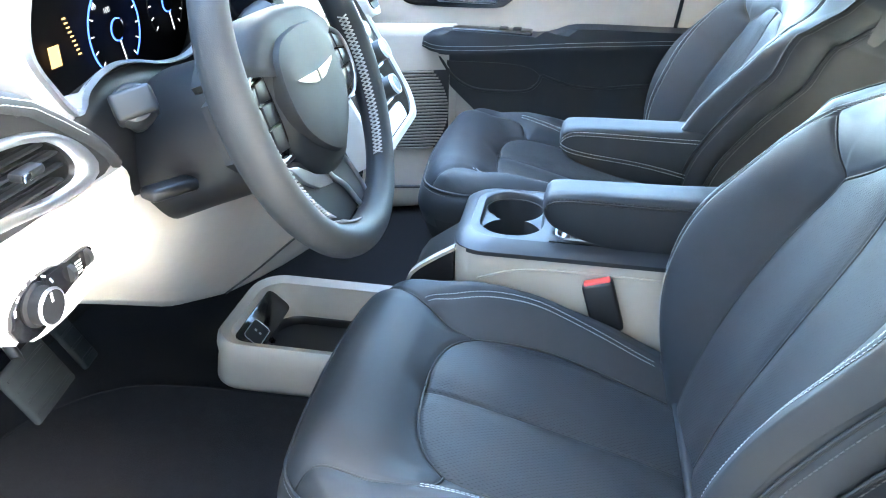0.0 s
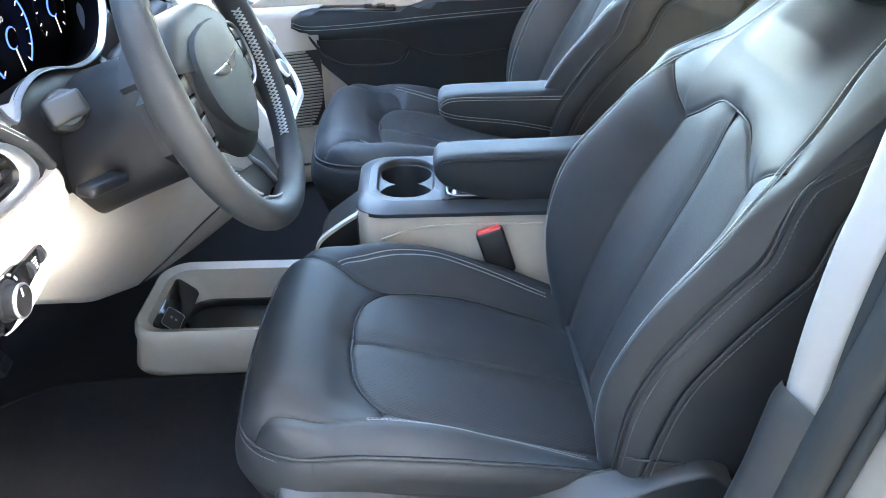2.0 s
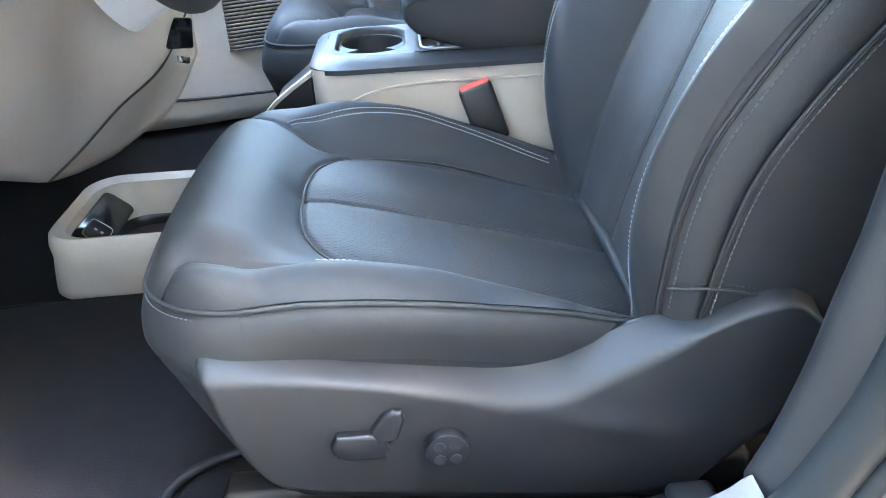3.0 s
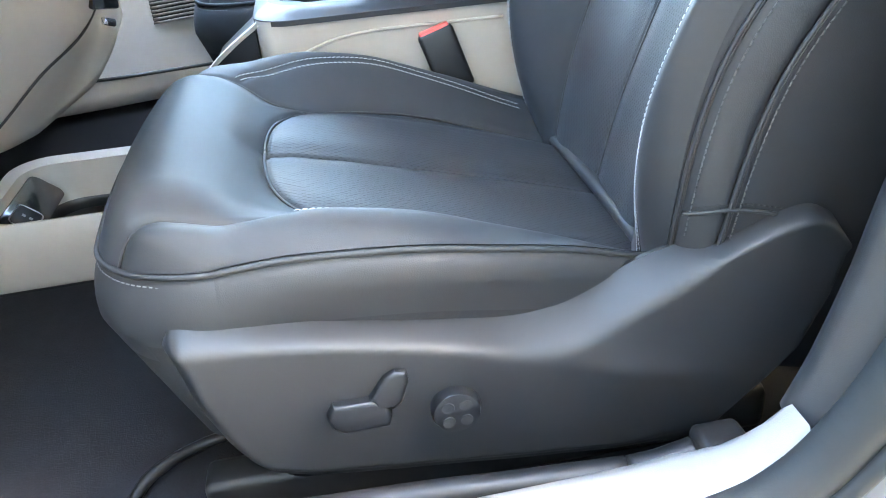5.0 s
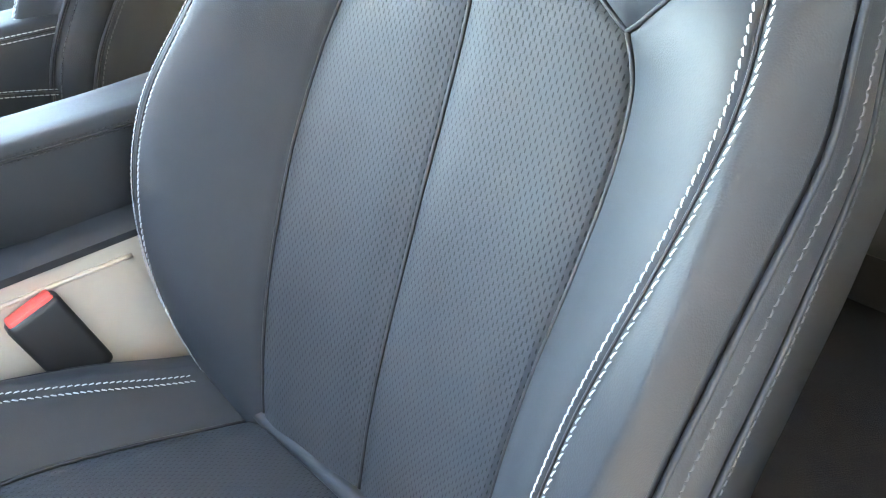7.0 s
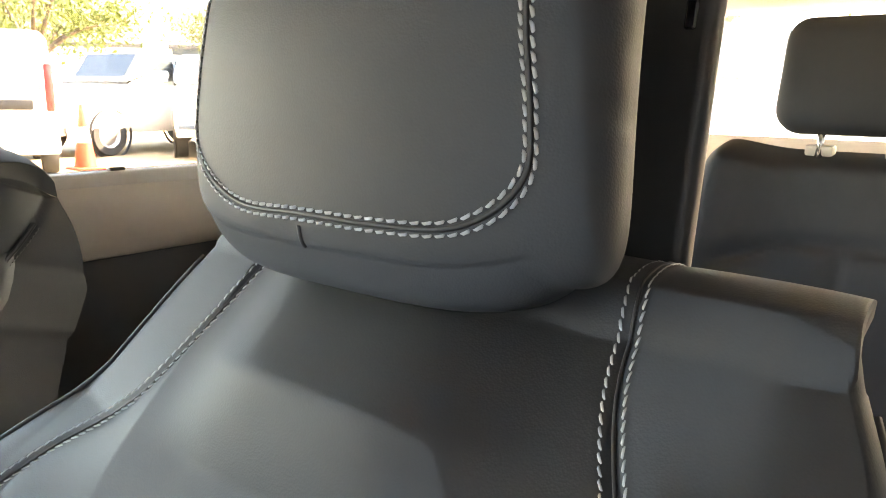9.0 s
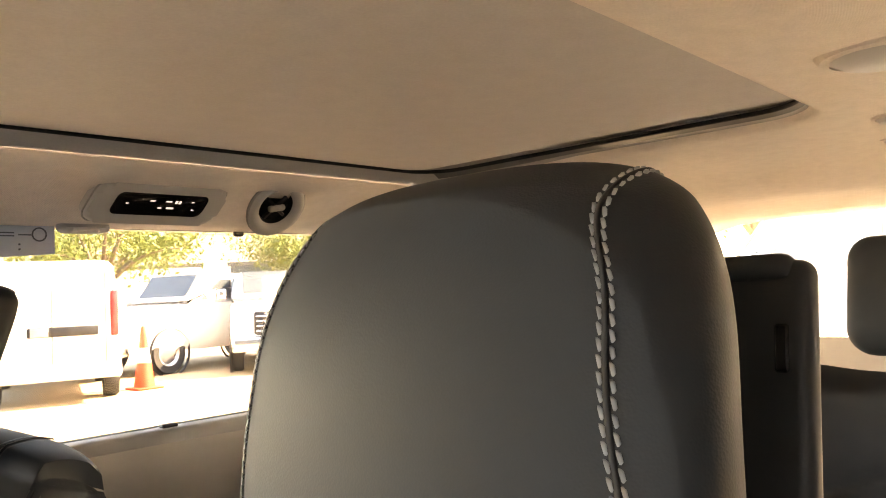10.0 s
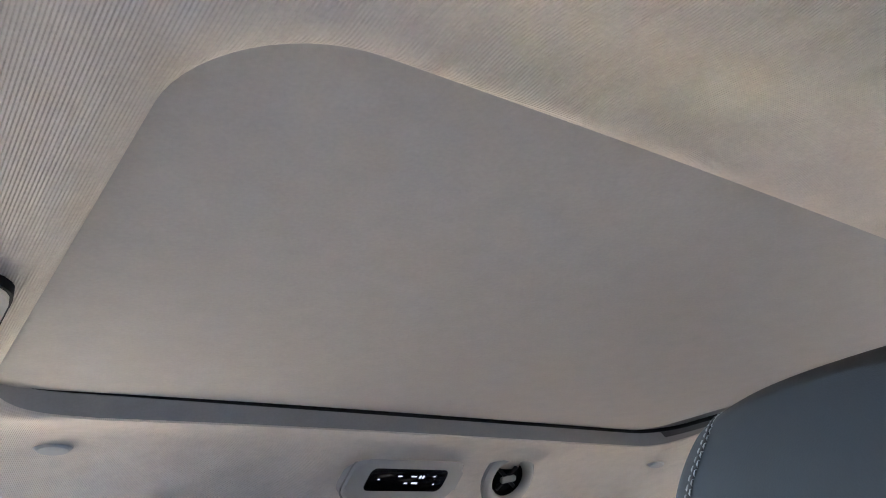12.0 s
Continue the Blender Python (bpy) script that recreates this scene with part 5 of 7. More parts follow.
for x, y, r in ((1.263, -0.054, 0.045), (1.657, 0.025, 0.022), (1.868, 0.063, 0.022)):
    lamp = thing("reading_lamp", (x, y, 1.34), "small pale overhead reading lamp, unlit", "reading lamp", "reading lamps")
    z = float(liner_height(np.array(x), np.array(y)))
    part("lens", lathe(bmesh.new(), [(0.0, -0.009), (r * 0.8, -0.008), (r, -0.002), (r, 0.008)], 24, pose(x, y, z)), TRIM, lamp)
    part("surround", lathe(bmesh.new(), [(r * 1.02, -0.004), (r * 1.2, -0.003), (r * 1.3, 0.004)], 24, pose(x, y, z)), LINER, lamp)
coat = thing("rear_roof_hook", (1.78, 0.62, 1.34), "dark folded hook on the headliner", "hook")
part("hook_plate", box(bmesh.new(), (1.72, 0.60, 1.318), (1.85, 0.64, 1.345), 0.008, 2), DARK, coat)
st = thing("window_sticker", (0.92, 1.14, 1.26), "pale blue instruction sticker at the window's top edge", "sticker")
paper = surface("sticker_paper", (0.36, 0.42, 0.52), 0.5, grain=0.05)
ink = surface("sticker_ink", (0.06, 0.07, 0.10), 0.5, grain=0.05)
sm = Matrix(((1, 0, 0, 0.922), (0, 0, -1, 1.120), (0, 1, 0, 1.256), (0, 0, 0, 1)))
part("sheet", prism(bmesh.new(), [(-0.064, -0.028), (0.064, -0.02), (0.064, 0.03), (-0.06, 0.03)], 0.001, sm), paper, st)
for cx in (-0.035, 0.040):
    part("drawn_ring", lathe(bmesh.new(), [(0.0095, 0.0012), (0.0095, 0.002), (0.0118, 0.002), (0.0118, 0.0012)], 24, sm @ Matrix.Translation((cx, 0.012, 0))), ink, st)
for u, v, w, h in ((-0.02, 0.008, 0.022, 0.002), (-0.02, 0.013, 0.022, 0.002), (0.008, 0.010, 0.02, 0.002), (-0.055, -0.020, 0.016, 0.002), (-0.055, -0.010, 0.016, 0.002), (-0.055, -0.020, 0.002, 0.012), (-0.041, -0.020, 0.002, 0.012),
                   (0.008, -0.006, 0.003, 0.003), (0.008, -0.014, 0.003, 0.003)):
    part("drawn_bar", box(bmesh.new(), (u, v, 0.0012), (u + w, v + h, 0.0019), m=sm), ink, st)

# front and rear ends
slab("firewall", (-0.98, -0.42, 0.05), (-0.88, 1.24, 0.98), DARK, "firewall behind the dashboard")
ws = bmesh.new()
for v in ((-0.95, -0.38, 0.97), (-0.95, 1.12, 0.97), (0.06, 1.08, 1.41), (0.06, -0.34, 1.41)):
    ws.verts.new(v)
ws.faces.new(ws.verts)
bmesh.ops.solidify(ws, geom=list(ws.faces), thickness=0.005)
wsh = tagged(part("window_6", ws, GLASS), "clear windscreen glass", kind="structure")
wsh.visible_shadow = False
slab("wall_rear", (3.25, -0.42, 0.05), (3.32, 1.24, 0.93), BEIGE, "beige tailgate trim")
rw = slab("window_7", (3.25, -0.30, 0.93), (3.255, 1.05, 1.30), GLASS, "rear window glass")
rw.visible_shadow = False
for y0, y1 in ((-0.42, -0.30), (1.05, 1.24)):
    slab("pillar_rear", (3.18, y0, 0.9), (3.32, y1, 1.42), BEIGE, "beige tailgate pillar", r=0.02)

# ---- centre console ----
con = thing("centre_console", (0.4, MID, FLOOR), "beige centre console with a black top and cup holders", "console")
CREASE = [(0.150, 0.264, 0.522), (0.20, 0.264, 0.540), (0.25, 0.264, 0.547), (0.31, 0.264, 0.548), (0.43, 0.264, 0.547)]
STRAP = [(0.112, 0.572), (0.08, 0.551), (0.05, 0.528), (0.036, 0.508), (0.025, 0.46), (0.020, 0.40), (0.018, 0.33)]
body = round_rect(0.110, 0.80, 0.265, 0.498, 0.03, 6)
rings("console_body", [flat(body, FLOOR), flat(body, 0.50), flat(body, 0.572)], BEIGE, con, "beige console side")
piece("side_crease", *tube(smooth_curve(CREASE, 30), 0.0022, 6), BEIGE, con)
PLATE = surface("satin_black_plate", (0.018, 0.020, 0.023), 0.46, spec=0.42, grain=0.06, grain_scale=50, bump=0.1, bump_scale=1200)
oa = round_rect(0.107, 0.80, 0.259, 0.504, 0.050, 10)
ob_ = round_rect(0.128, 0.80, 0.288, 0.478, 0.050, 10)
rings("top_plate_edge", [flat(oa, 0.566), flat(oa, 0.573), flat(oa * 0.7 + ob_ * 0.3, 0.5795), flat(ob_ * 0.9 + oa * 0.1, 0.5838), flat(ob_, 0.5846)], PLATE, con, "satin black console top")


def to_outline(c, p, poly):
    """Where rays from c through the points p leave a convex outline."""
    out = []
    for q in p - c:
        best = 9.0
        for a, b in zip(poly, np.roll(poly, -1, 0)):
            e = b - a
            den = q[0] * e[1] - q[1] * e[0]
            if abs(den) > 1e-9:
                k, m_ = ((a - c)[0] * e[1] - (a - c)[1] * e[0]) / den, ((a - c)[0] * q[1] - (a - c)[1] * q[0]) / den
                if k > 0 and -1e-6 <= m_ <= 1 + 1e-6:
                    best = min(best, k)
        out.append(c + q * best)
    return np.array(out)


cup = round_rect(0.141, 0.246, 0.297, 0.480, 0.050, 10)
front_ = np.array([q for q in ob_ if q[0] < 0.25])
front_ = np.vstack([[(0.257, 0.478)], front_, [(0.257, 0.288)]])
cup_c = cup.mean(0)
cup = cup_c + (cup - cup_c) * [0.97, 0.93]
rings("cup_holder_frame", [flat(to_outline(cup_c, cup, front_), 0.5846), flat(cup_c + (cup - cup_c) * 1.03, 0.5846), flat(cup, 0.583), flat(cup_c + (cup - cup_c) * 0.975, 0.578), flat(cup_c + (cup - cup_c) * 0.96, 0.565), flat(cup_c + (cup - cup_c) * 0.90, 0.500)], PLATE, con, "satin black cup holder surround")
piece("cup_well_rim", *tube(flat(cup_c + (cup - cup_c) * 0.968, 0.571), 0.0016, 8, closed=True), DARK, con)
part("cup_well_floor", prism(bmesh.new(), [tuple(w) for w in cup_c + (cup - cup_c) * 0.92], 0.004, pose(0, 0, 0.498)), GLOSS, con)
for a, b in ((0.148, 0.345), (0.240, 0.345), (0.148, 0.430), (0.240, 0.430)):
    d = Vector((0.194 - a, 0.0, 0))
    mm = Matrix.Translation((a, b, 0.528)) @ Matrix.Rotation(math.atan2(d.y, d.x), 4, "Z")
    part("cup_grip", prism(bmesh.new(), [(-0.012, -0.024), (0.010, -0.009), (0.015, 0.0), (0.010, 0.009), (-0.012, 0.024)], 0.030, mm, 0.010, 4), DARK, con, "soft black cup grip fin")
aa = np.linspace(0, 2 * np.pi, 96, endpoint=False)
ray_ = np.stack([np.cos(aa), np.sin(aa)], 1)
reach = np.zeros(96)
for off in (-0.0435, 0.0435):
    b = ray_[:, 1] * off
    reach = np.maximum(reach, b + np.sqrt(np.maximum(b * b - off**2 + 0.0475**2, 0)))
eight = cup_c + ray_ * np.maximum(reach, 0.019)[:, None]
shelf = to_outline(cup_c, cup_c + ray_, cup_c + (cup - cup_c) * 0.962)
rings("cup_insert", [flat(shelf, 0.5695), flat(eight * 0.97 + shelf * 0.03, 0.5695), flat(eight, 0.567), flat(cup_c + (eight - cup_c) * 0.94, 0.505)], PLATE, con, "satin black insert with two cup wells")
ib_ = round_rect(0.268, 0.70, 0.304, 0.456, 0.018, 6)
bin_c = ib_.mean(0)
rings("bin_frame", [flat(to_outline(bin_c, ib_, np.array([(0.257, 0.478), (0.257, 0.288), (0.80, 0.276), (0.80, 0.478)])), 0.5846), flat(bin_c + (ib_ - bin_c) * [1.008, 1.03], 0.5846), flat(ib_, 0.583), flat(ib_, 0.555)], PLATE, con, "satin black bin surround")
piece("bin_trim", *tube(flat(bin_c + (ib_ - bin_c) * [1.004, 1.012], 0.5850), 0.0022, 6, closed=True), SATIN, con, "thin silver bin trim")
part("bin_floor", box(bmesh.new(), (0.266, 0.302, 0.548), (0.702, 0.458, 0.564)), DARK, con)
slat = None
for k in range(34):
    x = 0.294 + k * 0.0105
    bm = box(bmesh.new(), (x, 0.306, 0.562), (x + 0.0075, 0.454, 0.573), 0.003, 2)
    if slat is None:
        slat = part("shutter_slat", bm, SHELL, con)
    else:
        bm.free()
        o = slat.copy()
        scene.collection.objects.link(o)
        o.matrix_basis = slat.matrix_basis @ Matrix.Translation((k * 0.0105, 0, 0))
part("shutter_grip", box(bmesh.new(), (0.275, 0.312, 0.562), (0.290, 0.345, 0.580), 0.005, 3), SATIN, con)
strap = smooth_curve(STRAP, 40)
yy = 0.272
t = np.gradient(strap, axis=0)
t /= np.linalg.norm(t, axis=1)[:, None]
o = np.stack([-t[:, 1], t[:, 0]], 1)
loft("front_strap", [np.stack([(strap + o * a)[:, 0], np.full(len(strap), yy + b), (strap + o * a)[:, 1]], 1) for a, b in ((0.0, -0.007), (0.005, -0.007), (0.005, 0.007), (0.0, 0.007), (0.0, -0.007))],
     BEIGE, con, "beige strap framing the lower opening")
# solid dark block that stands in for the darkness behind the strap
bm = prism(bmesh.new(), [(0.108, 0.562), (0.052, 0.520), (0.038, 0.498), (0.024, 0.40), (0.022, FLOOR), (0.11, FLOOR)], 0.10, Matrix(((1, 0, 0, 0), (0, 0, 1, 0.287), (0, 1, 0, 0), (0, 0, 0, 1))))
part("opening_dark_fill", bm, DARK, con)

# floor tray ahead of the console
LINER_RUBBER = surface("liner_rubber", (0.006, 0.006, 0.007), 0.30, spec=0.4, grain=0.06, wear=0.05)
tray = thing("floor_bin", (-0.15, MID, FLOOR), "low beige storage tray with a black rubber liner", "storage tray")
to = round_rect(-0.318, 0.10, 0.238, 0.495, 0.060, 8)
ti = round_rect(-0.262, 0.075, 0.274, 0.456, 0.045, 8)
tr_ = round_rect(-0.294, 0.085, 0.260, 0.470, 0.045, 8)
tc = to.mean(0)
tf = round_rect(-0.345, 0.10, 0.264, 0.470, 0.070, 8)
rings("tray_body", [flat(tf, FLOOR), flat(tf * 0.45 + to * 0.55, 0.285), flat(to, 0.315), flat(tc + (to - tc) * 1.006, 0.335), flat(tc + (to - tc) * 0.992, 0.350), flat(tc + (to - tc) * 0.965, 0.356),
                    flat(tr_, 0.350), flat(tr_ * 0.97 + ti * 0.03, 0.344), flat(ti, 0.300), flat(tc + (ti - tc) * 0.96, 0.287)], BEIGE, tray, "beige moulded tray", cap_last=True)
tl = round_rect(-0.256, 0.066, 0.290, 0.428, 0.050, 8)
rings("rubber_liner", [flat(tl, 0.288), flat(tl, 0.304), flat(tc + (tl - tc) * 0.97, 0.306), flat(tc + (tl - tc) * 0.94, 0.302), flat(tc + (tl - tc) * 0.92, 0.289)], LINER_RUBBER, tray, "black rubber tray liner", cap_last=True)
um = pose(-0.264, 0.365, 0.3235, 0, 41, 0)
part("usb_panel", prism(bmesh.new(), [tuple(p) for p in round_rect(-0.028, 0.028, -0.085, 0.085, 0.014, 4)], 0.006, um, 0.002, 2), GLOSS, tray, "gloss black socket panel")
part("usb_socket", prism(bmesh.new(), [tuple(p) for p in round_rect(-0.016, 0.018, -0.072, -0.018, 0.008, 4)], 0.003, um @ Matrix.Translation((0, 0, 0.006)), 0.001, 1), DARK, tray)
piece("socket_rim", *tube([um @ Vector((u, v, 0.0095)) for u, v in round_rect(-0.017, 0.019, -0.073, -0.017, 0.008, 4)], 0.0008, 6, closed=True), SATIN, tray)
for u in (-0.006, 0.004):
    part("usb_mark", box(bmesh.new(), (u, -0.044, 0.009), (u + 0.005, -0.039, 0.0098), m=um), TRIM, tray)

# seat belt buckle
buckle = thing("seat_belt_buckle", (0.34, 0.25, 0.47), "black seat belt buckle with a red release button", "seat belt buckle")
bmx = Matrix.Translation((0.335, 0.252, 0.543)) @ Matrix.Rotation(radians(-18), 4, "Y") @ Matrix.Rotation(radians(-6), 4, "X")
part("buckle_body", box(bmesh.new(), (-0.024, -0.010, -0.085), (0.024, 0.012, 0.0), 0.006, 3, bmx), DARK, buckle)
part("release_button", box(bmesh.new(), (-0.0205, -0.0075, -0.006), (0.0205, 0.0095, 0.003), 0.003, 2, bmx), RED, buckle, "red release button")
part("buckle_stalk", box(bmesh.new(), (-0.018, -0.004, -0.20), (0.018, 0.006, -0.07), 0.004, 2, bmx), FABRIC, buckle)

# ---- steering wheel ----
wheel = thing("steering_wheel", (-0.012, 0, 0.9), "black leather steering wheel with silver spoke trim", "steering wheel")
TILT = radians(20)
WM = Matrix(((0, -math.sin(TILT), math.cos(TILT), -0.012), (1, 0, 0, 0.0), (0, math.cos(TILT), math.sin(TILT), 0.900), (0, 0, 0, 1)))


def wheel_part(name, bm, mat, label="", parent=None):
    bmesh.ops.transform(bm, matrix=WM, verts=bm.verts)
    return part(name, bm, mat, parent or wheel, label)


ang = np.linspace(0, 2 * np.pi, 120, endpoint=False)
ring_pts = [WM @ Vector((0.180 * math.sin(a), 0.180 * math.cos(a), 0)) for a in ang]
rr = np.array([0.0192 + 0.0012 * math.cos(4 * a) for a in ang])
piece("rim", *tube(ring_pts, rr, 18, closed=True), LEATHER, wheel, "thick black leather rim")
for a0, a1 in ((76, 142), (194, 212), (218, 284)):
    aa = np.radians(np.linspace(a0, a1, max(6, int((a1 - a0) * 0.55))))
    v, f = [], []
    for k in range(len(aa) - 1):
        for s in (-1, 1):
            p = [WM @ Vector((0.1600 * math.sin(a), 0.1600 * math.cos(a), 0.006 + s * (0.0060 if q else -0.0060))) for q, a in enumerate((aa[k], aa[k + 1]))]
            w, g = tube(np.array(p), 0.0010, 5)
            f += [tuple(i + len(v) for i in q) for q in g]
            v += list(w)
    piece("rim_stitching", np.array(v), f, THREAD, wheel, "pale baseball stitching", kind="stuff")
pad_half = [(0.0, 0.082), (0.05, 0.079), (0.090, 0.068), (0.122, 0.050), (0.130, 0.042), (0.122, 0.036), (0.098, 0.036), (0.090, 0.020), (0.088, -0.015), (0.083, -0.045), (0.066, -0.075), (0.038, -0.097), (0.0, -0.104)]
pad_line = smooth_curve(pad_half + [(-x, y) for x, y in pad_half[-2::-1]], 97)[:-1]
rings("airbag_cover", [np.array([WM @ Vector((x * k, y * k, z)) for x, y in pad_line]) for z, k in ((-0.060, 1.0), (-0.026, 1.02), (-0.012, 1.0), (-0.004, 0.95), (0.001, 0.86), (0.004, 0.6), (0.005, 0.05))],
      HUB, wheel, "smooth black airbag cover", cap_last=True)
lobe_half = [(0.0, 0.058), (0.045, 0.054), (0.072, 0.040), (0.082, 0.018), (0.083, -0.008), (0.076, -0.032), (0.058, -0.053), (0.034, -0.070), (0.012, -0.081), (0.0, -0.083)]
lobe = smooth_curve(lobe_half + [(-x, y) for x, y in lobe_half[-2::-1]], 81)[:-1]
rings("badge_lobe", [np.array([WM @ Vector((x * k, y * k, z)) for x, y in lobe]) for z, k in ((-0.006, 1.02), (0.0055, 1.0), (0.0088, 0.975), (0.0100, 0.90), (0.0108, 0.6), (0.011, 0.03))], HUB, wheel, "raised grained centre lobe", cap_last=True)
pod_line = [(0.090, 0.038), (0.118, 0.035), (0.144, 0.024), (0.158, 0.004), (0.160, -0.016), (0.150, -0.036), (0.130, -0.048), (0.104, -0.050), (0.092, -0.036), (0.089, 0.0)]
for s in (-1, 1):
    side_line = [tuple(w) for w in smooth_curve([(s * x, y) for x, y in pod_line + pod_line[:1]], 48)[:-1]][::s]
    wheel_part("spoke", prism(bmesh.new(), [(s * x, y) for x, y in ((0.060, 0.045), (0.100, 0.044), (0.168, 0.030), (0.172, -0.026), (0.135, -0.060), (0.060, -0.062))][::-s], 0.022, Matrix.Translation((0, 0, -0.036)), 0.005, 3), DARK)
    wheel_part("switch_pad", prism(bmesh.new(), side_line[::-1], 0.010, Matrix.Translation((0, 0, -0.016)), 0.003, 2), GLOSS, "gloss black switch pad")
    edge_ = smooth_curve([(s * x, y, -0.005) for x, y in pod_line[:8]], 40)
    piece("switch_trim", *tube([WM @ Vector(w) for w in edge_], np.interp(np.linspace(0, 1, 40), [0, 0.3, 0.7, 1], [0.0012, 0.0030, 0.0030, 0.0012]), 8), SATIN, wheel, "satin silver switch trim")
    for q in (((0.097, 0.030), (0.118, 0.028), (0.122, 0.010), (0.098, 0.008)), ((0.121, 0.027), (0.142, 0.019), (0.150, 0.004), (0.126, 0.009)), ((0.098, 0.005), (0.122, 0.007), (0.124, -0.014), (0.098, -0.014)),
              ((0.127, 0.006), (0.152, 0.001), (0.153, -0.014), (0.127, -0.014)), ((0.098, -0.017), (0.124, -0.017), (0.126, -0.040), (0.103, -0.042)), ((0.128, -0.017), (0.152, -0.017), (0.145, -0.034), (0.129, -0.040))):
        wheel_part("switch", prism(bmesh.new(), [(s * x, y) for x, y in q][::-s], 0.005, Matrix.Translation((0, 0, -0.0075)), 0.0015, 2), SWITCH)
# lower spoke: leather bridge, silver edge loop and a silver wedge under the cover
wheel_part("lower_spoke", prism(bmesh.new(), [(-0.105, -0.060), (-0.085, -0.115), (-0.062, -0.165), (0.062, -0.165), (0.060, -0.120), (0.050, -0.080)], 0.016, Matrix.Translation((0, 0, -0.030)), 0.006, 3), LEATHER, "black lower spoke bridge")
leg = [(0.026, -0.092), (0.044, -0.120), (0.055, -0.150), (0.053, -0.165), (0.040, -0.168), (0.026, -0.160), (0.006, -0.128), (-0.022, -0.098)]
leg = smooth_curve(leg + leg[:1], 60)[:-1]
wheel_part("spoke_inlay", prism(bmesh.new(), [tuple(w) for w in leg][::-1], 0.004, Matrix.Translation((0, 0, -0.015)), 0.001, 1), SHELL)
piece("spoke_trim", *tube([WM @ Vector((x, y, -0.011)) for x, y in leg], 0.0032, 8, closed=True), SATIN, wheel, "satin silver spoke trim")
wedge = [(-0.110, -0.060), (-0.088, -0.086), (-0.062, -0.103), (-0.024, -0.112), (-0.030, -0.098), (-0.062, -0.088), (-0.090, -0.066)]
wheel_part("spoke_wedge", prism(bmesh.new(), wedge, 0.006, Matrix.Translation((0, 0, -0.015)), 0.002, 2), SATIN, "satin silver spoke wedge")
for s in (-1, 1):
    wing = [(s * x, y) for x, y in ((0.002, 0.004), (0.012, 0.0045), (0.042, 0.0065), (0.034, 0.002), (0.014, -0.0035), (0.002, -0.005))]
    wheel_part("badge_wing", prism(bmesh.new(), wing[::-s], 0.003, Matrix.Translation((0, 0.002, 0.0095)) @ Matrix.Scale(1.35, 4), 0.001, 1), CHROME, "chrome winged badge shape")
col = thing("steering_column", (-0.15, 0, 0.85), "black plastic steering column shroud", "steering column")
loops = []
for k, (d, w, h) in enumerate(((-0.02, 0.060, 0.050), (-0.04, 0.078, 0.070), (-0.09, 0.085, 0.078), (-0.15, 0.088, 0.080), (-0.24, 0.10, 0.085))):
    loops.append(np.array([WM @ Vector((w * math.cos(a) * (abs(math.cos(a)) ** -0.25 if abs(math.cos(a)) > 0.05 else 1), h * math.sin(a) - 0.022, d)) for a in np.linspace(0, 2 * np.pi, 48, endpoint=False)]))
rings("shroud", loops, DARK, col, cap_first=True)
for base, tip in (((-0.179, -0.070, 0.862), (-0.138, -0.140, 0.906)), ((-0.179, 0.085, 0.880), (-0.120, 0.165, 0.935))):
    p0, p1 = Vector(base), Vector(tip)
    turn_ = (p1 - p0).to_track_quat("Z", "Y").to_matrix().to_4x4()
    part("stalk_collar", lathe(bmesh.new(), [(0.026, -0.004), (0.026, 0.002), (0.021, 0.006), (0.016, 0.002)], 28, Matrix.Translation(p0) @ turn_), DARK, col)
    piece("stalk_arm", *tube(np.linspace(p0, p1, 6), np.linspace(0.013, 0.011, 6), 14), DARK, col)
    knob = part("stalk_knob", lathe(bmesh.new(), [(0.012, -0.040), (0.019, -0.034), (0.021, -0.020), (0.021, 0.0), (0.018, 0.005), (0.0, 0.007)], 28, Matrix.Translation(p1) @ turn_), SHELL, col, "black stalk end with a flat grip")
    part("knob_grip", box(bmesh.new(), (-0.0205, -0.014, -0.026), (0.0205, 0.014, 0.011), 0.005, 3, Matrix.Translation(p1) @ turn_ @ Matrix.Rotation(radians(15), 4, "Z")), SHELL, knob)
part("tilt_lever", box(bmesh.new(), (-0.030, -0.013, -0.007), (0.030, 0.013, 0.007), 0.006, 4, pose(-0.131, -0.112, 0.808, 0, 4, 66)), DARK, col, "black column release lever")

# ---- dashboard ----
dash = thing("dashboard", (-0.4, MID, 0.6), "two-tone dashboard with beige lower panels and a dark padded top", "dashboard")
low_y = np.array([-0.40, -0.156, -0.094, 0.105, 0.285, 0.36, 0.42, 0.48, 0.50, 0.52])
low_z = np.array([0.75, 0.673, 0.639, 0.512, 0.430, 0.416, 0.415, 0.465, 0.505, 0.552])
low_x = np.array([-0.29, -0.29, -0.29, -0.29, -0.29, -0.27, -0.243, -0.155, -0.124, -0.10])
along = np.r_[np.linspace(-0.40, 0.40, 34), np.linspace(0.415, 0.52, 18)]
zb, xb = np.interp(along, low_y, low_z), np.interp(along, low_y, low_x)
zb[1:-1] = (zb[:-2] + 2 * zb[1:-1] + zb[2:]) / 4
xb[1:-1] = (xb[:-2] + 2 * xb[1:-1] + xb[2:]) / 4
xt = -0.185 + 0.085 * np.clip((along - 0.22) / 0.16, 0, 1) ** 2 * (3 - 2 * np.clip((along - 0.22) / 0.16, 0, 1))
rows = []
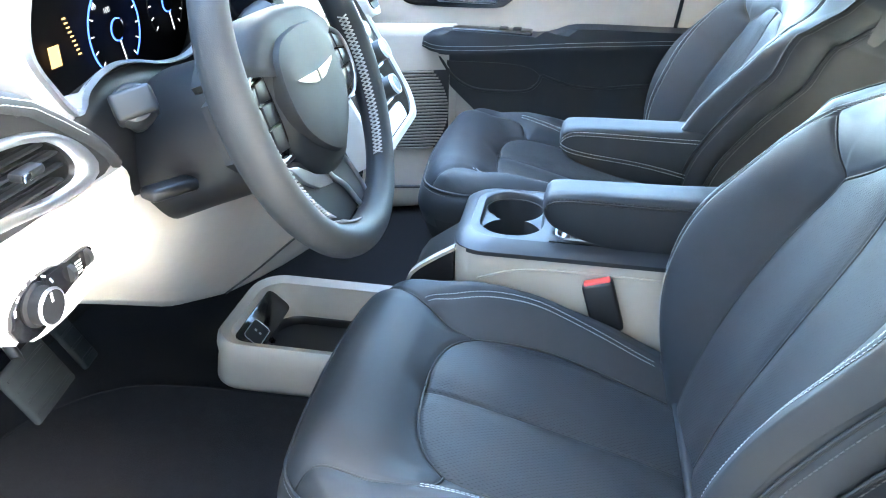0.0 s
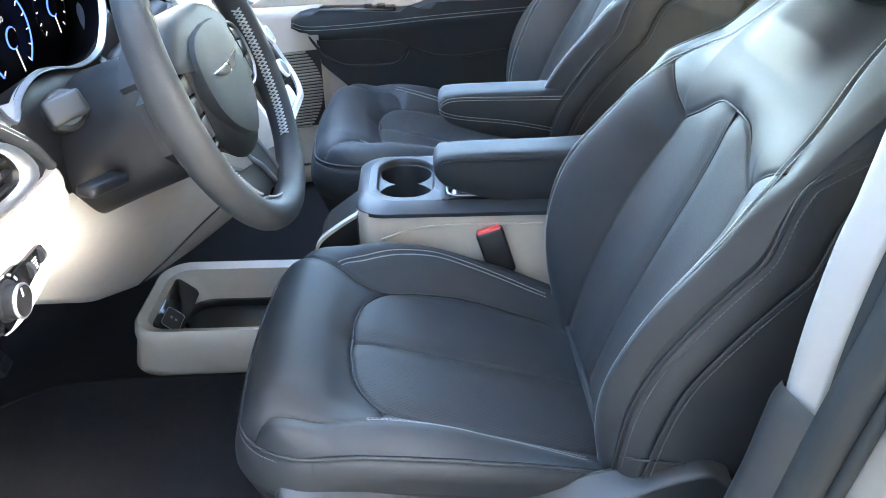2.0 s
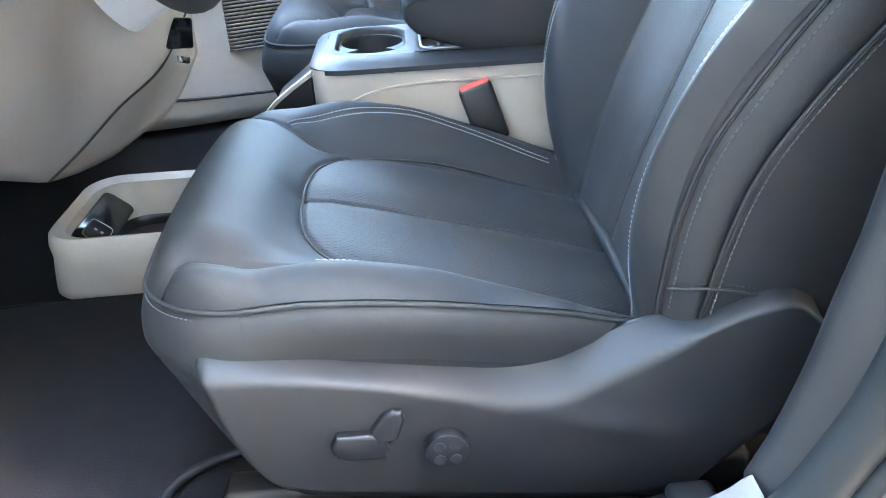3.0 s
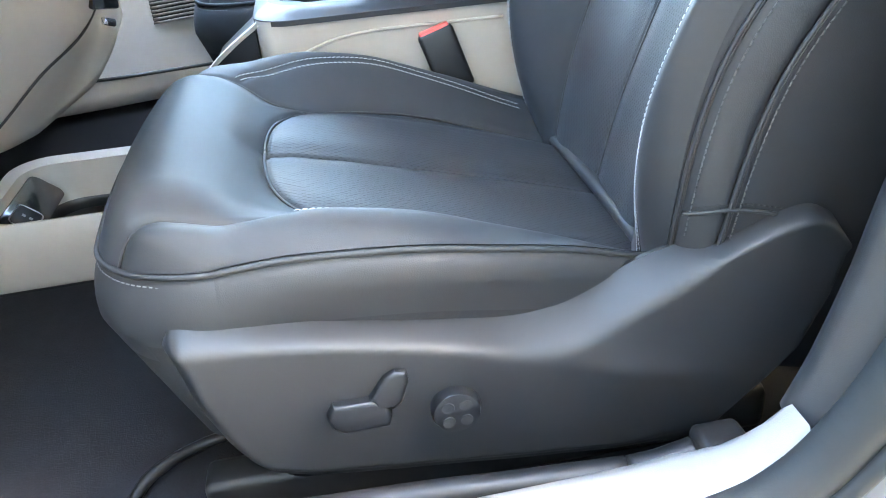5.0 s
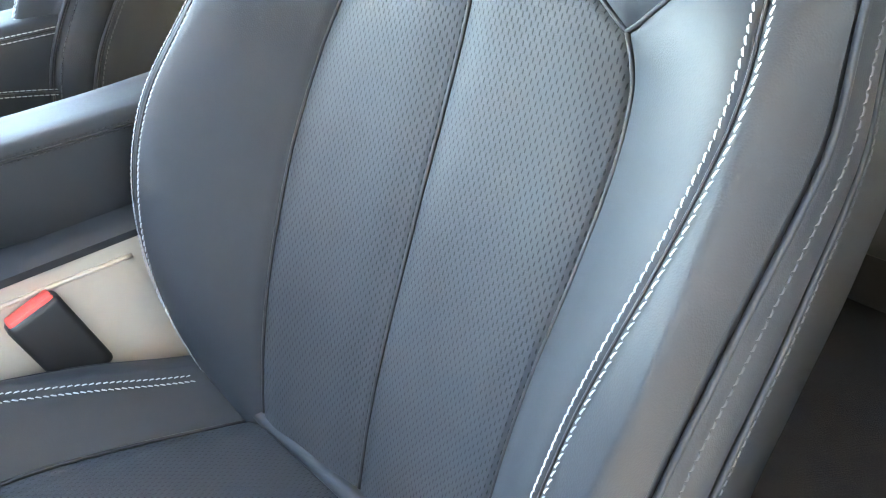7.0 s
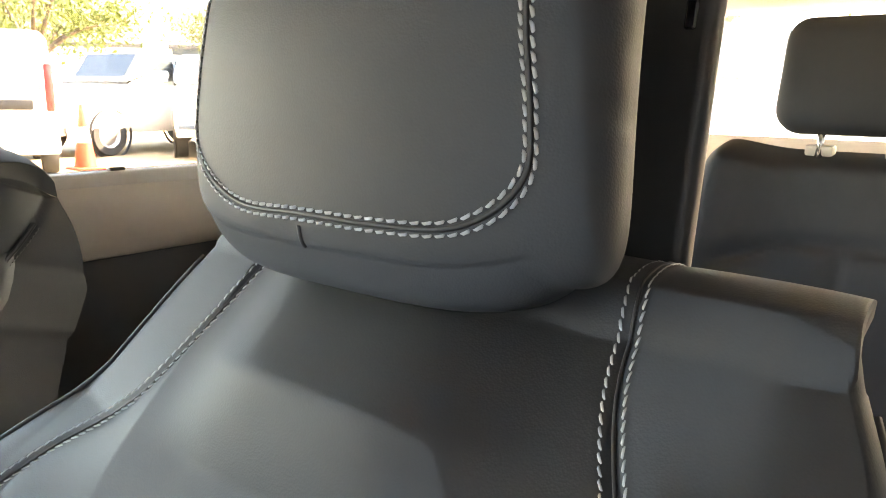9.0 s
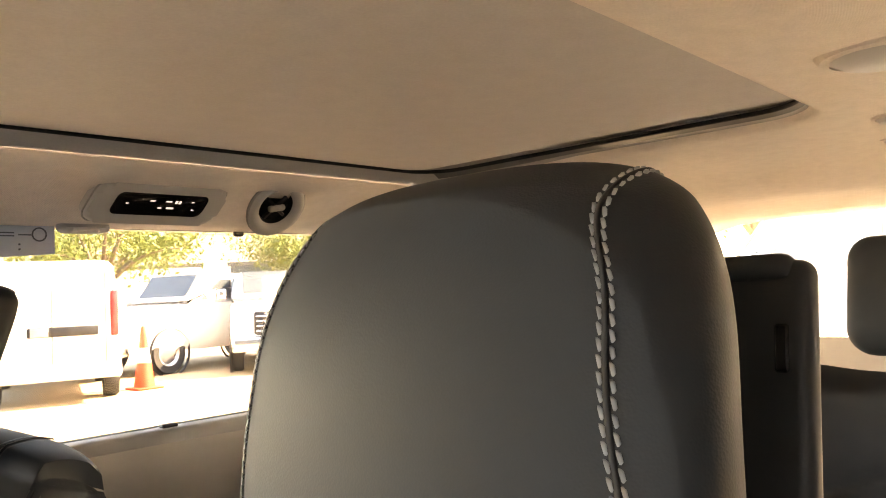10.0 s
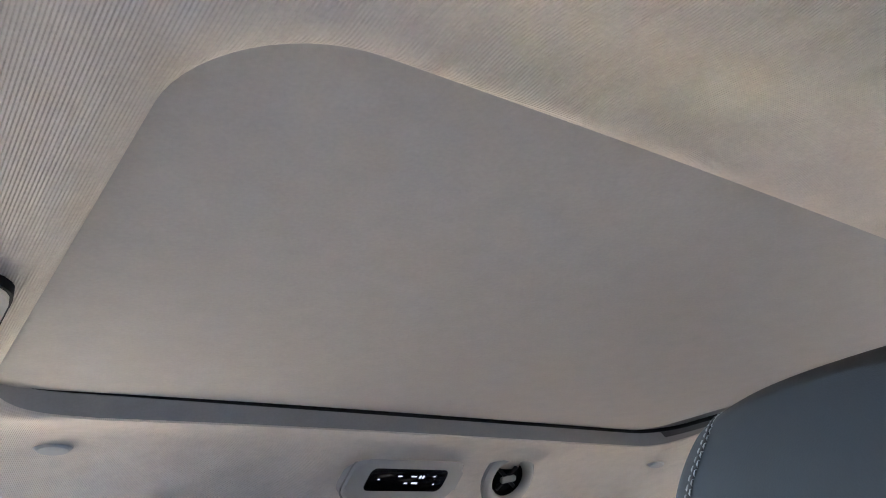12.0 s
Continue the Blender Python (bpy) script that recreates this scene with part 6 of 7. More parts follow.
for v in np.linspace(0, 1, 22):
    bulge = 0.035 * math.sin(v * math.pi) * np.clip((0.53 - along) / 0.12, 0, 1)
    rows.append(np.stack([xb + (xt - xb) * (1 - (1 - v) ** 2.0) + bulge, along, zb + (0.80 - zb) * v], 1))
loft("knee_panel", rows, BEIGE, dash, "beige knee panel curving into the centre stack", thick=0.01)
rows = [np.stack([xb - 0.012 - 0.25 * v, along, zb + 0.012 - 0.02 * v], 1) for v in np.linspace(0, 1, 6)]
loft("dash_underside", rows, DARK, dash)
seam = []
for y, v in ((0.285, 0.0), (0.295, 0.12), (0.32, 0.27), (0.37, 0.36), (0.43, 0.42), (0.50, 0.40)):
    k = int(np.argmin(np.abs(along - y)))
    seam.append((xb[k] + (xt[k] - xb[k]) * (1 - (1 - v) ** 2.0) + 0.035 * math.sin(v * math.pi) * min(1, max(0, (0.53 - y) / 0.12)) + 0.001, along[k], zb[k] + (0.80 - zb[k]) * v))
piece("panel_gap", *tube(smooth_curve(seam, 40), 0.0022, 6), DARK, dash, "dark gap between panels")
# outboard pod with light switch and vent
yz = Matrix(((0, 0, 1, 0), (1, 0, 0, 0), (0, 1, 0, 0), (0, 0, 0, 1)))
pod = smooth_curve([(-0.46, 0.80), (-0.39, 0.785), (-0.346, 0.764), (-0.316, 0.747), (-0.278, 0.741), (-0.232, 0.746), (-0.18, 0.760), (-0.142, 0.782), (-0.122, 0.808), (-0.118, 0.824), (-0.124, 0.834), (-0.142, 0.839), (-0.30, 0.838), (-0.46, 0.842)], 70)
part("switch_pod", prism(bmesh.new(), [tuple(p) for p in pod], 0.20, Matrix.Translation((-0.365, 0, 0)) @ yz, 0.012, 4), BEIGE, dash, "beige switch pod")
vh = smooth_curve([(-0.46, 0.841), (-0.30, 0.839), (-0.165, 0.838), (-0.140, 0.840), (-0.150, 0.858), (-0.176, 0.882), (-0.212, 0.908), (-0.245, 0.926), (-0.28, 0.938), (-0.46, 0.955)], 60)
part("vent_housing", prism(bmesh.new(), [tuple(p) for p in vh], 0.20, Matrix.Translation((-0.371, 0, 0)) @ yz, 0.006, 3), DARK, dash, "dark vent housing")
vb = smooth_curve([(-0.46, 0.862), (-0.314, 0.849), (-0.243, 0.841), (-0.186, 0.842), (-0.170, 0.854), (-0.187, 0.879), (-0.215, 0.900), (-0.240, 0.910), (-0.288, 0.918), (-0.46, 0.932)], 60)
vi = smooth_curve([(-0.46, 0.874), (-0.31, 0.861), (-0.257, 0.853), (-0.212, 0.852), (-0.199, 0.861), (-0.207, 0.879), (-0.225, 0.894), (-0.244, 0.902), (-0.289, 0.911), (-0.46, 0.924)], 60)
rows = [np.c_[np.full(60, -0.173), vb], np.c_[np.full(60, -0.163), vb * 0.85 + vi * 0.15], np.c_[np.full(60, -0.161), vb * 0.4 + vi * 0.6], np.c_[np.full(60, -0.164), vi], np.c_[np.full(60, -0.188), vi]]
loft("vent_frame", rows, SATIN, dash, "satin silver vent frame", flip=True)
part("vent_cavity", prism(bmesh.new(), [tuple(p) for p in vi], 0.003, Matrix.Translation((-0.1735, 0, 0)) @ yz), GLOSS, dash)
for k in range(4):
    z = 0.862 + 0.0125 * k
    part("vent_vane", box(bmesh.new(), (-0.174, -0.46, -0.0015), (-0.164, -0.222 - 0.004 * abs(k - 1) - (0.012 if k == 3 else 0), 0.0015), 0.001, 1, pose(0, 0, z)), MATTE, dash)
part("vane_tab", box(bmesh.new(), (-0.166, -0.292, 0.884), (-0.150, -0.262, 0.893), 0.004, 2), DARK, dash, "black vane tab")
part("tab_tip", box(bmesh.new(), (-0.152, -0.292, 0.885), (-0.148, -0.283, 0.892), 0.0015, 2), CHROME, dash)
km = Matrix.Translation((-0.165, -0.300, 0.777)) @ yz
plate = [(-0.034, -0.007), (-0.026, 0.009), (0.0, 0.021), (0.028, 0.021), (0.044, 0.016), (0.080, 0.015), (0.086, 0.008), (0.072, -0.004), (0.050, -0.008), (0.030, -0.014), (0.010, -0.024), (-0.012, -0.027), (-0.027, -0.021), (-0.034, -0.007)]
part("switch_plate", prism(bmesh.new(), [tuple(p) for p in smooth_curve(plate, 48)[:-1]], 0.004, km, 0.0015, 2), GLOSS, dash, "gloss black light switch plate")
part("light_knob", lathe(bmesh.new(), [(0.0200, 0.003), (0.0200, 0.006), (0.0172, 0.008), (0.0166, 0.018), (0.0150, 0.0203), (0.0, 0.0203)], 36, km), MATTE, dash, "round headlamp knob")
part("knob_ring", lathe(bmesh.new(), [(0.0168, 0.0175), (0.0172, 0.0190), (0.0155, 0.0208), (0.0148, 0.0202)], 36, km), SATIN, dash)
part("knob_mark", box(bmesh.new(), (-0.0013, 0.005, 0.0200), (0.0013, 0.0135, 0.0209), m=km), TRIM, dash)
for k in range(6):
    w = radians(30 + 26 * k)
    part("switch_mark", box(bmesh.new(), (-0.003, -0.001, 0.004), (0.003, 0.001, 0.0046), m=km @ Matrix.Translation((0.0275 * math.cos(w), 0.0265 * math.sin(w) - 0.003, 0)) @ Matrix.Rotation(w + radians(90), 4, "Z")), TRIM, dash)
for k, u in enumerate((0.050, 0.076)):
    part("dimmer_wheel", lathe(bmesh.new(), [(0.0, -0.003), (0.009, -0.003), (0.009, 0.003), (0.0, 0.003)], 20, km @ Matrix.Translation((u, 0.003 + 0.003 * k, 0.001)) @ Matrix.Rotation(radians(90), 4, "Y")), SHELL, dash)
for k in range(4):
    part("switch_mark", box(bmesh.new(), (0.058, -0.003 + 0.0035 * k, 0.004), (0.067, -0.0012 + 0.0035 * k, 0.0046), m=km), TRIM, dash)
# padded top, hood and cluster
edge_y = np.linspace(-0.46, -0.139, 50)
edge_z = np.interp(edge_y, [-0.46, -0.279, -0.243, -0.212, -0.178, -0.155, -0.139], [0.958, 0.941, 0.927, 0.906, 0.881, 0.861, 0.840])
rows = [np.stack([np.full(50, x), edge_y, edge_z + h], 1) for x, h in ((-0.172, -0.004), (-0.166, -0.002), (-0.162, 0.005), (-0.166, 0.012), (-0.18, 0.016), (-0.26, 0.020), (-0.45, 0.026))]
loft("dash_pad", rows, LEATHER, dash, "dark padded dash end over the vent")
ds = np.stack([np.full(50, -0.1635), edge_y, edge_z + 0.005], 1)
for off in (-0.003, 0.003):
    piece("stitching", *stitch_mesh(ds[:44] + [0.001 if off < 0 else -0.001, 0, off + 0.002], np.tile([1.0, 0, 0.6], (44, 1))), THREAD, dash, kind="stuff")
rows = [[(x, y, z) for y in np.linspace(-0.20, 1.18, 40)] for x, z in ((-0.36, 0.86), (-0.345, 0.91), (-0.355, 0.945), (-0.40, 0.965), (-0.52, 0.985), (-0.90, 1.0))]
loft("dash_top", rows, LEATHER, dash, "dark padded dash top", thick=0.012)
# dark panel between the cluster and the knee panel
rows = []
for v in np.linspace(0, 1, 8):
    row = []
    for y in np.linspace(-0.175, 0.24, 30):
        zl = float(np.interp(y, [-0.175, -0.10, -0.05, 0.02, 0.14, 0.24], [0.766, 0.742, 0.744, 0.722, 0.692, 0.68]))
        row.append((-0.172 - 0.012 * v - 0.02 * (1 - v) ** 3 + 0.02 * math.exp(-((y / 0.09) ** 2)) * (1 - v), y, zl + (float(np.interp(y, [-0.175, -0.15, -0.12, -0.05, 0.05, 0.10, 0.24], [0.896, 0.908, 0.921, 0.920, 0.902, 0.914, 0.96])) - zl) * v))
    rows.append(row)
loft("column_surround", rows, DARK, dash, "black panel round the steering column", thick=0.008)
cl = smooth_curve([(-0.185, 1.007), (-0.198, 0.986), (-0.204, 0.965), (-0.199, 0.948), (-0.191, 0.934), (-0.179, 0.914), (-0.168, 0.903), (-0.157, 0.905), (-0.146, 0.917), (-0.119, 0.926), (-0.085, 0.929), (-0.045, 0.922),
                   (0.0, 0.910), (0.054, 0.906), (0.095, 0.917), (0.132, 0.953), (0.138, 0.998), (0.12, 1.05), (0.05, 1.083), (-0.05, 1.085), (-0.14, 1.055), (-0.185, 1.007)], 120)[:-1]
cx = np.array([-0.03, 0.985])


def clus(k, x, lean=0.12, dy=0.0, dz=0.0):
    kk = np.where((cl[:, 0] > -0.150) & (cl[:, 1] < 0.965), min(k, 1.03), k)
    p = cx + (cl - cx) * kk[:, None] + np.c_[dy * np.clip((cl[:, 0] + 0.2) / 0.2, 0, 1), dz * np.clip((1.06 - cl[:, 1]) / 0.1, 0, 1)]
    low = (cl[:, 0] > -0.150) & (cl[:, 1] < 1.02) & (dy == 0)
    return np.c_[np.where(low, max(x, -0.190), x) - lean * (p[:, 1] - 0.93), p]


rings("cluster_hood", [clus(1.30, -0.30), clus(1.24, -0.225), clus(1.12, -0.190), clus(1.03, -0.184)], HOOD, dash, "smooth silver-grey cluster hood")
rings("cluster_bezel", [clus(1.03, -0.184), clus(1.025, -0.178), clus(1.0, -0.178), clus(0.985, -0.186)], SATIN, dash, "bright cluster bezel")
rings("cluster_well", [clus(0.985, -0.186), clus(1.0, -0.25, 0.06, 0.10, -0.035), clus(1.0, -0.318, 0.0, 0.20, -0.075), clus(0.02, -0.318, 0.0, 0.10, -0.03)], MATTE, dash, "black instrument face", cap_last=True)
BLUE = glowing("dial_blue", (0.08, 0.20, 1.0), 0.035)
WHITE = glowing("dial_white", (0.85, 0.92, 1.0), 0.016)
for cy_, cz_, r in ((0.127, 0.913, 0.058), (0.262, 0.925, 0.050)):
    fm = Matrix(((0, 0, 1, -0.318), (1, 0, 0, cy_), (0, 1, 0, cz_), (0, 0, 0, 1)))
    pts = [fm @ Vector((r * math.cos(a), r * math.sin(a), 0.006)) for a in np.linspace(radians(-45), radians(225), 60)]
    piece("dial_ring", *tube(pts, 0.0012, 6), BLUE if r > 0.055 else DARK, dash, "blue dial ring")
    for k in range(13):
        a = radians(225 - 22.5 * k)
        part("dial_tick", box(bmesh.new(), (r * 0.84, -0.0008, 0.006), (r * 0.95, 0.0008, 0.0068), m=fm @ Matrix.Rotation(a, 4, "Z")), WHITE, dash)
    part("needle", box(bmesh.new(), (0.008, -0.0010, 0.008), (r * 0.85, 0.0010, 0.009), m=fm @ Matrix.Rotation(radians(285), 4, "Z")), WHITE, dash)
    part("dial_hub", lathe(bmesh.new(), [(0.013, 0.006), (0.013, 0.010), (0.0, 0.011)], 20, fm), DARK, dash)
    piece("hub_ring", *tube([fm @ Vector((0.014 * math.cos(a), 0.014 * math.sin(a), 0.009)) for a in np.linspace(radians(60), radians(300), 30)], 0.0011, 6), BLUE, dash)
AMBER = glowing("display_amber", (1.0, 0.62, 0.25), 0.02)
for k in range(9):
    part("fuel_tick", box(bmesh.new(), (-0.312, 0.024 + 0.0022 * k, 0.944 - 0.0055 * k), (-0.311, 0.030 + 0.0022 * k, 0.9458 - 0.0055 * k)), AMBER, dash)
part("car_symbol", box(bmesh.new(), (-0.312, -0.012, 0.896), (-0.311, 0.008, 0.920), 0.0004, 1), AMBER, dash)
fm = Matrix(((0, 0, 1, -0.311), (1, 0, 0, 0.113), (0, 1, 0, 0.910), (0, 0, 0, 1)))
for txt, u, v in (("80", -0.026, 0.034), ("100", 0.0, 0.026), ("120", 0.024, 0.005)):
    cu = bpy.data.curves.new("numeral", "FONT")
    cu.body, cu.size, cu.align_x = txt, 0.010, "CENTER"
    tmp = bpy.data.objects.new("numeral", cu)
    me = bpy.data.meshes.new_from_object(tmp)
    bpy.data.objects.remove(tmp)
    me.transform(fm @ Matrix.Translation((u, v, 0)))
    me.materials.append(WHITE)
    nob = new("numeral", me)
    nob.parent = dash
    nob.matrix_parent_inverse = dash.matrix_basis.inverted()
# centre stack
SILVER = surface("silver_paint", (0.46, 0.48, 0.50), 0.38, spec=0.5, grain=0.03, grain_scale=60)
stack = thing("centre_stack", (-0.06, MID, 0.8), "silver centre stack with a touch screen and rotary knobs", "centre stack")
so = round_rect(0.238, 0.512, -0.165, 0.16, 0.055, 8)
SM = Matrix(((0, -0.50, 0.866, -0.075), (1, 0, 0, 0), (0, 0.866, 0.50, 0.855), (0, 0, 0, 1)))


def on_stack(p, h):
    return np.array([SM @ Vector((x, y, h)) for x, y in p])


sc_ = so.mean(0)
rings("stack_panel", [on_stack(sc_ + (so - sc_) * 1.03, -0.14), on_stack(sc_ + (so - sc_) * 1.03, -0.006), on_stack(so, 0.004), on_stack(sc_ + (so - sc_) * 0.94, 0.006), on_stack(sc_ + (so - sc_) * 0.92, 0.0)], SILVER, stack, "satin silver stack frame")
part("stack_face", prism(bmesh.new(), [tuple(p) for p in sc_ + (so - sc_) * 0.93], 0.004, SM @ Matrix.Translation((0, 0, -0.003))), GLOSS, stack, "gloss black control face")
SCREEN = glowing("touch_screen_glow", (1.0, 0.86, 0.58), 0.009)
TM = SM @ Matrix.Translation((0.275, 0.085, 0)) @ Matrix.Rotation(radians(-7), 4, "Z")
part("screen_frame", prism(bmesh.new(), [tuple(p) for p in round_rect(-0.090, 0.100, -0.052, 0.090, 0.010, 4)], 0.010, TM, 0.002, 2), GLOSS, stack)
part("touch_screen", prism(bmesh.new(), [tuple(p) for p in round_rect(-0.072, 0.060, -0.018, 0.082, 0.004, 3)], 0.0012, TM @ Matrix.Translation((0, 0, 0.010))), SCREEN, stack, "lit touch screen")
for k in range(4):
    part("screen_icon", box(bmesh.new(), (-0.060 + 0.032 * k, -0.036, 0.0102), (-0.048 + 0.032 * k, -0.028, 0.0108), m=TM), TRIM, stack)
for u, v, r in ((0.418, -0.036, 0.0175), (0.376, -0.088, 0.0175), (0.300, -0.038, 0.0175)):
    inset = round_rect(u - 0.045, u + 0.045, v - 0.024, v + 0.024, 0.012, 5)
    part("knob_field", prism(bmesh.new(), [tuple(w) for w in inset], 0.003, SM @ Matrix.Translation((0, 0, 0.001)), 0.001, 1), SILVER, stack, "pale silver field round a knob")
    knob = part("rotary_knob", lathe(bmesh.new(), [(r * 1.10, 0.004), (r * 1.10, 0.008), (r, 0.010), (r * 0.94, 0.030), (r * 0.8, 0.033), (0.0, 0.033)], 28, SM @ Matrix.Translation((u, v, 0))), DARK, stack, "black rotary knob")
    part("knob_cap", lathe(bmesh.new(), [(r * 0.95, 0.029), (r * 0.90, 0.0335), (r * 0.75, 0.0338)], 28, SM @ Matrix.Translation((u, v, 0))), SILVER, knob)
for k in range(5):
    part("stack_button", box(bmesh.new(), (0.270 + 0.036 * k, -0.008, 0.0), (0.300 + 0.036 * k, 0.006, 0.006), 0.003, 2, SM @ Matrix.Translation((0, 0, 0.001))), SWITCH, stack)
part("lower_field", prism(bmesh.new(), [tuple(w) for w in round_rect(0.268, 0.430, -0.150, -0.122, 0.010, 4)], 0.004, SM @ Matrix.Translation((0, 0, 0.001)), 0.001, 1), SILVER, stack)
for u, half_, frame_mat in ((0.176, 0.020, GLOSS), (0.530, 0.030, SILVER)):
    part("side_vent", prism(bmesh.new(), [tuple(w) for w in round_rect(u - half_, u + half_, 0.010, 0.175, 0.018, 6)], 0.07, SM @ Matrix.Translation((0, 0, -0.055)), 0.006, 3), frame_mat, stack, "tall side vent frame")
    part("vent_mouth", prism(bmesh.new(), [tuple(w) for w in round_rect(u - half_ * 0.75, u + half_ * 0.75, 0.020, 0.165, 0.012, 5)], 0.002, SM @ Matrix.Translation((0, 0, 0.015)), 0.0005, 1), MATTE, stack)
    for k in range(6):
        part("vent_vane", box(bmesh.new(), (u - half_ * 0.7, 0.032 + 0.023 * k, 0.016), (u + half_ * 0.7, 0.036 + 0.023 * k, 0.024), 0.001, 1, SM), DARK, stack)
part("release_tab", box(bmesh.new(), (-0.014, -0.003, -0.005), (0.014, 0.005, 0.006), 0.003, 2, pose(-0.100, 0.430, 0.562, 0, 20, 70)), CHROME, stack, "small bright release tab")
part("switch_bank", box(bmesh.new(), (-0.028, -0.006, -0.022), (0.028, 0.004, 0.024), 0.004, 2, pose(-0.096, 0.415, 0.605, 0, 12, 66)), GLOSS, stack)
# passenger half of the dash and the footwell side
rows = []
for z, x in ((0.97, -0.30), (0.90, -0.25), (0.80, -0.24), (0.72, -0.26), (0.62, -0.33), (0.54, -0.42), (0.50, -0.55)):
    rows.append([(x, y, z) for y in np.linspace(0.50, 1.16, 20)])
loft("glovebox_panel", rows, BEIGE, dash, "beige glovebox panel", thick=0.01)

# pedals
for nm, lab, at, w, h in (("brake_pedal", "wide black rubber brake pedal", (-0.50, 0.050, 0.390), 0.060, 0.048), ("accelerator_pedal", "long black accelerator pedal", (-0.555, 0.207, 0.355), 0.024, 0.060)):
    pd = thing(nm, at, lab, "pedal")
    pm = pose(*at, 0, 60, 8)
    part("pedal_pad", box(bmesh.new(), (-h, -w, -0.006), (h, w, 0.006), 0.006, 3, pm), RUBBER, pd)
    for k in range(4):
        part("tread_rib", box(bmesh.new(), (-h * 0.7 + k * h * 0.45, -w * 0.85, 0.005), (-h * 0.7 + k * h * 0.45 + 0.005, w * 0.85, 0.008), 0.001, 1, pm), RUBBER, pd)
    piece("pedal_arm", *tube(smooth_curve([pm @ Vector((0, 0, -0.005)), (at[0] - 0.05, at[1], at[2] + 0.10), (at[0] - 0.10, at[1], at[2] + 0.28)], 16), 0.009, 8), DARK, pd)

# ---- passenger door ----
door = thing("passenger_door_panel", (0.2, 1.15, 0.6), "passenger door panel, beige above a black padded armrest", "door panel")
rows = []
for z, y in ((0.93, 1.150), (0.92, 1.135), (0.88, 1.135), (0.80, 1.15), (0.72, 1.152), (0.60, 1.15), (0.45, 1.14), (0.26, 1.13)):
    rows.append([(x, y, z) for x in np.linspace(-0.45, 0.72, 30)])
loft("door_skin", rows, BEIGE_SOFT, door, "beige vinyl door skin", thick=0.008)
bm = prism(bmesh.new(), [tuple(p) for p in smooth_curve([(-0.103, 0.690), (-0.104, 0.706), (-0.085, 0.722), (-0.04, 0.733), (0.15, 0.728), (0.19, 0.727), (0.23, 0.738), (0.28, 0.751), (0.49, 0.753), (0.72, 0.757), (0.72, 0.735), (0.46, 0.717), (0.247, 0.694), (0.0, 0.676), (-0.06, 0.675), (-0.092, 0.682), (-0.103, 0.690)], 70)[:-1]], 0.075,
           Matrix(((1, 0, 0, 0), (0, 0, -1, 1.150), (0, 1, 0, 0), (0, 0, 0, 1))), 0.014, 4)
part("door_armrest", bm, LEATHER, door, "black padded armrest")
bm = prism(bmesh.new(), [tuple(p) for p in smooth_curve([(-0.090, 0.684), (0.0, 0.684), (0.3, 0.706), (0.72, 0.738), (0.72, 0.40), (0.3, 0.40), (0.12, 0.45), (0.018, 0.539), (-0.041, 0.595), (-0.080, 0.655), (-0.090, 0.684)], 70)[:-1]], 0.035,
           Matrix(((1, 0, 0, 0), (0, 0, -1, 1.150), (0, 1, 0, 0), (0, 0, 0, 1))), 0.010, 3)
part("door_insert", bm, LEATHER, door, "black lower door insert")
al = smooth_curve([(-0.10, 1.0735, 0.697), (-0.05, 1.0735, 0.686), (0.1, 1.0735, 0.694), (0.3, 1.0735, 0.712), (0.72, 1.0735, 0.742)], 90)
for dz in (0.0, 0.009):
    piece("stitching", *stitch_mesh(al + [0, 0, dz], np.tile([0, -1.0, 0], (90, 1)), r=0.0006), THREAD, door, kind="stuff")
piece("rear_gap", *tube([(0.512, 1.139, 0.925), (0.507, 1.139, 0.83), (0.498, 1.139, 0.745)], 0.0045, 8), RUBBER, door, "dark gap at the door's rear edge")
bm = prism(bmesh.new(), [tuple(p) for p in smooth_curve([(-0.055, 0.655), (-0.027, 0.650), (0.08, 0.652), (0.155, 0.646), (0.190, 0.626), (0.180, 0.605), (0.150, 0.592), (0.088, 0.588), (0.023, 0.592), (-0.022, 0.618), (-0.055, 0.655)], 50)[:-1]], 0.003,
           Matrix(((1, 0, 0, 0), (0, 0, -1, 1.1165), (0, 1, 0, 0), (0, 0, 0, 1))), 0.001, 1)
part("pull_pocket", bm, DARK, door, "dark pull pocket")
lp = smooth_curve([(-0.064, 1.112, 0.663), (-0.027, 1.112, 0.614), (0.023, 1.112, 0.586), (0.088, 1.112, 0.582), (0.155, 1.112, 0.586), (0.184, 1.112, 0.604), (0.194, 1.112, 0.628)], 40)
piece("pocket_lip", *tube(lp, 0.004, 8), LEATHER, door, "padded pocket lip")
piece("insert_crease", *tube(smooth_curve([(0.194, 1.114, 0.628), (0.225, 1.114, 0.618), (0.268, 1.114, 0.606), (0.337, 1.114, 0.603), (0.443, 1.114, 0.617), (0.72, 1.114, 0.64)], 40), 0.004, 6), LEATHER, door)
part("window_switch_plate", box(bmesh.new(), (-0.03, 1.086, 0.724), (0.165, 1.130, 0.737), 0.005, 3), GLOSS, door, "gloss black window switch plate")
for x in (0.085, 0.118):
    part("window_switch", box(bmesh.new(), (x, 1.095, 0.735), (x + 0.022, 1.115, 0.742), 0.003, 2), DARK, door)
bm = prism(bmesh.new(), [tuple(p) for p in smooth_curve([(-0.165, 0.800), (-0.155, 0.782), (-0.10, 0.776), (0.06, 0.778), (0.10, 0.790), (0.12, 0.835), (-0.12, 0.835), (-0.165, 0.800)], 50)[:-1]], 0.010,
           Matrix(((1, 0, 0, 0), (0, 0, -1, 1.149), (0, 1, 0, 0), (0, 0, 0, 1))), 0.003, 2)
part("handle_recess", bm, GLOSS, door, "black door handle recess")
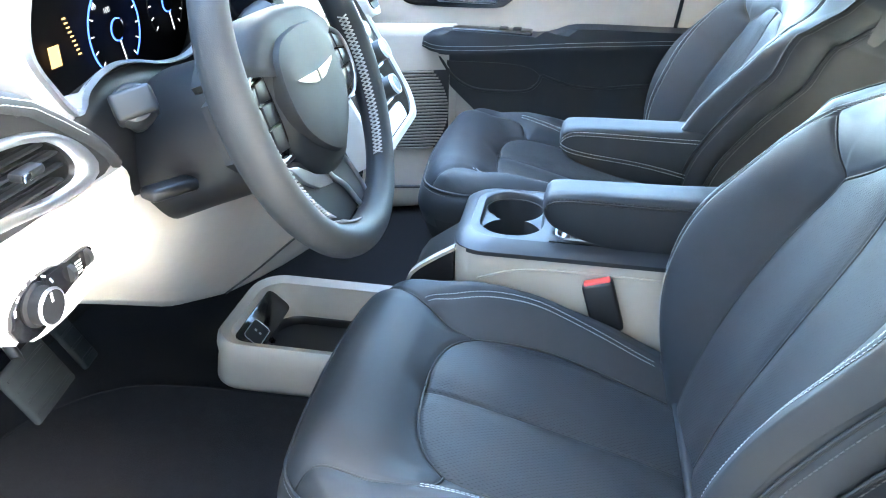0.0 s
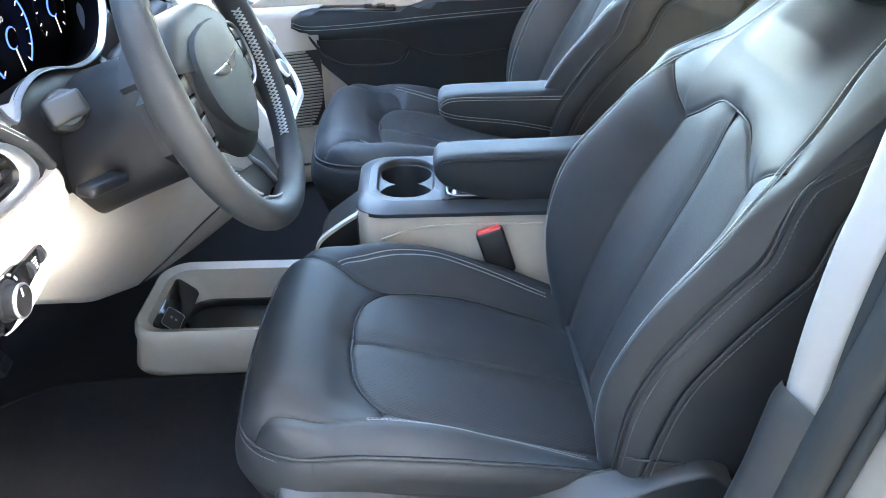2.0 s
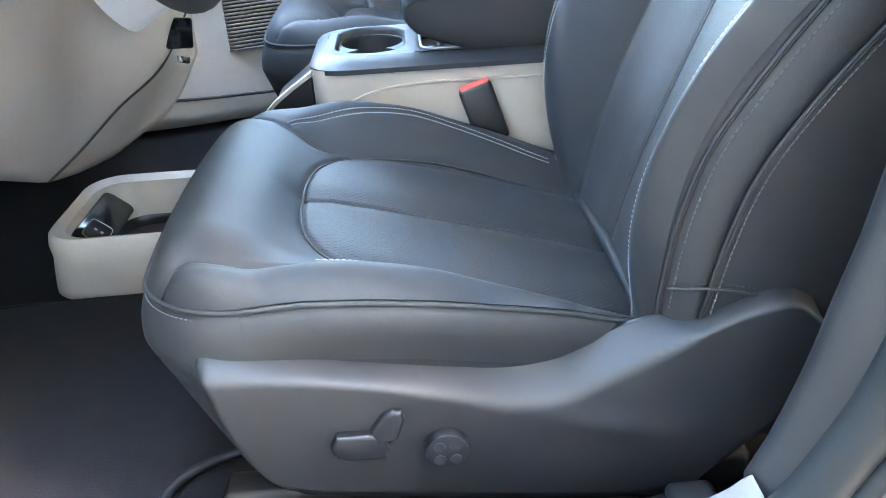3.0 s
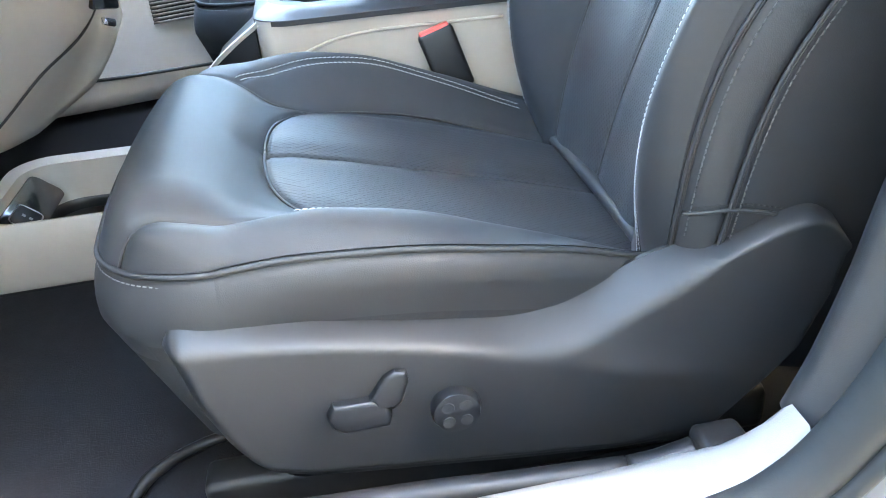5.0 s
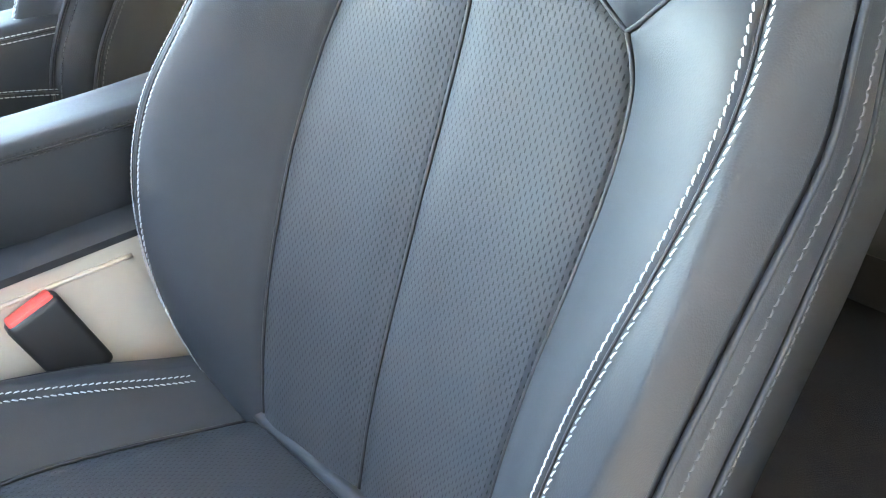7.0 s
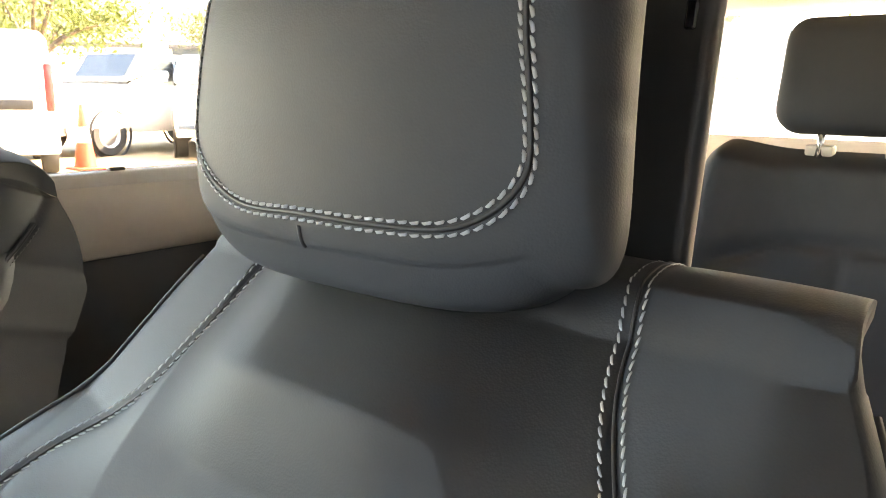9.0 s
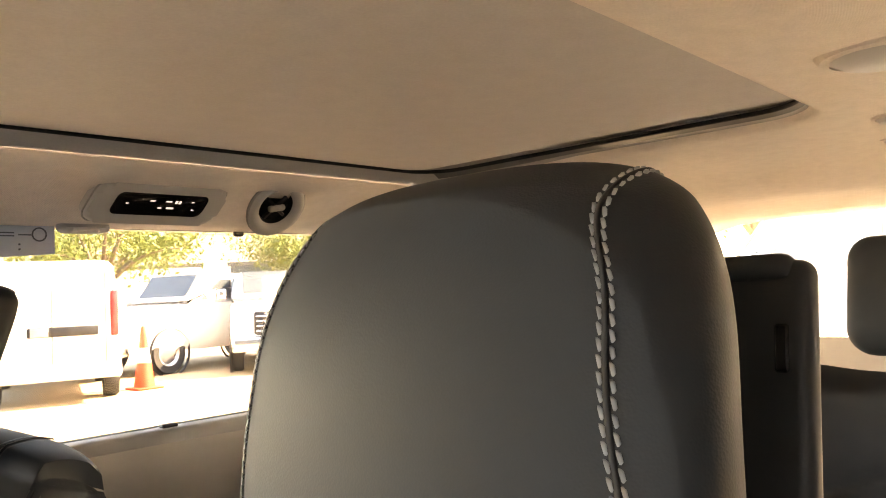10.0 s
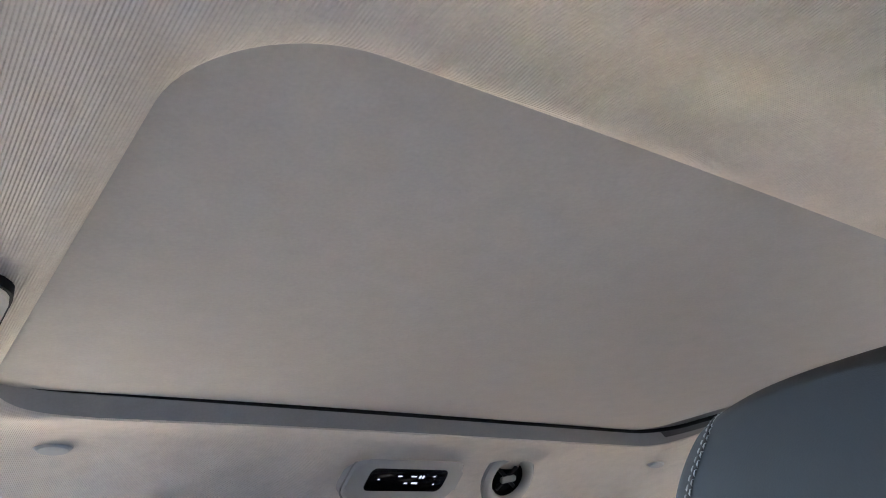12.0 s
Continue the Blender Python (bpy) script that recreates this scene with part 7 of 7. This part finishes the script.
part("door_handle", box(bmesh.new(), (-0.075, 1.128, 0.788), (0.075, 1.142, 0.812), 0.006, 3), CHROME, door, "chrome inner door handle")
kick = thing("footwell_side_panel", (-0.2, 1.08, 0.45), "beige footwell side panel with a ribbed speaker grille", "trim panel")
rows = []
for z in np.linspace(0.26, 0.74, 16):
    rows.append([(-0.62 + u * 0.60, 1.02 + 0.10 * u**2 - 0.04 * math.sin(z * 6) * (1 - u), z) for u in np.linspace(0, 1, 20)])
loft("kick_panel", rows, BEIGE, kick, "beige moulded kick panel", thick=0.006)
rows = [[(-0.165 + 0.13 * u, 1.068 + 0.032 * u, z + 0.004 * u) for u in np.linspace(0, 1, 8)] for z in np.linspace(0.424, 0.628, 6)]
loft("grille_back", rows, DARK, kick, "dark speaker grille mesh")
for k in range(25):
    z = 0.426 + 0.0083 * k
    end = 1.0 - 0.28 * ((k - 12) / 12) ** 2
    piece("grille_rib", *tube([(-0.165 + 0.13 * u, 1.064 + 0.032 * u, z + 0.004 * u) for u in np.linspace(0, end, 8)], 0.0026, 6), GRILLE, kick)
piece("floor_seam", *tube(smooth_curve([(-0.6, 1.0, 0.335), (-0.3, 1.03, 0.325), (-0.05, 1.09, 0.318)], 20), 0.004, 6), DARK, kick)

# ---- seat-back screen behind the driver headrest ----
scr = thing("seat_back_screen", (0.82, 0, 1.0), "black screen unit mounted behind the driver headrest", "screen")
sm_ = pose(0.800, 0.007, 1.0, 0, 9, 0)
part("screen_case", box(bmesh.new(), (0.006, -0.120, -0.14), (0.022, 0.120, 0.156), 0.007, 4, sm_), DARK, scr)
part("screen_glass", box(bmesh.new(), (0.0212, -0.112, -0.10), (0.0235, 0.112, 0.146), 0.002, 1, sm_), GLOSS, scr)
part("screen_slot", box(bmesh.new(), (0.0045, -0.1105, 0.106), (0.0075, -0.1045, 0.127), 0.001, 1, sm_), GLOSS, scr)
part("screen_cap", box(bmesh.new(), (0.003, -0.112, 0.146), (0.018, 0.112, 0.1585), 0.005, 3, sm_), SHELL, scr)

# ---- second and third row ----


def rear_seat(x, y, z, label, wide, fine_label):
    root = thing("captain_chair", (x, y, FLOOR), label, "car seat", "rear seats")
    rec = radians(16)
    up, nf = np.array([math.sin(rec), 0, math.cos(rec)]), np.array([-math.cos(rec), 0, math.sin(rec)])
    o = np.array([x, y, z])
    s, q = np.meshgrid(np.linspace(0, 0.58, 70), np.linspace(-1, 1, 70), indexing="ij")
    hw = wide * (1 - 0.10 * np.clip((s - 0.40) / 0.18, 0, 1) ** 2)
    yy = np.sign(q) * hw * (1 - (1 - np.abs(q)) ** 1.6)
    dep = 0.06 * np.exp(-((np.abs(q) - 0.66) / 0.22) ** 2) - 0.10 * np.clip((np.abs(q) - 0.82) / 0.18, 0, 1) ** 2 - 0.06 * np.clip((s - 0.52) / 0.06, 0, 1) ** 2
    path = smooth_curve([(0.0, 0.80), (0.28, 0.74), (0.345, 0.62), (0.400, 0.32), (0.415, 0.20), (0.415, 0.0)], 30)
    dd = np.minimum(seam_distance(s * 2, np.abs(q), path * [2, 1]), seam_distance(s * 2, np.abs(q), [(0, 0.0), (0.82, 0.0)]))
    dep -= 0.010 * np.exp(-(dd / 0.02) ** 2) + 0.010 * np.exp(-(dd / 0.06) ** 2)
    P = o + s[..., None] * up + dep[..., None] * nf
    P[..., 1] = y + yy
    piece("backrest", P.reshape(-1, 3), grid_faces(70, 70), LEATHER, root, fine_label)
    shell = P - 0.10 * nf
    piece("back_shell", shell.reshape(-1, 3), grid_faces(70, 70, flip=True), SHELL, root)
    part("cushion", box(bmesh.new(), (x - 0.46, y - wide, z - 0.10), (x + 0.03, y + wide, z + 0.02), 0.05, 4), LEATHER, root)
    part("pedestal", box(bmesh.new(), (x - 0.40, y - wide * 0.8, FLOOR), (x, y + wide * 0.8, z - 0.08), 0.02, 2), DARK, root)
    hc = o + up * 0.70 + nf * -0.03
    bm = box(bmesh.new(), (-0.045, -0.138, -0.098), (0.045, 0.138, 0.098), 0.040, 6, Matrix.Translation(hc) @ Matrix.Rotation(rec, 4, "Y"))
    part("headrest", bm, LEATHER, root, "black leather headrest on two posts")
    for s_ in (-1, 1):
        piece("headrest_post", *tube([hc - up * 0.15 + [0, s_ * 0.06, 0], hc - up * 0.06 + [0, s_ * 0.06, 0]], 0.006, 8), CHROME, root)
        part("post_guide", box(bmesh.new(), (-0.014, s_ * 0.06 - 0.022, -0.008), (0.014, s_ * 0.06 + 0.022, 0.010), 0.004, 2, Matrix.Translation(o + up * 0.575 - nf * 0.04)), BEIGE, root)
    return root


rear_seat(1.66, 0.02, 0.44, "black leather second-row seat behind the driver seat", 0.25, "black leather backrest with a centre seam")
rear_seat(1.66, 0.76, 0.44, "black leather second-row seat behind the passenger seat", 0.25, "black leather backrest with a centre seam")


# ---- parking lot ----
GROUND = -0.24
CONCRETE = surface("pale_concrete", (0.36, 0.285, 0.185), 0.9, grain=0.22, grain_scale=6, bump=0.4, bump_scale=60)
WHITE_PAINT = surface("white_car_paint", (0.68, 0.68, 0.66), 0.3, grain=0.02, grain_scale=4, coat=0.6)
TYRE = surface("tyre_rubber", (0.02, 0.02, 0.02), 0.8, grain=0.1)
CAR_GLASS = surface("dark_car_glass", (0.06, 0.075, 0.085), 0.08, grain=0.05, wear=0.02)
TAIL_RED = surface("tail_lamp_red", (0.50, 0.03, 0.03), 0.25, grain=0.05)
LAMP = surface("headlamp_lens", (0.65, 0.66, 0.66), 0.15, grain=0.05, coat=0.5)
STUCCO = surface("cream_stucco", (0.62, 0.55, 0.43), 0.9, grain=0.08, grain_scale=5, bump=0.4, bump_scale=40)
# tone of the unseen blocking walls, set for how much light they bounce
BLOCK_GREY = surface("light_block_grey", (0.145, 0.142, 0.139), 0.9, grain=0.12, grain_scale=6, bump=0.4, bump_scale=40)
ROLL_DOOR = surface("white_roll_door", (0.72, 0.72, 0.70), 0.5, grain=0.04, grain_scale=6)
BARK = surface("bark", (0.12, 0.085, 0.06), 0.9, grain=0.3, grain_scale=20, bump=0.8, bump_scale=40)
LEAF = surface("green_leaf", (0.10, 0.13, 0.025), 0.6, grain=0.45, grain_scale=1.2)
LEAF_GOLD = surface("golden_leaf", (0.30, 0.17, 0.03), 0.6, grain=0.4, grain_scale=1.2)
ORANGE = surface("cone_orange", (0.52, 0.035, 0.012), 0.5, grain=0.06)
REFLECT = surface("cone_band", (0.75, 0.75, 0.75), 0.4, grain=0.04)

slab("ground", (-300, -300, GROUND - 0.3), (300, 300, GROUND), CONCRETE, "sunlit pale concrete parking lot")

# unseen wall, added to keep sun off the car's driver side
slab("wall_sun_block", (-14, -2.4, GROUND), (3.62, -2.1, 6.0), BLOCK_GREY, "unseen plain grey wall added to shade the car's driver side")

# unseen block, added to cut skylight from the front left
slab("wall_sky_block", (-14, -8, GROUND), (-0.6, -2.0, 8.5), BLOCK_GREY, "unseen plain grey block added to cut light from the front left")


def body_loops(sections, mat, name, parent, label=""):
    """A car body from cross sections (x, half width, bottom, top, top inset): one skin, rounded corners."""
    loops = []
    for x, hw, zb, zt, ins in sections:
        p = []
        for s, z, y in ((1, zb, hw * 0.92), (1, zb + 0.12, hw), (1, zb + (zt - zb) * 0.55, hw), (1, zt - 0.10, hw - ins * 0.8), (1, zt - 0.02, hw - ins - 0.05), (1, zt, hw - ins - 0.16)):
            p.append((x, y, z))
        q = [(x, -y, z) for x, y, z in p[::-1]]
        loops.append(np.array(p + q))
    return rings(name, loops, mat, parent, label, cap_first=True, cap_last=True)


def wheel_at(parent, x, y, r, m):
    mm = m @ Matrix.Translation((x, y, r)) @ Matrix.Rotation(radians(90), 4, "X")
    t = part("tyre", lathe(bmesh.new(), [(r * 0.62, -0.10), (r * 0.95, -0.11), (r, -0.07), (r, 0.07), (r * 0.95, 0.11), (r * 0.62, 0.10)], 32, mm), TYRE, parent)
    part("wheel_rim", lathe(bmesh.new(), [(0.0, 0.06), (r * 0.3, 0.075), (r * 0.5, 0.05), (r * 0.62, 0.09), (r * 0.62, -0.09), (r * 0.5, -0.05), (r * 0.3, -0.075), (0.0, -0.06)], 32, mm), SATIN, parent)


def placed(ob, m):
    for v in ob.data.vertices:
        v.co = m @ v.co
    return ob


def pickup(x, y, heading, label):
    """A crew-cab pickup; heading turns its nose, which points along +x at 0."""
    root = thing("pickup_truck", (x, y, GROUND), label, "pickup truck", "parked vehicles")
    m = pose(x, y, GROUND, 0, 0, heading)
    lower = [(-2.9, 0.93, 0.55, 1.35, 0.0), (-2.85, 0.97, 0.5, 1.38, 0.0), (-0.8, 1.0, 0.42, 1.38, 0.0), (1.0, 1.0, 0.42, 1.36, 0.01), (1.5, 1.0, 0.45, 1.34, 0.03), (2.5, 0.98, 0.45, 1.26, 0.06), (2.8, 0.95, 0.48, 1.20, 0.08), (2.88, 0.88, 0.55, 1.10, 0.08)]
    placed(body_loops(lower, WHITE_PAINT, "body", root, "white painted truck body"), m)
    cab = [(-0.95, 0.93, 1.30, 1.45, 0.0), (-0.85, 0.94, 1.30, 1.88, 0.12), (-0.6, 0.95, 1.30, 1.97, 0.14), (0.3, 0.95, 1.30, 1.98, 0.14), (0.65, 0.95, 1.30, 1.92, 0.14), (1.35, 0.95, 1.30, 1.42, 0.04)]
    placed(body_loops(cab, WHITE_PAINT, "cab", root, "white crew cab"), m)
    for s in (-1, 1):
        for pts in (((-0.70, 1.42), (-0.62, 1.84), (-0.20, 1.86), (-0.18, 1.42)), ((-0.08, 1.42), (-0.10, 1.86), (0.48, 1.84), (0.98, 1.46), (0.95, 1.42))):
            mm = m @ Matrix(((1, 0, 0, 0), (0, 0, s, s * 0.905), (0, 1, 0, 0), (0, 0, 0, 1)))
            bm = prism(bmesh.new(), list(pts), 0.045, mm @ Matrix.Rotation(0.0, 4, "X"), 0.01, 1)
            part("side_window", bm, CAR_GLASS, root)
        part("door_mirror", box(bmesh.new(), (0.85, s * 1.02 - 0.02, 1.40), (1.0, s * 1.02 + s * 0.22, 1.62), 0.04, 2, m), CHROME, root)
        for wx in (-1.75, 1.85):
            wheel_at(root, wx, s * 0.86, 0.40, m)
            part("wheel_arch", lathe(bmesh.new(), [(0.46, -0.03), (0.50, 0.0), (0.46, 0.03)], 28, m @ Matrix.Translation((wx, s * 0.985, 0.42)) @ Matrix.Rotation(radians(90), 4, "X")), DARK, root)
        part("headlamp", box(bmesh.new(), (2.70, s * 0.74 - 0.17, 0.95), (2.90, s * 0.74 + 0.17, 1.16), 0.04, 2, m), LAMP, root)
        part("fog_lamp", box(bmesh.new(), (2.82, s * 0.72 - 0.10, 0.60), (2.97, s * 0.72 + 0.10, 0.70), 0.02, 1, m), LAMP, root)
    mm = m @ Matrix(((-0.62, 0, 0.785, 1.02), (0, 1, 0, 0), (0.785, 0, 0.62, 1.70), (0, 0, 0, 1)))
    part("windscreen", box(bmesh.new(), (-0.28, -0.72, 0.02), (0.30, 0.72, 0.05), 0.01, 1, mm), CAR_GLASS, root)
    part("grille", box(bmesh.new(), (2.80, -0.56, 0.72), (2.93, 0.56, 1.16), 0.05, 2, m), DARK, root, "black grille")
    for k in range(4):
        part("grille_bar", box(bmesh.new(), (2.90, -0.52, 0.78 + 0.09 * k), (2.955, 0.52, 0.815 + 0.09 * k), 0.01, 1, m), CHROME, root)
    part("front_bumper", box(bmesh.new(), (2.75, -0.97, 0.42), (3.0, 0.97, 0.70), 0.06, 3, m), CHROME, root, "chrome front bumper")
    return root


pickup(9.6, 15.4, 192, "white crew-cab pickup parked side-on in the lot")
pickup(10.6, 14.2, -122, "white pickup parked nose-on with a black grille")
pickup(13.2, 13.6, -126, "white pickup parked beside another nose-on pickup")
pickup(8.6, 1.6, 95, "white pickup parked behind the car across the lot")

van = thing("cargo_van", (4.75, 11.2, GROUND), "white cargo van parked with its rear doors facing", "van", "parked vehicles")
vm = pose(5.15, 12.3, GROUND, 0, 0, 69.5)
secs = [(-1.06, 0.84, 0.42, 1.98, 0.06), (-1.0, 0.90, 0.38, 2.06, 0.10), (0.5, 0.92, 0.36, 2.08, 0.10), (2.0, 0.92, 0.36, 2.02, 0.12), (2.6, 0.90, 0.38, 1.50, 0.12), (3.2, 0.85, 0.42, 1.15, 0.10), (3.35, 0.75, 0.5, 0.95, 0.08)]
placed(body_loops(secs, WHITE_PAINT, "body", van, "white van body"), vm)
for s in (-1, 1):
    part("tail_lamp", box(bmesh.new(), (-1.075, s * 0.815 - 0.06, 0.95), (-0.95, s * 0.815 + 0.06, 1.62), 0.03, 2, vm), TAIL_RED, van, "tall red tail lamp")
    wheel_at(van, -0.15, s * 0.80, 0.34, vm)
    wheel_at(van, 2.55, s * 0.80, 0.34, vm)
    part("rear_door_edge", box(bmesh.new(), (-1.068, s * 0.70 - 0.006, 0.55), (-1.05, s * 0.70 + 0.006, 1.90), 0.002, 1, vm), JAMB, van)
part("door_split", box(bmesh.new(), (-1.068, -0.006, 0.55), (-1.05, 0.006, 1.92), 0.002, 1, vm), JAMB, van)
part("brake_lamp", box(bmesh.new(), (-1.02, -0.12, 1.97), (-0.96, 0.12, 2.02), 0.01, 1, vm), TAIL_RED, van)
part("handle_strip", box(bmesh.new(), (-1.085, -0.60, 0.98), (-1.04, 0.32, 1.12), 0.02, 2, vm), DARK, van, "dark handle strip")
part("plate_recess", box(bmesh.new(), (-1.092, 0.05, 0.99), (-1.07, 0.28, 1.11), 0.005, 1, vm), SATIN, van)
part("rear_bumper", box(bmesh.new(), (-1.16, -0.90, 0.36), (-0.95, 0.90, 0.58), 0.05, 3, vm), WHITE_PAINT, van)

cone = thing("traffic_cone", (6.5, 12.1, GROUND), "orange traffic cone with a pale reflective band", "traffic cone")
cm = pose(6.5, 12.1, GROUND) @ Matrix.Scale(1.2, 4)
part("cone_base", box(bmesh.new(), (-0.19, -0.19, 0), (0.19, 0.19, 0.035), 0.015, 2, cm), ORANGE, cone)
part("cone_body", lathe(bmesh.new(), [(0.14, 0.035), (0.095, 0.36), (0.09, 0.36)], 24, cm), ORANGE, cone)
part("reflective_band", lathe(bmesh.new(), [(0.094, 0.36), (0.066, 0.56)], 24, cm), REFLECT, cone)
part("cone_tip", lathe(bmesh.new(), [(0.066, 0.56), (0.032, 0.84), (0.026, 0.86), (0.0, 0.86)], 24, cm), ORANGE, cone)

house = thing("service_building", (24, 36, GROUND), "cream stucco service building with white roll-up doors", "building")
hm = pose(19, 33, GROUND, 0, 0, -32)
part("wall", box(bmesh.new(), (-26, 0, 0), (26, 9, 4.6), 0.02, 1, hm), STUCCO, house)
part("parapet", box(bmesh.new(), (-26.2, -0.15, 4.5), (26.2, 9.1, 5.0), 0.03, 1, hm), STUCCO, house)
for k in range(11):
    x = -23 + 4.4 * k
    d = part("roll_door" if k % 3 else "shop_window", box(bmesh.new(), (x - 1.5, -0.06, 0.0 if k % 3 else 0.9), (x + 1.5, 0.02, 3.0), 0.01, 1, hm), ROLL_DOOR if k % 3 else CAR_GLASS, house)
    part("door_head", box(bmesh.new(), (x - 1.65, -0.10, 3.0), (x + 1.65, 0.02, 3.18), 0.01, 1, hm), JAMB, house)
    for j in range(4):
        part("door_seam", box(bmesh.new(), (x - 1.5, -0.075, 0.6 * (j + 1)), (x + 1.5, -0.055, 0.6 * (j + 1) + 0.03), m=hm), JAMB, d)


def tree(x, y, h, spread, leaf, seed, label):
    rnd = random.Random(seed)
    root = thing("tree", (x, y, GROUND), label, "tree", "trees in the lot")
    base = Vector((x, y, GROUND))
    fork = base + Vector((rnd.uniform(-0.2, 0.2), rnd.uniform(-0.2, 0.2), h * 0.36))
    piece("trunk", *tube(smooth_curve([base, base + Vector((0.05, 0.05, h * 0.18)), fork], 14), np.linspace(0.17, 0.11, 14), 10), BARK, root)
    tips = []
    for k in range(9):
        a = 2 * math.pi * k / 9 + rnd.uniform(-0.3, 0.3)
        tip = fork + Vector((math.cos(a) * spread * rnd.uniform(0.4, 0.9), math.sin(a) * spread * rnd.uniform(0.4, 0.9), h * rnd.uniform(0.15, 0.60)))
        midp = fork.lerp(tip, 0.5) + Vector((0, 0, h * 0.06))
        piece("limb", *tube(smooth_curve([fork, midp, tip], 10), np.linspace(0.07, 0.015, 10), 6), BARK, root)
        tips += [fork.lerp(tip, f) + Vector((0, 0, h * 0.05)) for f in (0.55, 0.75, 0.9, 1.0)]
    rs = np.random.RandomState(seed)
    v, f = [], []
    for tp in tips:
        c = rs.normal(0, 1, (150, 3)) * [spread * 0.17, spread * 0.17, h * 0.06] + np.array(tp)
        for p in c:
            d1 = rs.normal(0, 1, 3)
            d1 /= np.linalg.norm(d1)
            d2 = np.cross(d1, rs.normal(0, 1, 3))
            d2 /= np.linalg.norm(d2)
            k = len(v)
            s = rs.uniform(0.05, 0.10)
            v += [p - d1 * s, p + d2 * s * 0.5, p + d1 * s, p - d2 * s * 0.5]
            f.append((k, k + 1, k + 2, k + 3))
    piece("crown", np.array(v), f, leaf, root, "sparse leafy crown", smooth=False, kind="stuff")
    return root


tree(9.6, 20.5, 5.2, 2.6, LEAF, 3, "small green tree at the lot's edge")
tree(17.8, 22.5, 5.2, 2.5, LEAF, 5, "small green tree before the building")
tree(13.5, 30.0, 6.0, 3.0, LEAF, 8, "leafy green tree beside the building")
tree(16.0, 5.6, 6.0, 3.2, LEAF_GOLD, 11, "golden-leaved tree across the lot")
tree(15.0, 1.5, 6.0, 3.2, LEAF_GOLD, 14, "golden-leaved tree across the lot")
